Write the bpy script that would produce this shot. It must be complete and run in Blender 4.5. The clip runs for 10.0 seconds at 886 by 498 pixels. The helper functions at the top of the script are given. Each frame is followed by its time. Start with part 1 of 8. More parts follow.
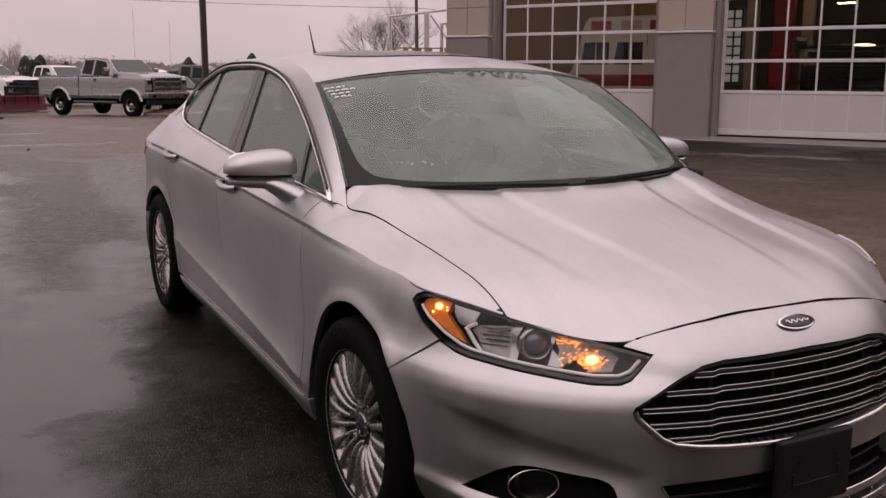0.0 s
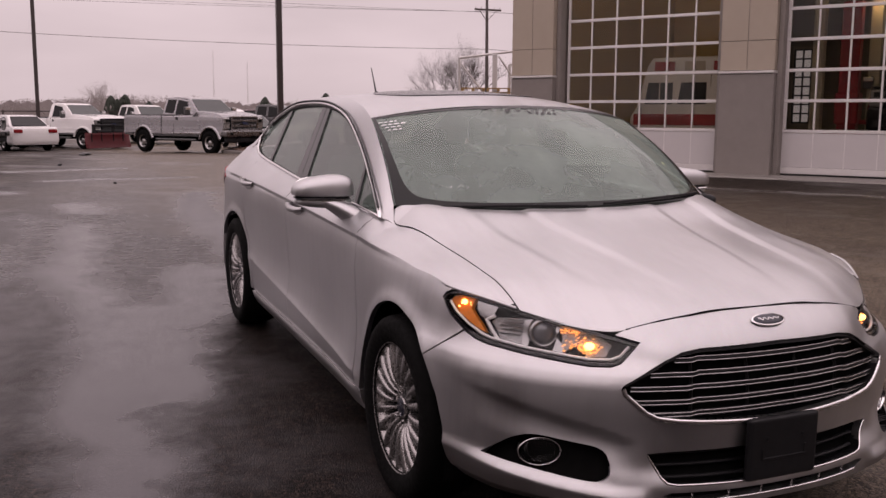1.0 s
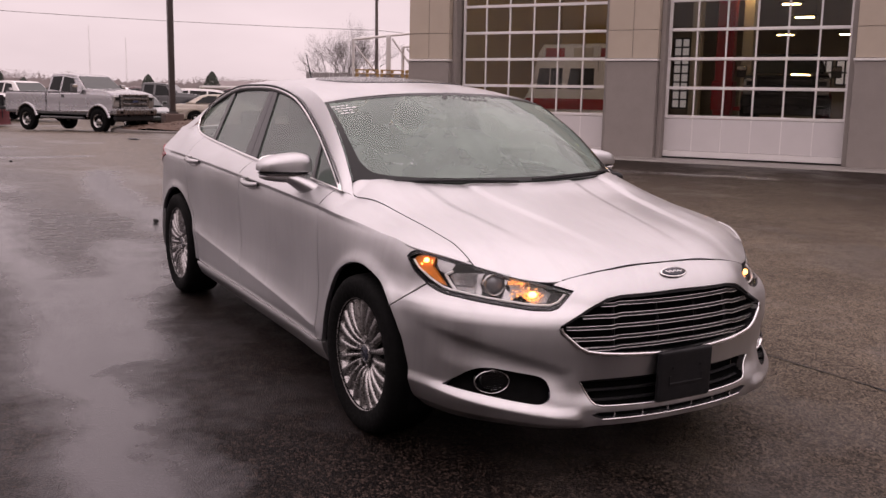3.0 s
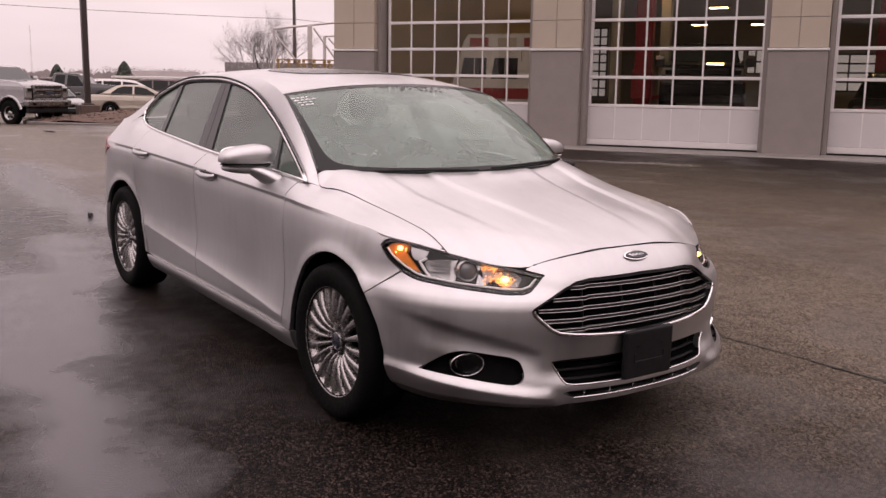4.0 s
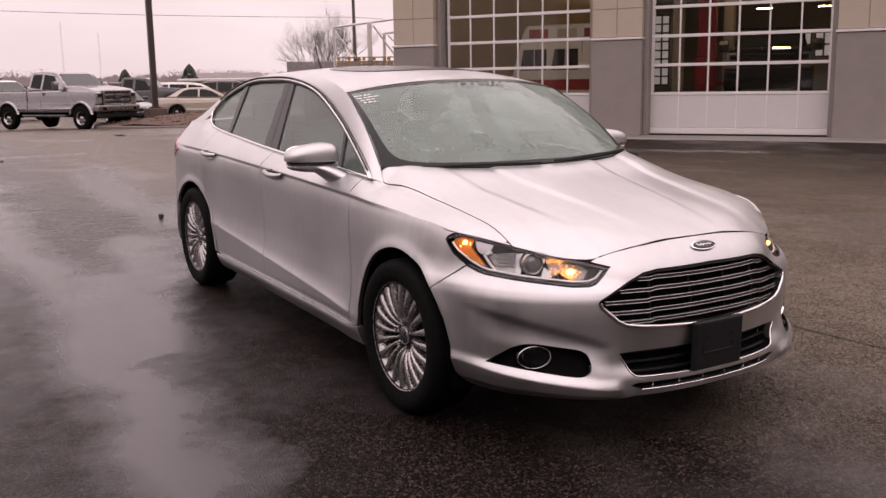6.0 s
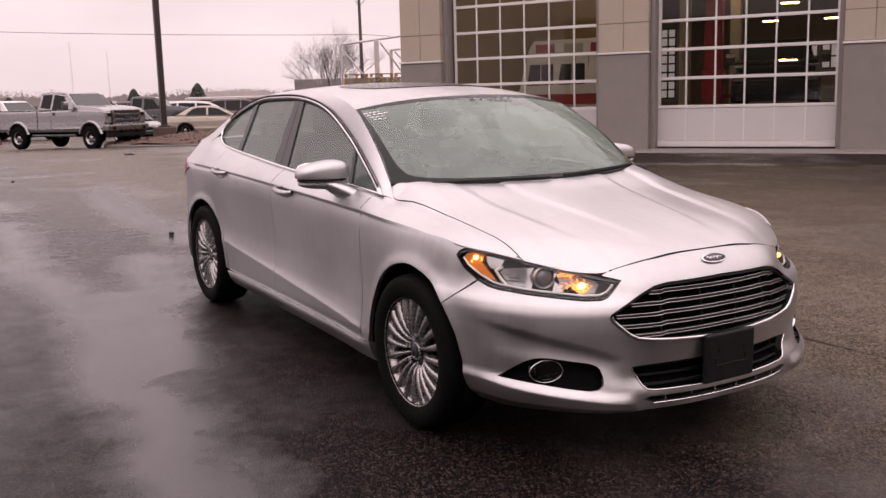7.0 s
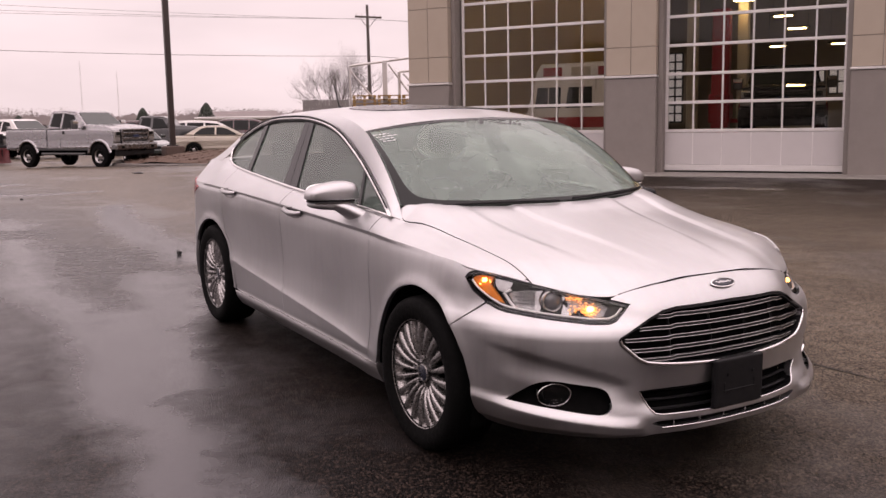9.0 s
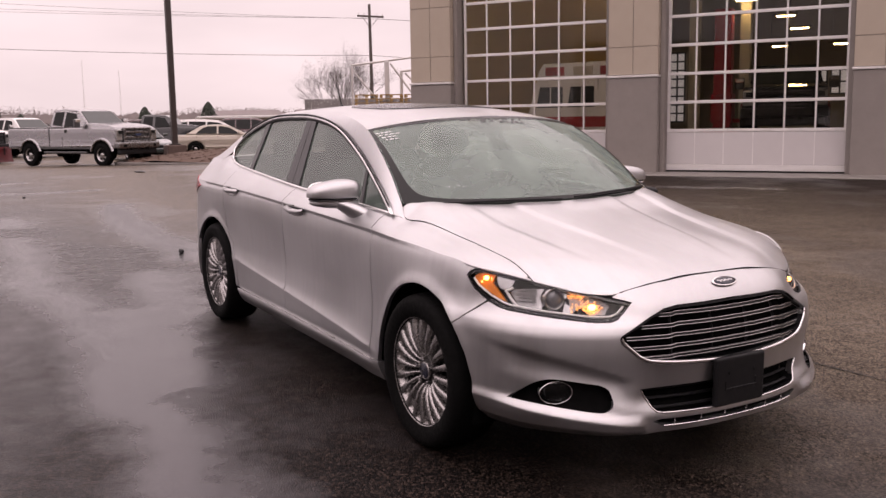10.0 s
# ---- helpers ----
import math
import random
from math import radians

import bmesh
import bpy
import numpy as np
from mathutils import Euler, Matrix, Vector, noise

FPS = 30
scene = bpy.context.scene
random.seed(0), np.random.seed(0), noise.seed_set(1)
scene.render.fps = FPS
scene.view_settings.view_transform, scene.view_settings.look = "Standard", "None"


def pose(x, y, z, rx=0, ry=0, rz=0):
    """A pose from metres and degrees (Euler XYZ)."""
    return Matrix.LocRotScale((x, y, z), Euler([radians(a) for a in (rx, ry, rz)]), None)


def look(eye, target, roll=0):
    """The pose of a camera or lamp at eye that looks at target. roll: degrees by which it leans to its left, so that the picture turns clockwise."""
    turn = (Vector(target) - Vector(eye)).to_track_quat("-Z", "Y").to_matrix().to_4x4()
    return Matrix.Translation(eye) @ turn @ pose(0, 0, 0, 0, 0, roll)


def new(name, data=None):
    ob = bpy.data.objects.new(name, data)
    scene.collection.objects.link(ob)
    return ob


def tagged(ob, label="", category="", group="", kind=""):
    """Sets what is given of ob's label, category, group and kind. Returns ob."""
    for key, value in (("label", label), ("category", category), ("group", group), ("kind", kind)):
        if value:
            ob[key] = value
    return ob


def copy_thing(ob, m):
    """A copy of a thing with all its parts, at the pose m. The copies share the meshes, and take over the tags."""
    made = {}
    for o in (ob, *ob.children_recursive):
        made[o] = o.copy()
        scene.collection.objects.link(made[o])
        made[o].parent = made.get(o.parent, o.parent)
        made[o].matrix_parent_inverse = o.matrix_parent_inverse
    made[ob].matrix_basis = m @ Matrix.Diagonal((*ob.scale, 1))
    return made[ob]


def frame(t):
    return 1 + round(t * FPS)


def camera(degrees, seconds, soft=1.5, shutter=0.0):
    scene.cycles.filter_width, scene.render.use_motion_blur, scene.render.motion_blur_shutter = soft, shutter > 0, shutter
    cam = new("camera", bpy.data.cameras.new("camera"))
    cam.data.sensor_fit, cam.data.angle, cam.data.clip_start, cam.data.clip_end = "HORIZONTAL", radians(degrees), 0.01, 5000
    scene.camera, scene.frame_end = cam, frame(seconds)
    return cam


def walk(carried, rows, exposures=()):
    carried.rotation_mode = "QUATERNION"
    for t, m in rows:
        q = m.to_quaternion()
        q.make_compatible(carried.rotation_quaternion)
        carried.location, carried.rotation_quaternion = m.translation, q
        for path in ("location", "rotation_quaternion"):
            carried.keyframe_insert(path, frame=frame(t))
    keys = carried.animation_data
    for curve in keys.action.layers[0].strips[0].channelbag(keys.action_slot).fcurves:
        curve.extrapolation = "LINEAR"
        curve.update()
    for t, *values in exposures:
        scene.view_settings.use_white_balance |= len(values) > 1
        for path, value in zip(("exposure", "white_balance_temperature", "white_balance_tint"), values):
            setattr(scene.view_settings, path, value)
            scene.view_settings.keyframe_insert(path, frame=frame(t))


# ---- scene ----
cam = camera(50.5, 10.0)
PATH = [
    (0, (-1.923, -2.541, 1.386), (-1.008, -0.8, 1.022), 0.2),
    (0.5, (-1.911, -2.853, 1.373), (-1.109, -1.034, 1.146), 1.4),
    (1, (-2.036, -3.055, 1.372), (-1.248, -1.239, 1.089), 0.3),
    (1.5, (-2.225, -3.231, 1.387), (-1.306, -1.482, 1.076), 0.7),
    (2, (-2.329, -3.336, 1.391), (-1.315, -1.64, 1.082), 2.6),
    (2.5, (-2.405, -3.431, 1.39), (-1.427, -1.713, 1.086), 1.8),
    (2.7, (-2.446, -3.443, 1.391), (-1.47, -1.725, 1.081), 1.4),
    (4, (-2.743, -3.414, 1.398), (-1.603, -1.806, 1.06), 0.9),
    (4.5, (-2.762, -3.42, 1.402), (-1.58, -1.841, 1.072), 0.7),
    (5, (-2.765, -3.434, 1.397), (-1.596, -1.843, 1.074), 1.0),
    (5.5, (-2.757, -3.428, 1.395), (-1.679, -1.78, 1.048), 0.1),
    (5.7, (-2.756, -3.423, 1.399), (-1.713, -1.753, 1.044), -0.4),
    (7, (-2.775, -3.432, 1.404), (-1.76, -1.739, 1.086), -1.5),
    (7.5, (-2.78, -3.434, 1.41), (-1.759, -1.741, 1.103), -1.2),
    (8, (-2.786, -3.432, 1.412), (-1.771, -1.734, 1.119), -1.1),
    (8.5, (-2.781, -3.433, 1.408), (-1.772, -1.729, 1.13), -1.4),
    (9, (-2.788, -3.43, 1.408), (-1.779, -1.725, 1.135), -1.0),
    (9.5, (-2.789, -3.436, 1.407), (-1.783, -1.729, 1.133), -1.0),
    (10, (-2.793, -3.436, 1.403), (-1.787, -1.729, 1.129), -0.9),
]
EXPOSURE = [(0.0, -0.43, 7000, 33), (1.0, -0.30, 7000, 33), (2.5, -0.04, 7000, 33), (4.5, 0.14, 7100, 31), (10.0, 0.18, 7080, 31)]
walk(cam, [(t, look(eye, target, roll)) for t, eye, target, roll in PATH], EXPOSURE)

# ---- world: an even, overcast winter sky ----
world = bpy.data.worlds.new("overcast")
scene.world = world
world.use_nodes = True
wn, wl = world.node_tree.nodes, world.node_tree.links
sky = wn.new("ShaderNodeTexSky")
sky.sky_type, sky.sun_disc, sky.sun_elevation, sky.sun_rotation = "NISHITA", False, radians(38), radians(200)
sky.air_density, sky.dust_density, sky.ozone_density = 1.0, 4.0, 1.0
dull = wn.new("ShaderNodeHueSaturation")
dull.inputs["Saturation"].default_value, dull.inputs["Value"].default_value = 0.12, 0.09
wl.new(sky.outputs[0], dull.inputs["Color"])
cloud = wn.new("ShaderNodeMix")
cloud.data_type = "RGBA"
cloud.inputs[0].default_value = 0.82
# an overcast sky is brighter overhead than at the horizon
place, axes, rise = wn.new("ShaderNodeTexCoord"), wn.new("ShaderNodeSeparateXYZ"), wn.new("ShaderNodeMapRange")
wl.new(place.outputs["Generated"], axes.inputs[0])
wl.new(axes.outputs["Z"], rise.inputs["Value"])
rise.interpolation_type = "SMOOTHSTEP"
for key, value in (("From Min", 0.02), ("From Max", 1.05), ("To Min", 0.0), ("To Max", 1.0)):
    rise.inputs[key].default_value = value
deck = wn.new("ShaderNodeMix")
deck.data_type = "RGBA"
deck.inputs[6].default_value, deck.inputs[7].default_value = (0.87, 0.83, 0.83, 1), (1.80, 1.75, 1.76, 1)
wl.new(rise.outputs[0], deck.inputs[0])
wl.new(deck.outputs[2], cloud.inputs[7])
wl.new(dull.outputs[0], cloud.inputs[6])
# faint folds in the cloud
folds, soft, fold_mix = wn.new("ShaderNodeTexNoise"), wn.new("ShaderNodeMapRange"), wn.new("ShaderNodeMix")
folds.inputs["Scale"].default_value, folds.inputs["Detail"].default_value = 3.2, 4.0
stretch = wn.new("ShaderNodeMapping")
stretch.inputs["Scale"].default_value = (1.0, 1.0, 3.5)
wl.new(place.outputs["Generated"], stretch.inputs["Vector"])
wl.new(stretch.outputs[0], folds.inputs["Vector"])
for key, value in (("From Min", 0.3), ("From Max", 0.7), ("To Min", 0.90), ("To Max", 1.08)):
    soft.inputs[key].default_value = value
wl.new(folds.outputs["Fac"], soft.inputs["Value"])
fold_mix.data_type, fold_mix.blend_type = "RGBA", "MULTIPLY"
fold_mix.inputs[0].default_value = 1.0
wl.new(cloud.outputs[2], fold_mix.inputs[6])
wl.new(soft.outputs[0], fold_mix.inputs[7])
wl.new(fold_mix.outputs[2], wn["Background"].inputs["Color"])
wn["Background"].inputs["Strength"].default_value = 1.0
sun = new("sun", bpy.data.lights.new("sun", "SUN"))
sun.data.energy, sun.data.angle, sun.data.color = 0.5, radians(150), (1.0, 0.96, 0.93)
sun.matrix_world = look((8, -10, 80), (0, 0, 0))

# ---- materials ----
def rgba(c):
    return (*c, 1.0) if len(c) == 3 else c


class Nodes:
    def __init__(self, name):
        self.mat = bpy.data.materials.new(name)
        self.mat.use_nodes = True
        self.tree = self.mat.node_tree
        self.bsdf = self.tree.nodes["Principled BSDF"]
        self.out = self.tree.nodes["Material Output"]

    def add(self, kind, **values):
        node = self.tree.nodes.new("ShaderNode" + kind)
        for key, value in values.items():
            node.inputs[key.replace("_", " ")].default_value = value
        return node

    def link(self, a, b):
        self.tree.links.new(a, b)

    def coords(self, scale=(1, 1, 1)):
        tex, mapping = self.add("TexCoord"), self.add("Mapping")
        mapping.inputs["Scale"].default_value = scale
        self.link(tex.outputs["Object"], mapping.inputs["Vector"])
        return mapping.outputs["Vector"]

    def noise(self, scale, detail=6.0, rough=0.55, stretch=(1, 1, 1)):
        node = self.add("TexNoise", Scale=scale, Detail=detail, Roughness=rough)
        self.link(self.coords(stretch), node.inputs["Vector"])
        return node.outputs["Fac"]

    def ramp(self, value, stops):
        node = self.add("ValToRGB")
        while len(node.color_ramp.elements) < len(stops):
            node.color_ramp.elements.new(0.5)
        for element, (at, colour) in zip(node.color_ramp.elements, stops):
            element.position, element.color = at, rgba(colour) if not isinstance(colour, float) else (colour, colour, colour, 1)
        self.link(value, node.inputs["Fac"])
        return node.outputs["Color"]

    def mix(self, fac, a, b, mode="MIX"):
        node = self.add("Mix")
        node.data_type, node.blend_type = "RGBA", mode
        for socket, value in ((0, fac), (6, a), (7, b)):
            if isinstance(value, bpy.types.NodeSocket):
                self.link(value, node.inputs[socket])
            else:
                node.inputs[socket].default_value = value if socket == 0 else rgba(value)
        return node.outputs[2]

    def bump(self, height, strength=0.3, distance=0.01, after=None):
        node = self.add("Bump", Strength=strength, Distance=distance)
        self.link(height, node.inputs["Height"])
        if after is not None:
            self.link(after, node.inputs["Normal"])
        return node.outputs["Normal"]

    def set(self, **values):
        for key, value in values.items():
            socket = self.bsdf.inputs[key.replace("_", " ")]
            if isinstance(value, bpy.types.NodeSocket):
                self.link(value, socket)
            else:
                socket.default_value = rgba(value) if isinstance(value, tuple) else value
        return self.mat


def plain(name, colour, rough=0.5, metal=0.0, vary=0.15, scale=8.0, bump=0.0, coat=0.0, gloss=0.5):
    """A surface of one colour with uneven tone and gloss."""
    n = Nodes(name)
    tone = n.noise(scale)
    dark = tuple(c * (1 - vary) for c in colour)
    light = tuple(min(1.0, c * (1 + vary)) for c in colour)
    values = dict(Base_Color=n.mix(tone, dark, light), Metallic=metal, Coat_Weight=coat, Specular_IOR_Level=gloss)
    values["Roughness"] = n.ramp(n.noise(scale * 3.1), ((0.3, max(0.02, rough * 0.8)), (0.7, min(1.0, rough * 1.2))))
    if bump:
        values["Normal"] = n.bump(n.noise(scale * 12), bump, 0.004)
    return n.set(**values)


def glowing(name, colour, strength):
    n = Nodes(name)
    return n.set(Base_Color=colour, Emission_Color=colour, Emission_Strength=strength, Roughness=0.5)


def glass_pane(name, tint=(0.8, 0.86, 0.84), rough=0.02, ior=1.5, veil=0.0, gain=1.8):
    """A thin pane: what lies behind it, tinted, and a Fresnel gloss; at choice a pale green diffuse veil, for sky
    reflection and fine drops.
    """
    n = Nodes(name)
    clear, gloss, facing, both = n.add("BsdfTransparent", Color=rgba(tint)), n.add("BsdfGlossy", Roughness=rough), n.add("LayerWeight", Blend=0.5), n.add("MixShader")
    steep, scaled = n.add("Math"), n.add("Math")
    steep.operation, scaled.operation = "POWER", "MULTIPLY_ADD"
    n.link(facing.outputs["Facing"], steep.inputs[0])
    steep.inputs[1].default_value = 5.0
    n.link(steep.outputs[0], scaled.inputs[0])
    f0 = ((ior - 1) / (ior + 1)) ** 2 * gain
    scaled.inputs[1].default_value, scaled.inputs[2].default_value = 1 - f0, f0
    n.link(scaled.outputs[0], both.inputs[0])
    n.link(clear.outputs[0], both.inputs[1])
    n.link(gloss.outputs[0], both.inputs[2])
    last = both.outputs[0]
    if veil:
        # pale green diffuse colour stands in for sky reflection on the wet glass
        fog, wet = n.add("BsdfDiffuse", Color=(0.43, 0.55, 0.49, 1)), n.add("MixShader")
        n.link(n.ramp(n.noise(3.0, 8, 0.6), ((0.3, veil * 0.6), (0.75, veil * 1.3))), wet.inputs[0])
        n.link(last, wet.inputs[1])
        n.link(fog.outputs[0], wet.inputs[2])
        last = wet.outputs[0]
    n.link(last, n.out.inputs["Surface"])
    return n.mat


def paint_metal(name, colour, rough=0.36, metal=0.75, coat=0.6, drops=0.0):
    """Metallic paint under clear lacquer, with fine flakes; drops: rain on it, in beads, runs and smooth sheets."""
    n = Nodes(name)
    flake = n.add("TexVoronoi", Scale=900.0)
    n.link(n.coords(), flake.inputs["Vector"])
    film = n.mix(0.45, n.noise(2.2, 8, 0.6, (1, 0.6, 1.6)), n.noise(5.0, 6, 0.65, (4.0, 0.7, 1.2)))
    base = n.mix(film, tuple(c * 0.90 for c in colour), tuple(min(1, c * 1.05) for c in colour))
    base = n.mix(0.10, base, flake.outputs["Color"], "OVERLAY")
    values = dict(Metallic=metal, Coat_Weight=coat, Coat_Roughness=0.08, Roughness=n.ramp(film, ((0.32, rough * 0.80), (0.68, rough * 1.25))))
    if drops:
        # runs: along the fall of the surface, down the flanks and forward on the level parts
        facing, split = n.add("NewGeometry"), n.add("SeparateXYZ")
        n.link(facing.outputs["Normal"], split.inputs[0])
        level = n.ramp(split.outputs["Z"], ((0.45, 0.0), (0.75, 1.0)))
        down, along = n.noise(9.0, 5, 0.6, (0.6, 5.0, 0.35)), n.noise(8.0, 6, 0.65, (2.6, 0.45, 0.8))
        runs = n.mix(level, down, along)
        sheets = n.ramp(n.mix(0.22, n.noise(3.4, 6, 0.6, (1.5, 0.55, 0.6)), runs), ((0.44, 0.0), (0.56, 1.0)))
        fine, coarse = n.add("TexVoronoi", Scale=240.0), n.add("TexVoronoi", Scale=95.0)
        for beads in (fine, coarse):
            n.link(n.coords(), beads.inputs["Vector"])
        bead = n.ramp(fine.outputs["Distance"], ((0.0, 0.40), (0.42, 0.0)))
        large = n.ramp(coarse.outputs["Distance"], ((0.0, 1.0), (0.26, 0.0)))
        large = n.mix(n.ramp(n.noise(9.0), ((0.46, 0.0), (0.60, 1.0))), (0, 0, 0), large)
        height = n.mix(1.0, bead, large, "LIGHTEN")
        # where the water lies in a sheet there are no beads
        height = n.mix(sheets, height, n.ramp(runs, ((0.3, 0.25), (0.7, 0.45))))
        values["Coat_Normal"] = n.bump(height, drops, 0.002)
        values["Normal"] = n.bump(height, drops * 0.35, 0.002)
        values["Roughness"] = n.mix(sheets, (rough * 1.08,) * 3, (rough * 0.90,) * 3)
        values["Coat_Roughness"] = n.mix(sheets, (0.16, 0.16, 0.16), (0.04, 0.04, 0.04))
        base = n.mix(n.mix(1.0, n.mix(sheets, (1, 1, 1), (0, 0, 0)), (0.55, 0.55, 0.55), "MULTIPLY"), base, tuple(min(1.0, c * 1.16) for c in colour))
        base = n.mix(n.mix(1.0, n.ramp(runs, ((0.42, 0.0), (0.62, 1.0))), (0.07, 0.07, 0.07), "MULTIPLY"), base, tuple(c * 0.74 for c in colour))
    values["Base_Color"] = base
    return n.set(**values)


def capsule(n, point, a, b, r):
    """Distance from a stretch of ground between a and b, less r."""
    ax, ay, dx, dy = a[0], a[1], b[0] - a[0], b[1] - a[1]
    def maths(op, *args, clamp=False):
        node = n.add("Math")
        node.operation, node.use_clamp = op, clamp
        for i, v in enumerate(args):
            if isinstance(v, bpy.types.NodeSocket):
                n.link(v, node.inputs[i])
            else:
                node.inputs[i].default_value = v
        return node.outputs[0]
    x, y = maths("SUBTRACT", point[0], ax), maths("SUBTRACT", point[1], ay)
    along = maths("MULTIPLY_ADD", x, dx / (dx * dx + dy * dy), maths("MULTIPLY", y, dy / (dx * dx + dy * dy)))
    along = maths("ADD", along, 0.0, clamp=True)
    ex, ey = maths("MULTIPLY_ADD", along, -dx, x), maths("MULTIPLY_ADD", along, -dy, y)
    far = maths("SQRT", maths("MULTIPLY_ADD", ex, ex, maths("MULTIPLY", ey, ey)))
    return maths("SUBTRACT", far, r)


RUNNELS = (((-1.52, 10.6), (-1.45, 9.7), 0.26), ((-1.60, 7.9), (-1.80, 5.0), 0.13), ((-1.80, 5.0), (-1.70, 3.5), 0.16), ((-1.62, 3.3), (-1.72, 1.9), 0.22), ((-1.72, 1.9), (-1.84, -0.2), 0.20), ((-0.80, 4.7), (-1.24, 3.2), 0.20), ((-1.24, 3.2), (-1.62, 1.4), 0.26),
           ((0.35, 12.0), (0.08, 10.9), 0.20), ((0.08, 10.9), (-0.20, 8.4), 0.22), ((-0.20, 8.4), (-0.30, 5.6), 0.19), ((-1.8, 15.6), (0.6, 15.9), 0.14), ((-4.5, 12.4), (-2.6, 13.0), 0.35), ((-2.6, 18.6), (-0.4, 19.3), 0.2), ((8.2, 9.6), (9.8, 7.2), 0.12))


def wet_asphalt():
    """Old asphalt soaked by rain: dark pores between pale stones, and water standing in soft-edged runnels."""
    n = Nodes("wet_asphalt")
    stones = n.add("TexVoronoi", Scale=115.0)
    n.link(n.coords(), stones.inputs["Vector"])
    grain = n.noise(160.0, 4)
    wide, mid = n.noise(0.30, 5, 0.55, (1.0, 0.45, 1)), n.noise(1.3, 6)
    dark = n.mix(n.ramp(stones.outputs["Color"], ((0.55, 0.0), (1.0, 1.0))), (0.0022, 0.0017, 0.0015), (0.085, 0.060, 0.048))
    dark = n.mix(n.ramp(mid, ((0.30, 0.0), (0.75, 0.6))), dark, (0.0078, 0.0060, 0.0050))
    pale = n.mix(n.ramp(stones.outputs["Color"], ((0.25, 0.0), (0.95, 1.0))), (0.017, 0.014, 0.0105), (0.275, 0.221, 0.166))
    # the paving is drier away from the low ground beside the car
    place_, parts_ = n.add("TexCoord"), n.add("SeparateXYZ")
    n.link(place_.outputs["Object"], parts_.inputs[0])
    lean = n.add("MapRange")
    for key, value in (("From Min", -1.2), ("From Max", 2.2), ("To Min", -0.35), ("To Max", 0.30)):
        lean.inputs[key].default_value = value
    n.link(parts_.outputs["X"], lean.inputs["Value"])
    total = n.add("Math")
    total.operation = "ADD"
    n.link(n.mix(0.4, n.noise(0.5, 4), mid), total.inputs[0])
    n.link(lean.outputs[0], total.inputs[1])
    # and somewhat drier on the higher ground beyond the car
    beyond, sum_ = n.add("MapRange"), n.add("Math")
    for key, value in (("From Min", 4.5), ("From Max", 11.0), ("To Min", 0.0), ("To Max", 0.26)):
        beyond.inputs[key].default_value = value
    n.link(parts_.outputs["Y"], beyond.inputs["Value"])
    sum_.operation = "ADD"
    n.link(total.outputs[0], sum_.inputs[0])
    n.link(beyond.outputs[0], sum_.inputs[1])
    dry = n.ramp(sum_.outputs[0], ((0.30, 0.0), (0.85, 1.0)))
    # rain runs off before the doors and keeps the paving there wet
    foot = n.add("MapRange")
    for key, value in (("From Min", -0.4), ("From Max", 7.2), ("To Min", 0.06), ("To Max", 1.0)):
        foot.inputs[key].default_value = value
    n.link(capsule(n, (parts_.outputs["X"], parts_.outputs["Y"]), (9.6, 13.0), (17.5, -0.4), 2.2), foot.inputs["Value"])
    dry = n.mix(1.0, dry, foot.outputs[0], "MULTIPLY")
    base = n.mix(dry, dark, pale)
    # warp the ground plan, then find how near the runnels lie
    warp = n.add("TexNoise", Scale=1.3, Detail=7.0, Roughness=0.68)
    tex = n.add("TexCoord")
    n.link(tex.outputs["Object"], warp.inputs["Vector"])
    push, moved, axes_ = n.add("VectorMath"), n.add("VectorMath"), n.add("SeparateXYZ")
    push.operation, moved.operation = "MULTIPLY_ADD", "ADD"
    push.inputs[1].default_value, push.inputs[2].default_value = (0.85, 1.3, 0), (-0.42, -0.65, 0)
    n.link(warp.outputs["Color"], push.inputs[0])
    n.link(push.outputs[0], moved.inputs[0])
    n.link(tex.outputs["Object"], moved.inputs[1])
    n.link(moved.outputs[0], axes_.inputs[0])
    near = None
    for a, b, r in RUNNELS:
        d = capsule(n, (axes_.outputs["X"], axes_.outputs["Y"]), a, b, r)
        if near is None:
            near = d
        else:
            least = n.add("Math")
            least.operation = "SMOOTH_MIN"
            n.link(near, least.inputs[0])
            n.link(d, least.inputs[1])
            least.inputs[2].default_value = 0.26
            near = least.outputs[0]
    shift = n.add("MapRange")
    for key, value in (("From Min", -0.10), ("From Max", 0.20), ("To Min", 0.95), ("To Max", 0.0)):
        shift.inputs[key].default_value = value
    n.link(near, shift.inputs["Value"])
    film = n.ramp(n.mix(0.35, wide, mid), ((0.50, 0.0), (0.60, 0.40)))
    pool = n.mix(1.0, shift.outputs[0], film, "LIGHTEN")
    base = n.mix(pool, base, (0.016, 0.0145, 0.0160))
    # a thin film of water stands behind the car and towards the lot's edge; elsewhere the stones stand clear of it
    sheet_ = n.add("MapRange")
    for key, value in (("From Min", -0.8), ("From Max", 1.3), ("To Min", 1.0), ("To Max", 0.0)):
        sheet_.inputs[key].default_value = value
    n.link(capsule(n, (axes_.outputs["X"], axes_.outputs["Y"]), (-1.2, 5.4), (1.5, 26.0), 1.9), sheet_.inputs["Value"])
    west = n.add("MapRange")
    for key, value in (("From Min", -0.5), ("From Max", 0.7), ("To Min", 0.70), ("To Max", 0.0)):
        west.inputs[key].default_value = value
    n.link(capsule(n, (axes_.outputs["X"], axes_.outputs["Y"]), (-3.5, -2.2), (-3.3, 9.0), 1.25), west.inputs["Value"])
    filmed = n.mix(1.0, sheet_.outputs[0], west.outputs[0], "LIGHTEN")
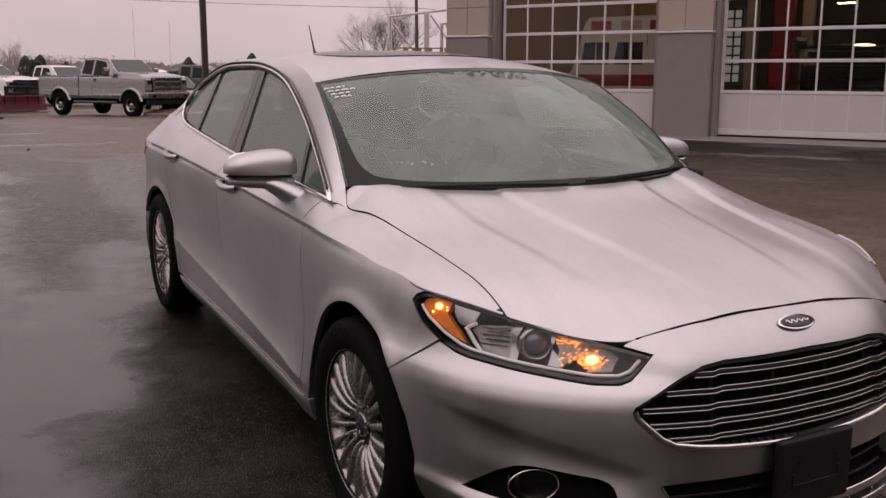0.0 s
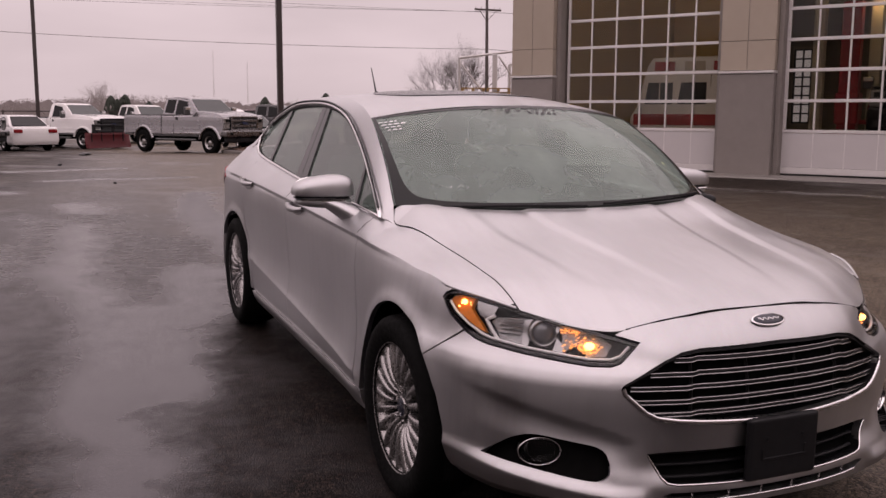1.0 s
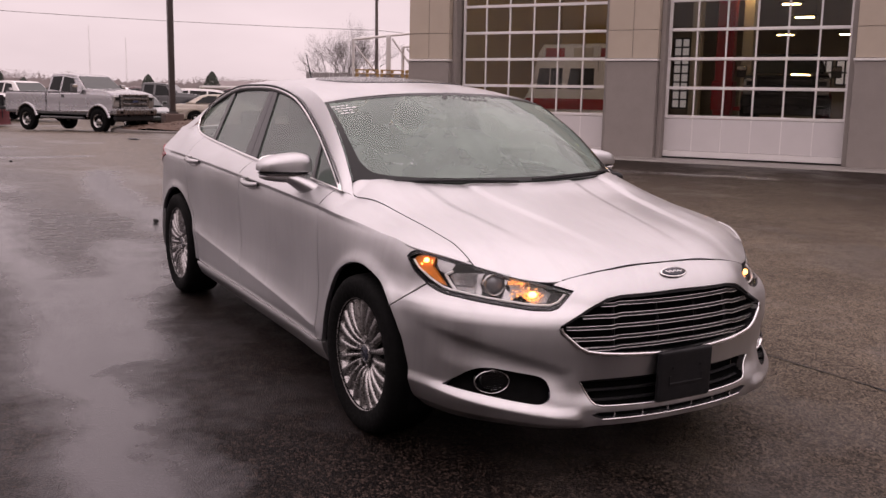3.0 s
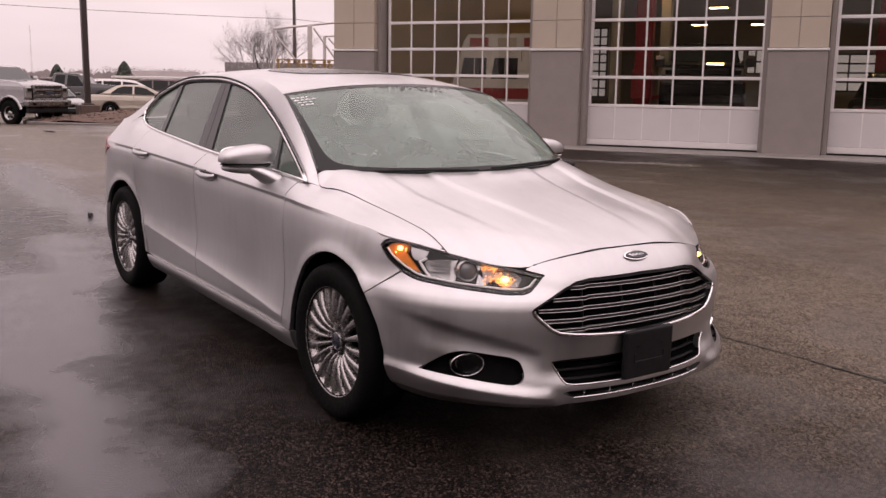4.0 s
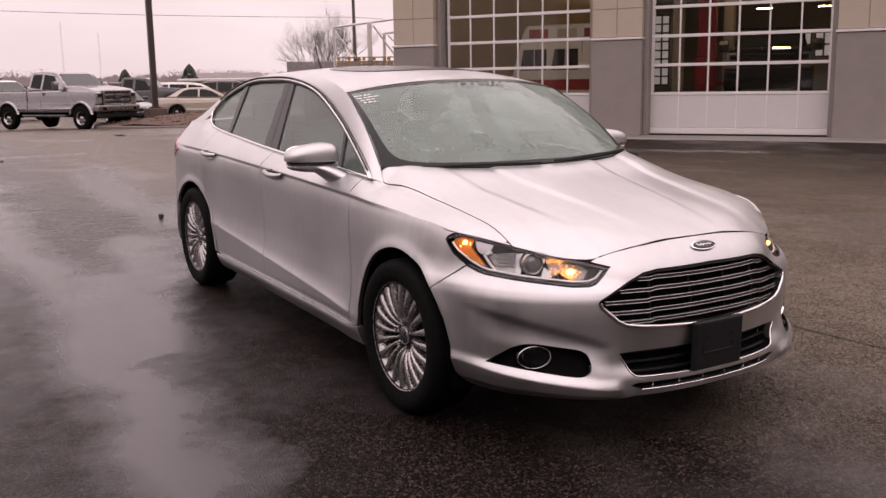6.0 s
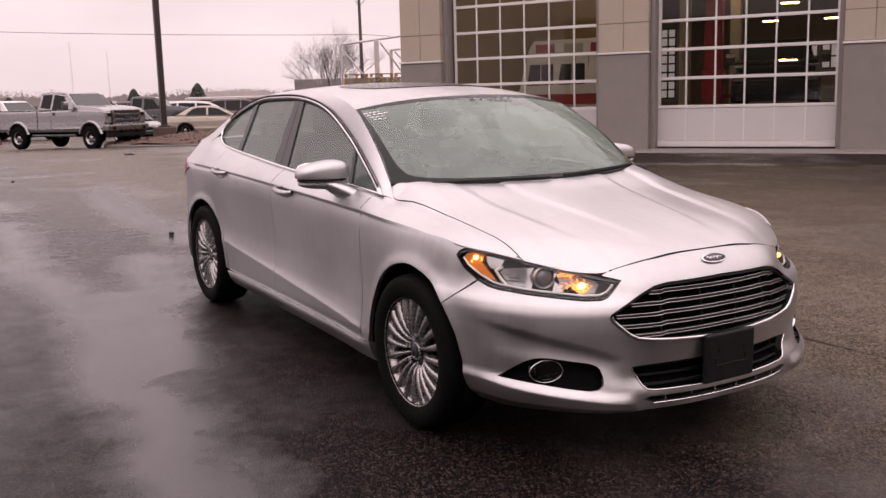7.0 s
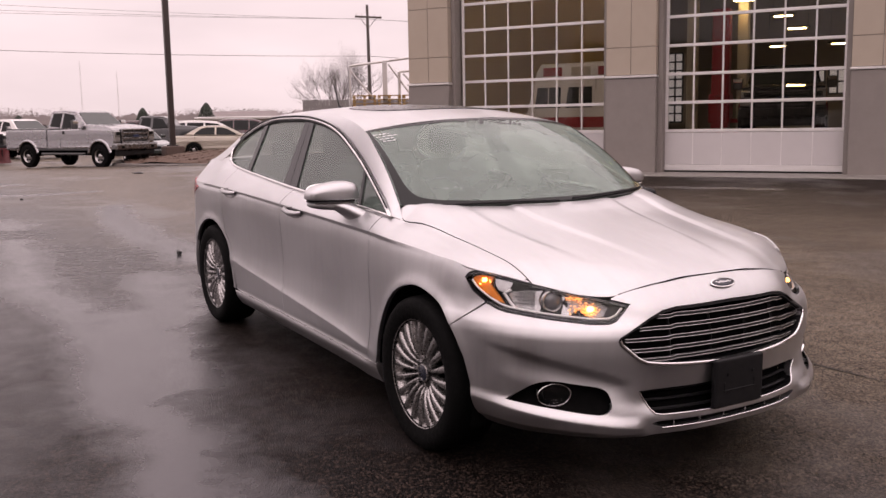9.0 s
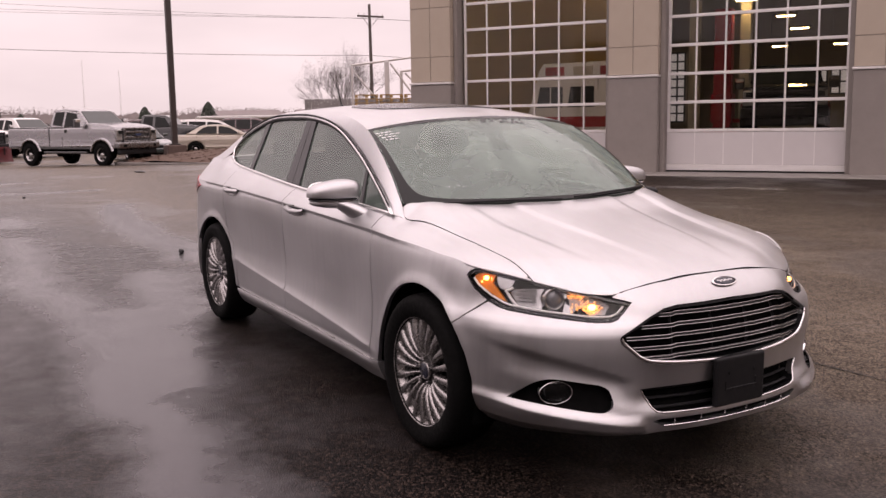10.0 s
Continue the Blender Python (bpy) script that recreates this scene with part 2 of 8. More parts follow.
    thin = n.mix(filmed, n.ramp(n.noise(7.0), ((0.3, 0.44), (0.7, 0.62))), n.ramp(n.noise(7.0), ((0.3, 0.22), (0.7, 0.36))))
    damp = n.mix(dry, thin, n.ramp(n.noise(9.0), ((0.3, 0.36), (0.7, 0.54))))
    rough = n.mix(pool, damp, n.ramp(n.noise(2.6, 7, 0.65), ((0.35, 0.08), (0.68, 0.24))))
    relief = n.mix(0.5, n.ramp(stones.outputs["Distance"], ((0.0, 1.0), (0.6, 0.0))), grain)
    relief = n.mix(n.ramp(pool, ((0.0, 0.0), (0.9, 0.62))), relief, (0.5, 0.5, 0.5))
    return n.set(Base_Color=base, Roughness=rough, Specular_Tint=(1.0, 0.93, 1.0), Normal=n.bump(relief, 0.8, 0.006), Specular_IOR_Level=n.mix(pool, n.mix(filmed, (0.07, 0.07, 0.07), (0.25, 0.25, 0.25)), (0.68, 0.68, 0.68)))


ASPHALT = wet_asphalt()
SILVER = paint_metal("silver_paint", (0.52, 0.518, 0.525), 0.41, 1.0, 0.25, drops=0.5)
BLACK = plain("black_plastic", (0.008, 0.008, 0.009), 0.5, vary=0.3, bump=0.1, gloss=0.25)
GLOSS_BLACK = plain("gloss_black", (0.006, 0.006, 0.007), 0.08, vary=0.2, gloss=0.4)
# near-black: for black parts, and as painted shade in gaps, holes and recesses
CAVITY = plain("shade_black", (0.004, 0.004, 0.004), 0.9, gloss=0.05)
BAR_METAL = plain("brushed_bar", (0.40, 0.39, 0.39), 0.22, 1.0, vary=0.15)
CHROME = plain("chrome", (0.78, 0.77, 0.77), 0.10, 1.0, vary=0.05)
RUBBER = plain("tyre_rubber", (0.004, 0.004, 0.004), 0.75, vary=0.3, scale=20, bump=0.25, gloss=0.07)
CONCRETE = plain("precast_concrete", (0.215, 0.190, 0.174), 0.75, vary=0.10, scale=2.0, bump=0.25)
CREAM = plain("cream_panel", (0.37, 0.312, 0.25), 0.7, vary=0.07, scale=1.6, bump=0.12)
ALUMINIUM = plain("door_aluminium", (0.66, 0.635, 0.62), 0.42, 0.35, vary=0.08)
DOOR_PANEL = plain("door_panel", (0.50, 0.475, 0.47), 0.5, vary=0.06, scale=3.0)
SLAB = plain("concrete_slab", (0.20, 0.185, 0.17), 0.55, vary=0.2, scale=3.0, bump=0.3)
GLASS = glass_pane("shop_glass", (0.86, 0.84, 0.79), gain=0.6)
TINTED = glass_pane("car_glass", (0.50, 0.57, 0.53), veil=0.20, gain=2.6)
SCREEN = glass_pane("windscreen_glass", (0.62, 0.74, 0.67), veil=0.32)

# ---- building blocks ----
def thing(name, m, label, category, group="", kind=""):
    """An empty at a thing's base."""
    ob = new(name)
    ob.empty_display_size = 0.2
    ob.matrix_world = m
    return tagged(ob, label, category, group, kind)


def link_mesh(name, bm, material, parent=None, label="", smooth=False):
    mesh = bpy.data.meshes.new(name)
    bm.normal_update()
    bm.to_mesh(mesh)
    bm.free()
    for m in material if isinstance(material, (list, tuple)) else (material,):
        mesh.materials.append(m)
    if smooth:
        for poly in mesh.polygons:
            poly.use_smooth = True
    ob = new(name, mesh)
    if parent is not None:
        ob.parent = parent
    if label:
        ob["label"] = label
    return ob


def part(name, bm, material, parent, label="", smooth=False):
    return link_mesh(name, bm, material, parent, label, smooth)


def box(bm, x0, x1, y0, y1, z0, z1, bevel=0.0, segments=1):
    """Adds a box, with its edges bevelled, to bm."""
    made = bmesh.ops.create_cube(bm, size=1.0)["verts"]
    bmesh.ops.transform(bm, matrix=Matrix.Translation(((x0 + x1) / 2, (y0 + y1) / 2, (z0 + z1) / 2)) @ Matrix.Diagonal((x1 - x0, y1 - y0, z1 - z0, 1)), verts=made)
    if bevel:
        edges = list({e for v in made for e in v.link_edges})
        bmesh.ops.bevel(bm, geom=edges, offset=bevel, segments=segments, affect="EDGES", profile=0.5)
    return bm


def boxes(*rows, bevel=0.0, segments=1):
    bm = bmesh.new()
    for row in rows:
        box(bm, *row, bevel=bevel, segments=segments)
    return bm


def tube(bm, a, b, r0, r1=None, sides=8, cap=True):
    """Adds a tapered rod from a to b."""
    a, b = Vector(a), Vector(b)
    q = (b - a).to_track_quat("Z", "Y").to_matrix().to_4x4()
    bmesh.ops.create_cone(bm, cap_ends=cap, segments=sides, radius1=r0, radius2=r0 if r1 is None else r1, depth=(b - a).length, matrix=Matrix.Translation((a + b) / 2) @ q)
    return bm


def sheet(points, close_u=False, close_v=False):
    """A bmesh grid from an array of points [rows, columns, 3]."""
    bm = bmesh.new()
    add_sheet(bm, points, close_u, close_v)
    return bm


def add_sheet(bm, points, close_u=False, close_v=False, flip=False):
    rows = [[bm.verts.new(p) for p in row] for row in points]
    nu, nv = len(rows), len(rows[0])
    for i in range(nu if close_u else nu - 1):
        for j in range(nv if close_v else nv - 1):
            q = (rows[i][j], rows[(i + 1) % nu][j], rows[(i + 1) % nu][(j + 1) % nv], rows[i][(j + 1) % nv])
            if len({v.index if v.index >= 0 else id(v) for v in q}) == 4:
                bm.faces.new(q[::-1] if flip else q)
    return rows


def sweep(path, radius, sides=8, closed=False, squash=1.0):
    """A tube along a list of points."""
    path = [Vector(p) for p in path]
    rings = []
    for i, p in enumerate(path):
        ahead = path[(i + 1) % len(path)] if closed or i + 1 < len(path) else p
        back = path[i - 1] if closed or i else p
        t = (ahead - back).normalized()
        side = t.cross(Vector((0, 0, 1)))
        side = side.normalized() if side.length > 1e-4 else Vector((1, 0, 0))
        up = side.cross(t)
        r = radius[i] if isinstance(radius, (list, tuple)) else radius
        rings.append([p + (side * math.cos(a) + up * math.sin(a) * squash) * r for a in (2 * math.pi * k / sides for k in range(sides))])
    return sheet(rings, closed, True)


# ---- ground ----
SLOPE = math.tan(radians(1.2))


def ground_z(x, y):
    """The lot falls gently to the south and levels out further off, then drops a little beyond the island."""
    z = SLOPE * (y if y < 4 else 4 + 2.4 * math.tanh((y - 4) / 2.4)) if y > -14 else SLOPE * -14
    t = max(0.0, min(1.0, (y - 22) / 20))
    z -= 0.30 * t * t * (3 - 2 * t)
    return z + 0.05 * max(0.0, min(1.0, (x - 4) / 5)) * max(0.0, min(1.0, (y - 3) / 4))


def build_ground():
    xs = [-900, -300, -120, -60, -35, -20] + [-12 + 0.8 * k for k in range(46)] + [30, 45, 80, 200, 500, 900]
    ys = [-300, -120, -60, -30, -14] + [-10 + 0.7 * k for k in range(46)] + [23 + 1.5 * k for k in range(14)] + [46, 52, 60, 74, 100, 250, 600, 1500]
    bm = sheet([[(x, y, ground_z(x, y)) for x in xs] for y in ys])
    bmesh.ops.reverse_faces(bm, faces=bm.faces)
    ob = link_mesh("ground", bm, ASPHALT, smooth=True)
    return tagged(ob, "wet dark asphalt parking lot with shallow puddles", "asphalt lot", kind="structure")


build_ground()


# ---- the service building ----
BUILDING = pose(11.794, 11.704, 0.0, 0, 0, -59.1)
DOORS = (-4.9, 0.0, 4.9, 9.8)
DOOR_W, DOOR_Z, SECTION, GLAZED = 3.6, 0.235, 0.60, 8
TOP = DOOR_Z + 0.82 + GLAZED * SECTION


def in_building(name, bm, material, label, category, kind="structure"):
    ob = link_mesh(name, bm, material)
    ob.matrix_world = BUILDING
    return tagged(ob, label, category, kind=kind)


def build_piers():
    """Piers between the doors: grey precast below a metal ledge, cream panels above."""
    spans = [(-6.15, -5.06), (-1.20, -0.10), (3.70, 4.80), (8.60, 9.70), (13.5, 24.0)]
    for k, (a, b) in enumerate(spans):
        pier = thing(f"wall_pier_{k + 1}", BUILDING, "grey concrete wall pier with cream panels above", "wall", kind="structure")
        part("lower_wall", boxes((a, b, -0.42, 0.30, 0.0, 2.22), bevel=0.012), CONCRETE, pier)
        part("ledge", boxes((a - 0.02, b + 0.02, -0.45, 0.30, 2.224, 2.27), bevel=0.006), ALUMINIUM, pier, "pale metal ledge")
        mid = (a + b) / 2
        z = 2.275
        for top in (2.86, 4.00, 5.14, 6.3, 7.4):
            cuts = [a, mid, b] if b - a < 2 else [a + (b - a) * i / 10 for i in range(11)]
            for c, d in zip(cuts, cuts[1:]):
                part("panel", boxes((c + 0.006, d - 0.006, -0.40, 0.30, z + 0.006, top - 0.006), bevel=0.006), CREAM, pier)
            z = top
        part("core", boxes((a + 0.01, b - 0.01, -0.385, 0.29, 2.28, 7.39)), CONCRETE, pier)
        for c, d in ((a - 0.10, a - 0.003), (b + 0.003, b + 0.10)):
            if -6.1 < (c + d) / 2 < 13.6:
                part("jamb", boxes((c, d, -0.25, 0.25, 0.0, 6.3), bevel=0.01), CONCRETE, pier)


build_piers()

def build_doors():
    """Overhead doors: one solid section at the foot, glazed sections above."""
    for k, x in enumerate(DOORS):
        door = thing(f"door_{k + 1}", BUILDING, "closed overhead service door with glazed aluminium sections", "overhead door", kind="structure")
        x1 = x + DOOR_W
        zs = DOOR_Z + 0.82
        part("solid_section", boxes((x, x1, 0.0, 0.05, DOOR_Z + 0.13, zs - 0.012), bevel=0.004), DOOR_PANEL, door, "solid pale foot section")
        part("bottom_rail", boxes((x, x1, -0.012, 0.055, DOOR_Z, DOOR_Z + 0.125), bevel=0.006), ALUMINIUM, door)
        step = DOOR_W / 6
        for i in range(1, 6):
            part("stile", boxes((x + i * step - 0.012, x + i * step + 0.012, -0.004, 0.0, DOOR_Z + 0.13, zs - 0.014)), ALUMINIUM, door)
        for r in range(GLAZED + 1):
            z = zs + r * SECTION
            part("rail", boxes((x, x1, -0.01, 0.05, z - 0.006, z + 0.058), bevel=0.006), ALUMINIUM, door)
        for i in range(7):
            c = x + i * step
            w = 0.032 if i in (0, 6) else 0.018
            c = c + w if i == 0 else c - w if i == 6 else c
            for r in range(GLAZED):
                z = zs + r * SECTION
                part("muntin", boxes((c - w, c + w, -0.004, 0.045, z + 0.059, z + SECTION - 0.007), bevel=0.004), ALUMINIUM, door)
        for r in range(GLAZED):
            for i in range(6):
                z = zs + r * SECTION
                pane = part("pane", boxes((x + i * step + 0.01, x + (i + 1) * step - 0.01, 0.018, 0.024, z + 0.055, z + SECTION)), GLASS, door)
                pane.visible_shadow = False
        part("seal", boxes((x, x1, 0.0, 0.04, DOOR_Z - 0.03, DOOR_Z - 0.003)), BLACK, door)


build_doors()


def build_shell():
    """The rest of the hall: head wall over the doors, back and side walls, roof and floor."""
    in_building("wall_head", boxes((-6.15, 24, -0.38, 0.28, TOP + 0.07, 7.6)), CREAM, "cream panelled wall over the service doors", "wall")
    in_building("wall_back", boxes((-6.15, 24, 17.0, 17.3, 0.1, 7.6)), HALL, "painted back wall of the service hall", "wall")
    in_building("wall_end", boxes((-6.15, -5.9, 0.301, 16.99, 0.1, 7.6)), CREAM, "cream panelled end wall of the service hall", "wall")
    in_building("wall_lining", boxes((-5.895, -5.86, 0.32, 8.58, 0.2, 7.55)), PARTITION, "yellowish panelled lining of the end wall", "wall")
    in_building("wall_far_end", boxes((23.75, 24, 0.301, 16.99, 0.1, 7.6)), HALL, "painted end wall of the service hall", "wall")
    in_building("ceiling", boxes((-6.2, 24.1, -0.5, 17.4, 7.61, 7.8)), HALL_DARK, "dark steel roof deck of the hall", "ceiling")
    in_building("floor", boxes((-6.1, 23.9, -0.2, 16.95, -0.4, DOOR_Z - 0.04)), SLAB, "grey concrete floor of the service hall", "floor")
    in_building("pavement", boxes((-6.4, 24.2, -1.3, -0.21, -0.4, 0.205), bevel=0.02), SLAB, "worn concrete apron before the doors", "apron")


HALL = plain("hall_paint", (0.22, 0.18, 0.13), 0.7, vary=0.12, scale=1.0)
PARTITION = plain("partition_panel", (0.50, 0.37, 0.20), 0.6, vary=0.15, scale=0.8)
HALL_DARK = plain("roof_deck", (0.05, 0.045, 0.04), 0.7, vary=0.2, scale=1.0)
build_shell()


def build_shade_walls():
    """Plain walls out of view, added to darken the sedan's reflections; they close the lot to the south and west."""
    for name, row in (("shade_wall_south", (-14, 24, -12.3, -12, -1, 5.5)), ("shade_wall_west", (-14.3, -14, -12, 9, -1, 5.0))):
        tagged(link_mesh(name, boxes(row), CONCRETE), "unseen plain grey wall added to darken the sedan's reflections", "wall", kind="structure")


build_shade_walls()

# ---- parked vehicles ----
def extruded(outline, width, bevel=0.0):
    """A body from its outline in the side view (y, z); width(z) gives half its breadth."""
    bm = bmesh.new()
    left = [bm.verts.new((-1, y, z)) for y, z in outline]
    right = [bm.verts.new((1, y, z)) for y, z in outline]
    n = len(outline)
    bm.faces.new(left), bm.faces.new(right[::-1])
    for i in range(n):
        bm.faces.new((left[i], right[i], right[(i + 1) % n], left[(i + 1) % n])[::-1])
    bmesh.ops.recalc_face_normals(bm, faces=bm.faces)
    # cut the flanks into level strips, so that each strip stays flat when the breadth changes with height
    zs = [z for _, z in outline]
    for z in np.linspace(min(zs), max(zs), 9)[1:-1]:
        bmesh.ops.bisect_plane(bm, geom=bm.verts[:] + bm.edges[:] + bm.faces[:], dist=1e-4, plane_co=(0, 0, float(z) + 0.0031), plane_no=(0, 0, 1))
    bm.normal_update()
    rim = [e for e in bm.edges if len(e.link_faces) == 2 and (abs(e.link_faces[0].normal.x) > 0.5) != (abs(e.link_faces[1].normal.x) > 0.5)]
    for v in bm.verts:
        v.co.x = math.copysign(width(v.co.z), v.co.x)
    if bevel:
        bmesh.ops.bevel(bm, geom=rim, offset=bevel, segments=2, affect="EDGES", profile=0.6)
    return bm


def side_panel(outline, width, s, lift=0.008):
    """A thin panel on the flank of such a body."""
    bm = bmesh.new()
    face = bm.faces.new([bm.verts.new((s * (width(z) + lift), y, z)) for y, z in outline])
    back = bmesh.ops.extrude_face_region(bm, geom=[face])["geom"]
    bmesh.ops.translate(bm, vec=(-s * 0.02, 0, 0), verts=[v for v in back if isinstance(v, bmesh.types.BMVert)])
    bmesh.ops.recalc_face_normals(bm, faces=bm.faces)
    return bm


def arch_points(cy, r, z0, n=12):
    a0 = math.asin(max(-1.0, (z0 - r * 0.78) / r))
    return [(cy - r * math.cos(a), r * 0.78 + r * math.sin(a)) for a in np.linspace(a0, math.pi - a0, n)]


GLASS_DARK = plain("vehicle_glass", (0.012, 0.013, 0.013), 0.10, vary=0.2, gloss=0.15)
TRIM_GREY = plain("trim_grey", (0.05, 0.05, 0.05), 0.5)
HUB_STEEL = plain("wheel_alloy", (0.36, 0.35, 0.345), 0.3, 0.8, vary=0.15, scale=20)


def add_wheel(owner, x, y, r, width=0.24):
    s = 1 if x > 0 else -1
    wheel = new("wheel")
    wheel.parent = owner
    wheel.matrix_basis = Matrix.Translation((x, y, r)) @ Matrix.Rotation(0 if s < 0 else math.pi, 4, "Z")
    w = width / 2
    part("tyre", lathe(((r * 0.55, -w * 0.85), (r * 0.8, -w), (r * 0.94, -w * 0.9), (r, -w * 0.6), (r, w * 0.6), (r * 0.9, w), (r * 0.6, w * 0.9)), 28), RUBBER, wheel, smooth=True)
    rim = part("rim", lathe(((r * 0.56, -w * 0.90), (r * 0.535, -w * 0.8), (r * 0.48, -w * 0.45), (r * 0.20, -w * 0.6), (r * 0.16, -w * 0.78), (0.001, -w * 0.8)), 28), HUB_STEEL, wheel, smooth=True)
    if hole_mesh.get(r) is None:
        bm = bmesh.new()
        tube(bm, (-w * 0.72, r * 0.36, 0), (-w * 0.40, r * 0.36, 0), r * 0.085, sides=8)
        hole = part("rim_hole", bm, CAVITY, rim)
        hole_mesh[r] = hole.data
    else:
        hole = new("rim_hole", hole_mesh[r])
        hole.parent = rim
    for k in range(1, 6):
        o = new("rim_hole", hole.data)
        o.parent = rim
        o.matrix_basis = Matrix.Rotation(math.pi * k / 3, 4, "X")


hole_mesh = {}


def lathe(profile, sides=48):
    """A body turned about the x axis, from pairs of radius and place along it."""
    return sheet([[(x, r * math.cos(a), r * math.sin(a)) for a in (2 * math.pi * k / sides for k in range(sides))] for r, x in profile], False, True)


def quad(points, lift):
    """A thin sheet over four corners, moved out by lift."""
    bm = bmesh.new()
    f = bm.faces.new([bm.verts.new(p) for p in points])
    bm.normal_update()
    n = f.normal.copy()
    for v in bm.verts:
        v.co += n * lift
    back = bmesh.ops.extrude_face_region(bm, geom=[f])["geom"]
    bmesh.ops.translate(bm, vec=-n * 0.015, verts=[v for v in back if isinstance(v, bmesh.types.BMVert)])
    bmesh.ops.recalc_face_normals(bm, faces=bm.faces)
    return bm


def pickup(name, m, paint, label, cab_rear=0.78, bare_front=False, grille=None):
    """A heavy pickup truck; its front looks along -y."""
    grille = grille or CHROME
    truck = thing(name, m, label, "pickup truck", group="parked vehicles")
    wide = lambda z: 0.984 - 0.02 * max(0.0, z - 0.92) - 0.5 * max(0.0, z - 1.22) ** 1.5 + 0.055 * max(0.0, min(0.28, 0.92 - z)) - 0.12 * max(0.0, 0.64 - z)
    body = [(-2.440, 0.62), (-2.500, 0.80), (-2.500, 1.17), (-2.475, 1.27), (-2.39, 1.335), (-2.1, 1.395), (-1.7, 1.44), (-1.2, 1.475), (-1.02, 1.48), (-0.92, 1.33), (cab_rear, 1.30), (cab_rear + 0.02, 0.62)] + arch_points(-1.82, 0.50, 0.60)[::-1]
    part("body", extruded(body, wide, 0.05), paint, truck)
    bed = [(cab_rear + 0.045, 0.60), (cab_rear + 0.045, 1.31), (2.92, 1.32), (2.97, 1.25), (2.97, 0.62)] + arch_points(1.82, 0.50, 0.60)[::-1]
    part("bed", extruded(bed, wide, 0.04), paint, truck)
    part("bed_rail", boxes((-0.97, -0.86, cab_rear + 0.05, 2.95, 1.315, 1.345), (0.86, 0.97, cab_rear + 0.05, 2.95, 1.315, 1.345), bevel=0.01), TRIM_GREY, truck)
    house = lambda z: 0.93 - 0.30 * max(0.0, z - 1.32)
    cab = [(-1.28, 1.31), (-0.62, 1.86), (-0.46, 1.93), (0.2, 1.965), (cab_rear - 0.14, 1.94), (cab_rear - 0.05, 1.86), (cab_rear, 1.30)]
    part("cab", extruded(cab, house, 0.05), paint, truck)
    front = [(-0.72, 1.36), (-0.60, 1.56), (-0.44, 1.80), (0.02, 1.86), (0.06, 1.36)]
    rear = [(0.18, 1.38), (0.14, 1.86), (cab_rear - 0.20, 1.85), (cab_rear - 0.12, 1.42)]
    for s in (-1, 1):
        part("side_window", side_panel(front, house, s), GLASS_DARK, truck)
        if cab_rear > 0.6:
            part("side_window", side_panel(rear, house, s), GLASS_DARK, truck)
        part("door_seam", side_panel([(0.10, 0.62), (0.115, 0.62), (0.115, 1.30), (0.10, 1.30)], wide, s, 0.004), CAVITY, truck)
        part("belt_moulding", side_panel([(-1.30, 0.86), (1.28, 0.86), (1.28, 0.90), (-1.30, 0.90)], wide, s, 0.014), paint, truck)
        part("door_handle", side_panel([(-0.10, 1.16), (-0.02, 1.16), (-0.02, 1.26), (-0.10, 1.26)], wide, s, 0.03), TRIM_GREY, truck)
        part("rocker", side_panel([(-1.28, 0.60), (1.28, 0.60), (1.28, 0.67), (-1.28, 0.67)], wide, s, 0.006), TRIM_GREY, truck)
        part("step_bar", boxes((s * 0.98 - 0.06, s * 0.98 + 0.06, -1.1, 1.1, 0.44, 0.52), bevel=0.03), TRIM_GREY, truck)
        for cy in (-1.82, 1.82):
            flare = [[Vector((s * x, cy - (r) * math.cos(a), 0.39 + r * math.sin(a))) for a in np.linspace(0.25, math.pi - 0.25, 18)] for x, r in ((0.985, 0.50), (1.035, 0.505), (1.035, 0.555), (0.985, 0.59))]
            part("wheel_flare", sheet(flare), paint, truck, smooth=True)
            part("wheel_well", boxes((s * 0.80 - 0.19, s * 0.80 + 0.19, cy - 0.47, cy + 0.47, 0.40, 0.86), bevel=0.05), CAVITY, truck)
        head = part("headlamp", boxes((s * 0.82 - 0.15, s * 0.82 + 0.15, -2.555, -2.330, 0.87, 1.25), bevel=0.04, segments=2), LAMP_PALE, truck, "clear headlamp")
        part("indicator", boxes((s * 0.94 - 0.02, s * 0.94 + 0.05, -2.480, -2.400, 0.92, 1.00), bevel=0.012), AMBER_DULL, head)
        part("lamp_divider", boxes((s * 0.82 - 0.13, s * 0.82 + 0.13, -2.562, -2.550, 1.045, 1.075), bevel=0.004), TRIM_GREY, head)
        part("reflector", boxes((s * 0.80 - 0.09, s * 0.80 + 0.09, -2.562, -2.553, 1.09, 1.20), bevel=0.004), GLASS_DARK, head)
        mirror = part("door_mirror", boxes((s * 1.13 - 0.12, s * 1.13 + 0.12, -0.88, -0.76, 1.32, 1.62), bevel=0.04, segments=2), TRIM_GREY, truck, "tall black tow mirror")
        part("mirror_cap", boxes((s * 1.13 - 0.11, s * 1.13 + 0.11, -0.90, -0.875, 1.50, 1.60), bevel=0.01), CHROME, mirror)
        for cy in (-1.82, 1.82):
            add_wheel(truck, s * 0.90, cy, 0.40, 0.27)
        part("fog_lamp", boxes((s * 0.72 - 0.07, s * 0.72 + 0.07, -2.710, -2.640, 0.66, 0.74), bevel=0.02), CAVITY, truck)
    xb, xt = house(1.34), house(1.88)
    part("windscreen", quad([(-xb + 0.06, -1.245, 1.345), (xb - 0.06, -1.245, 1.345), (xt - 0.07, -0.615, 1.87), (-xt + 0.07, -0.615, 1.87)], 0.012), GLASS_PALE, truck)
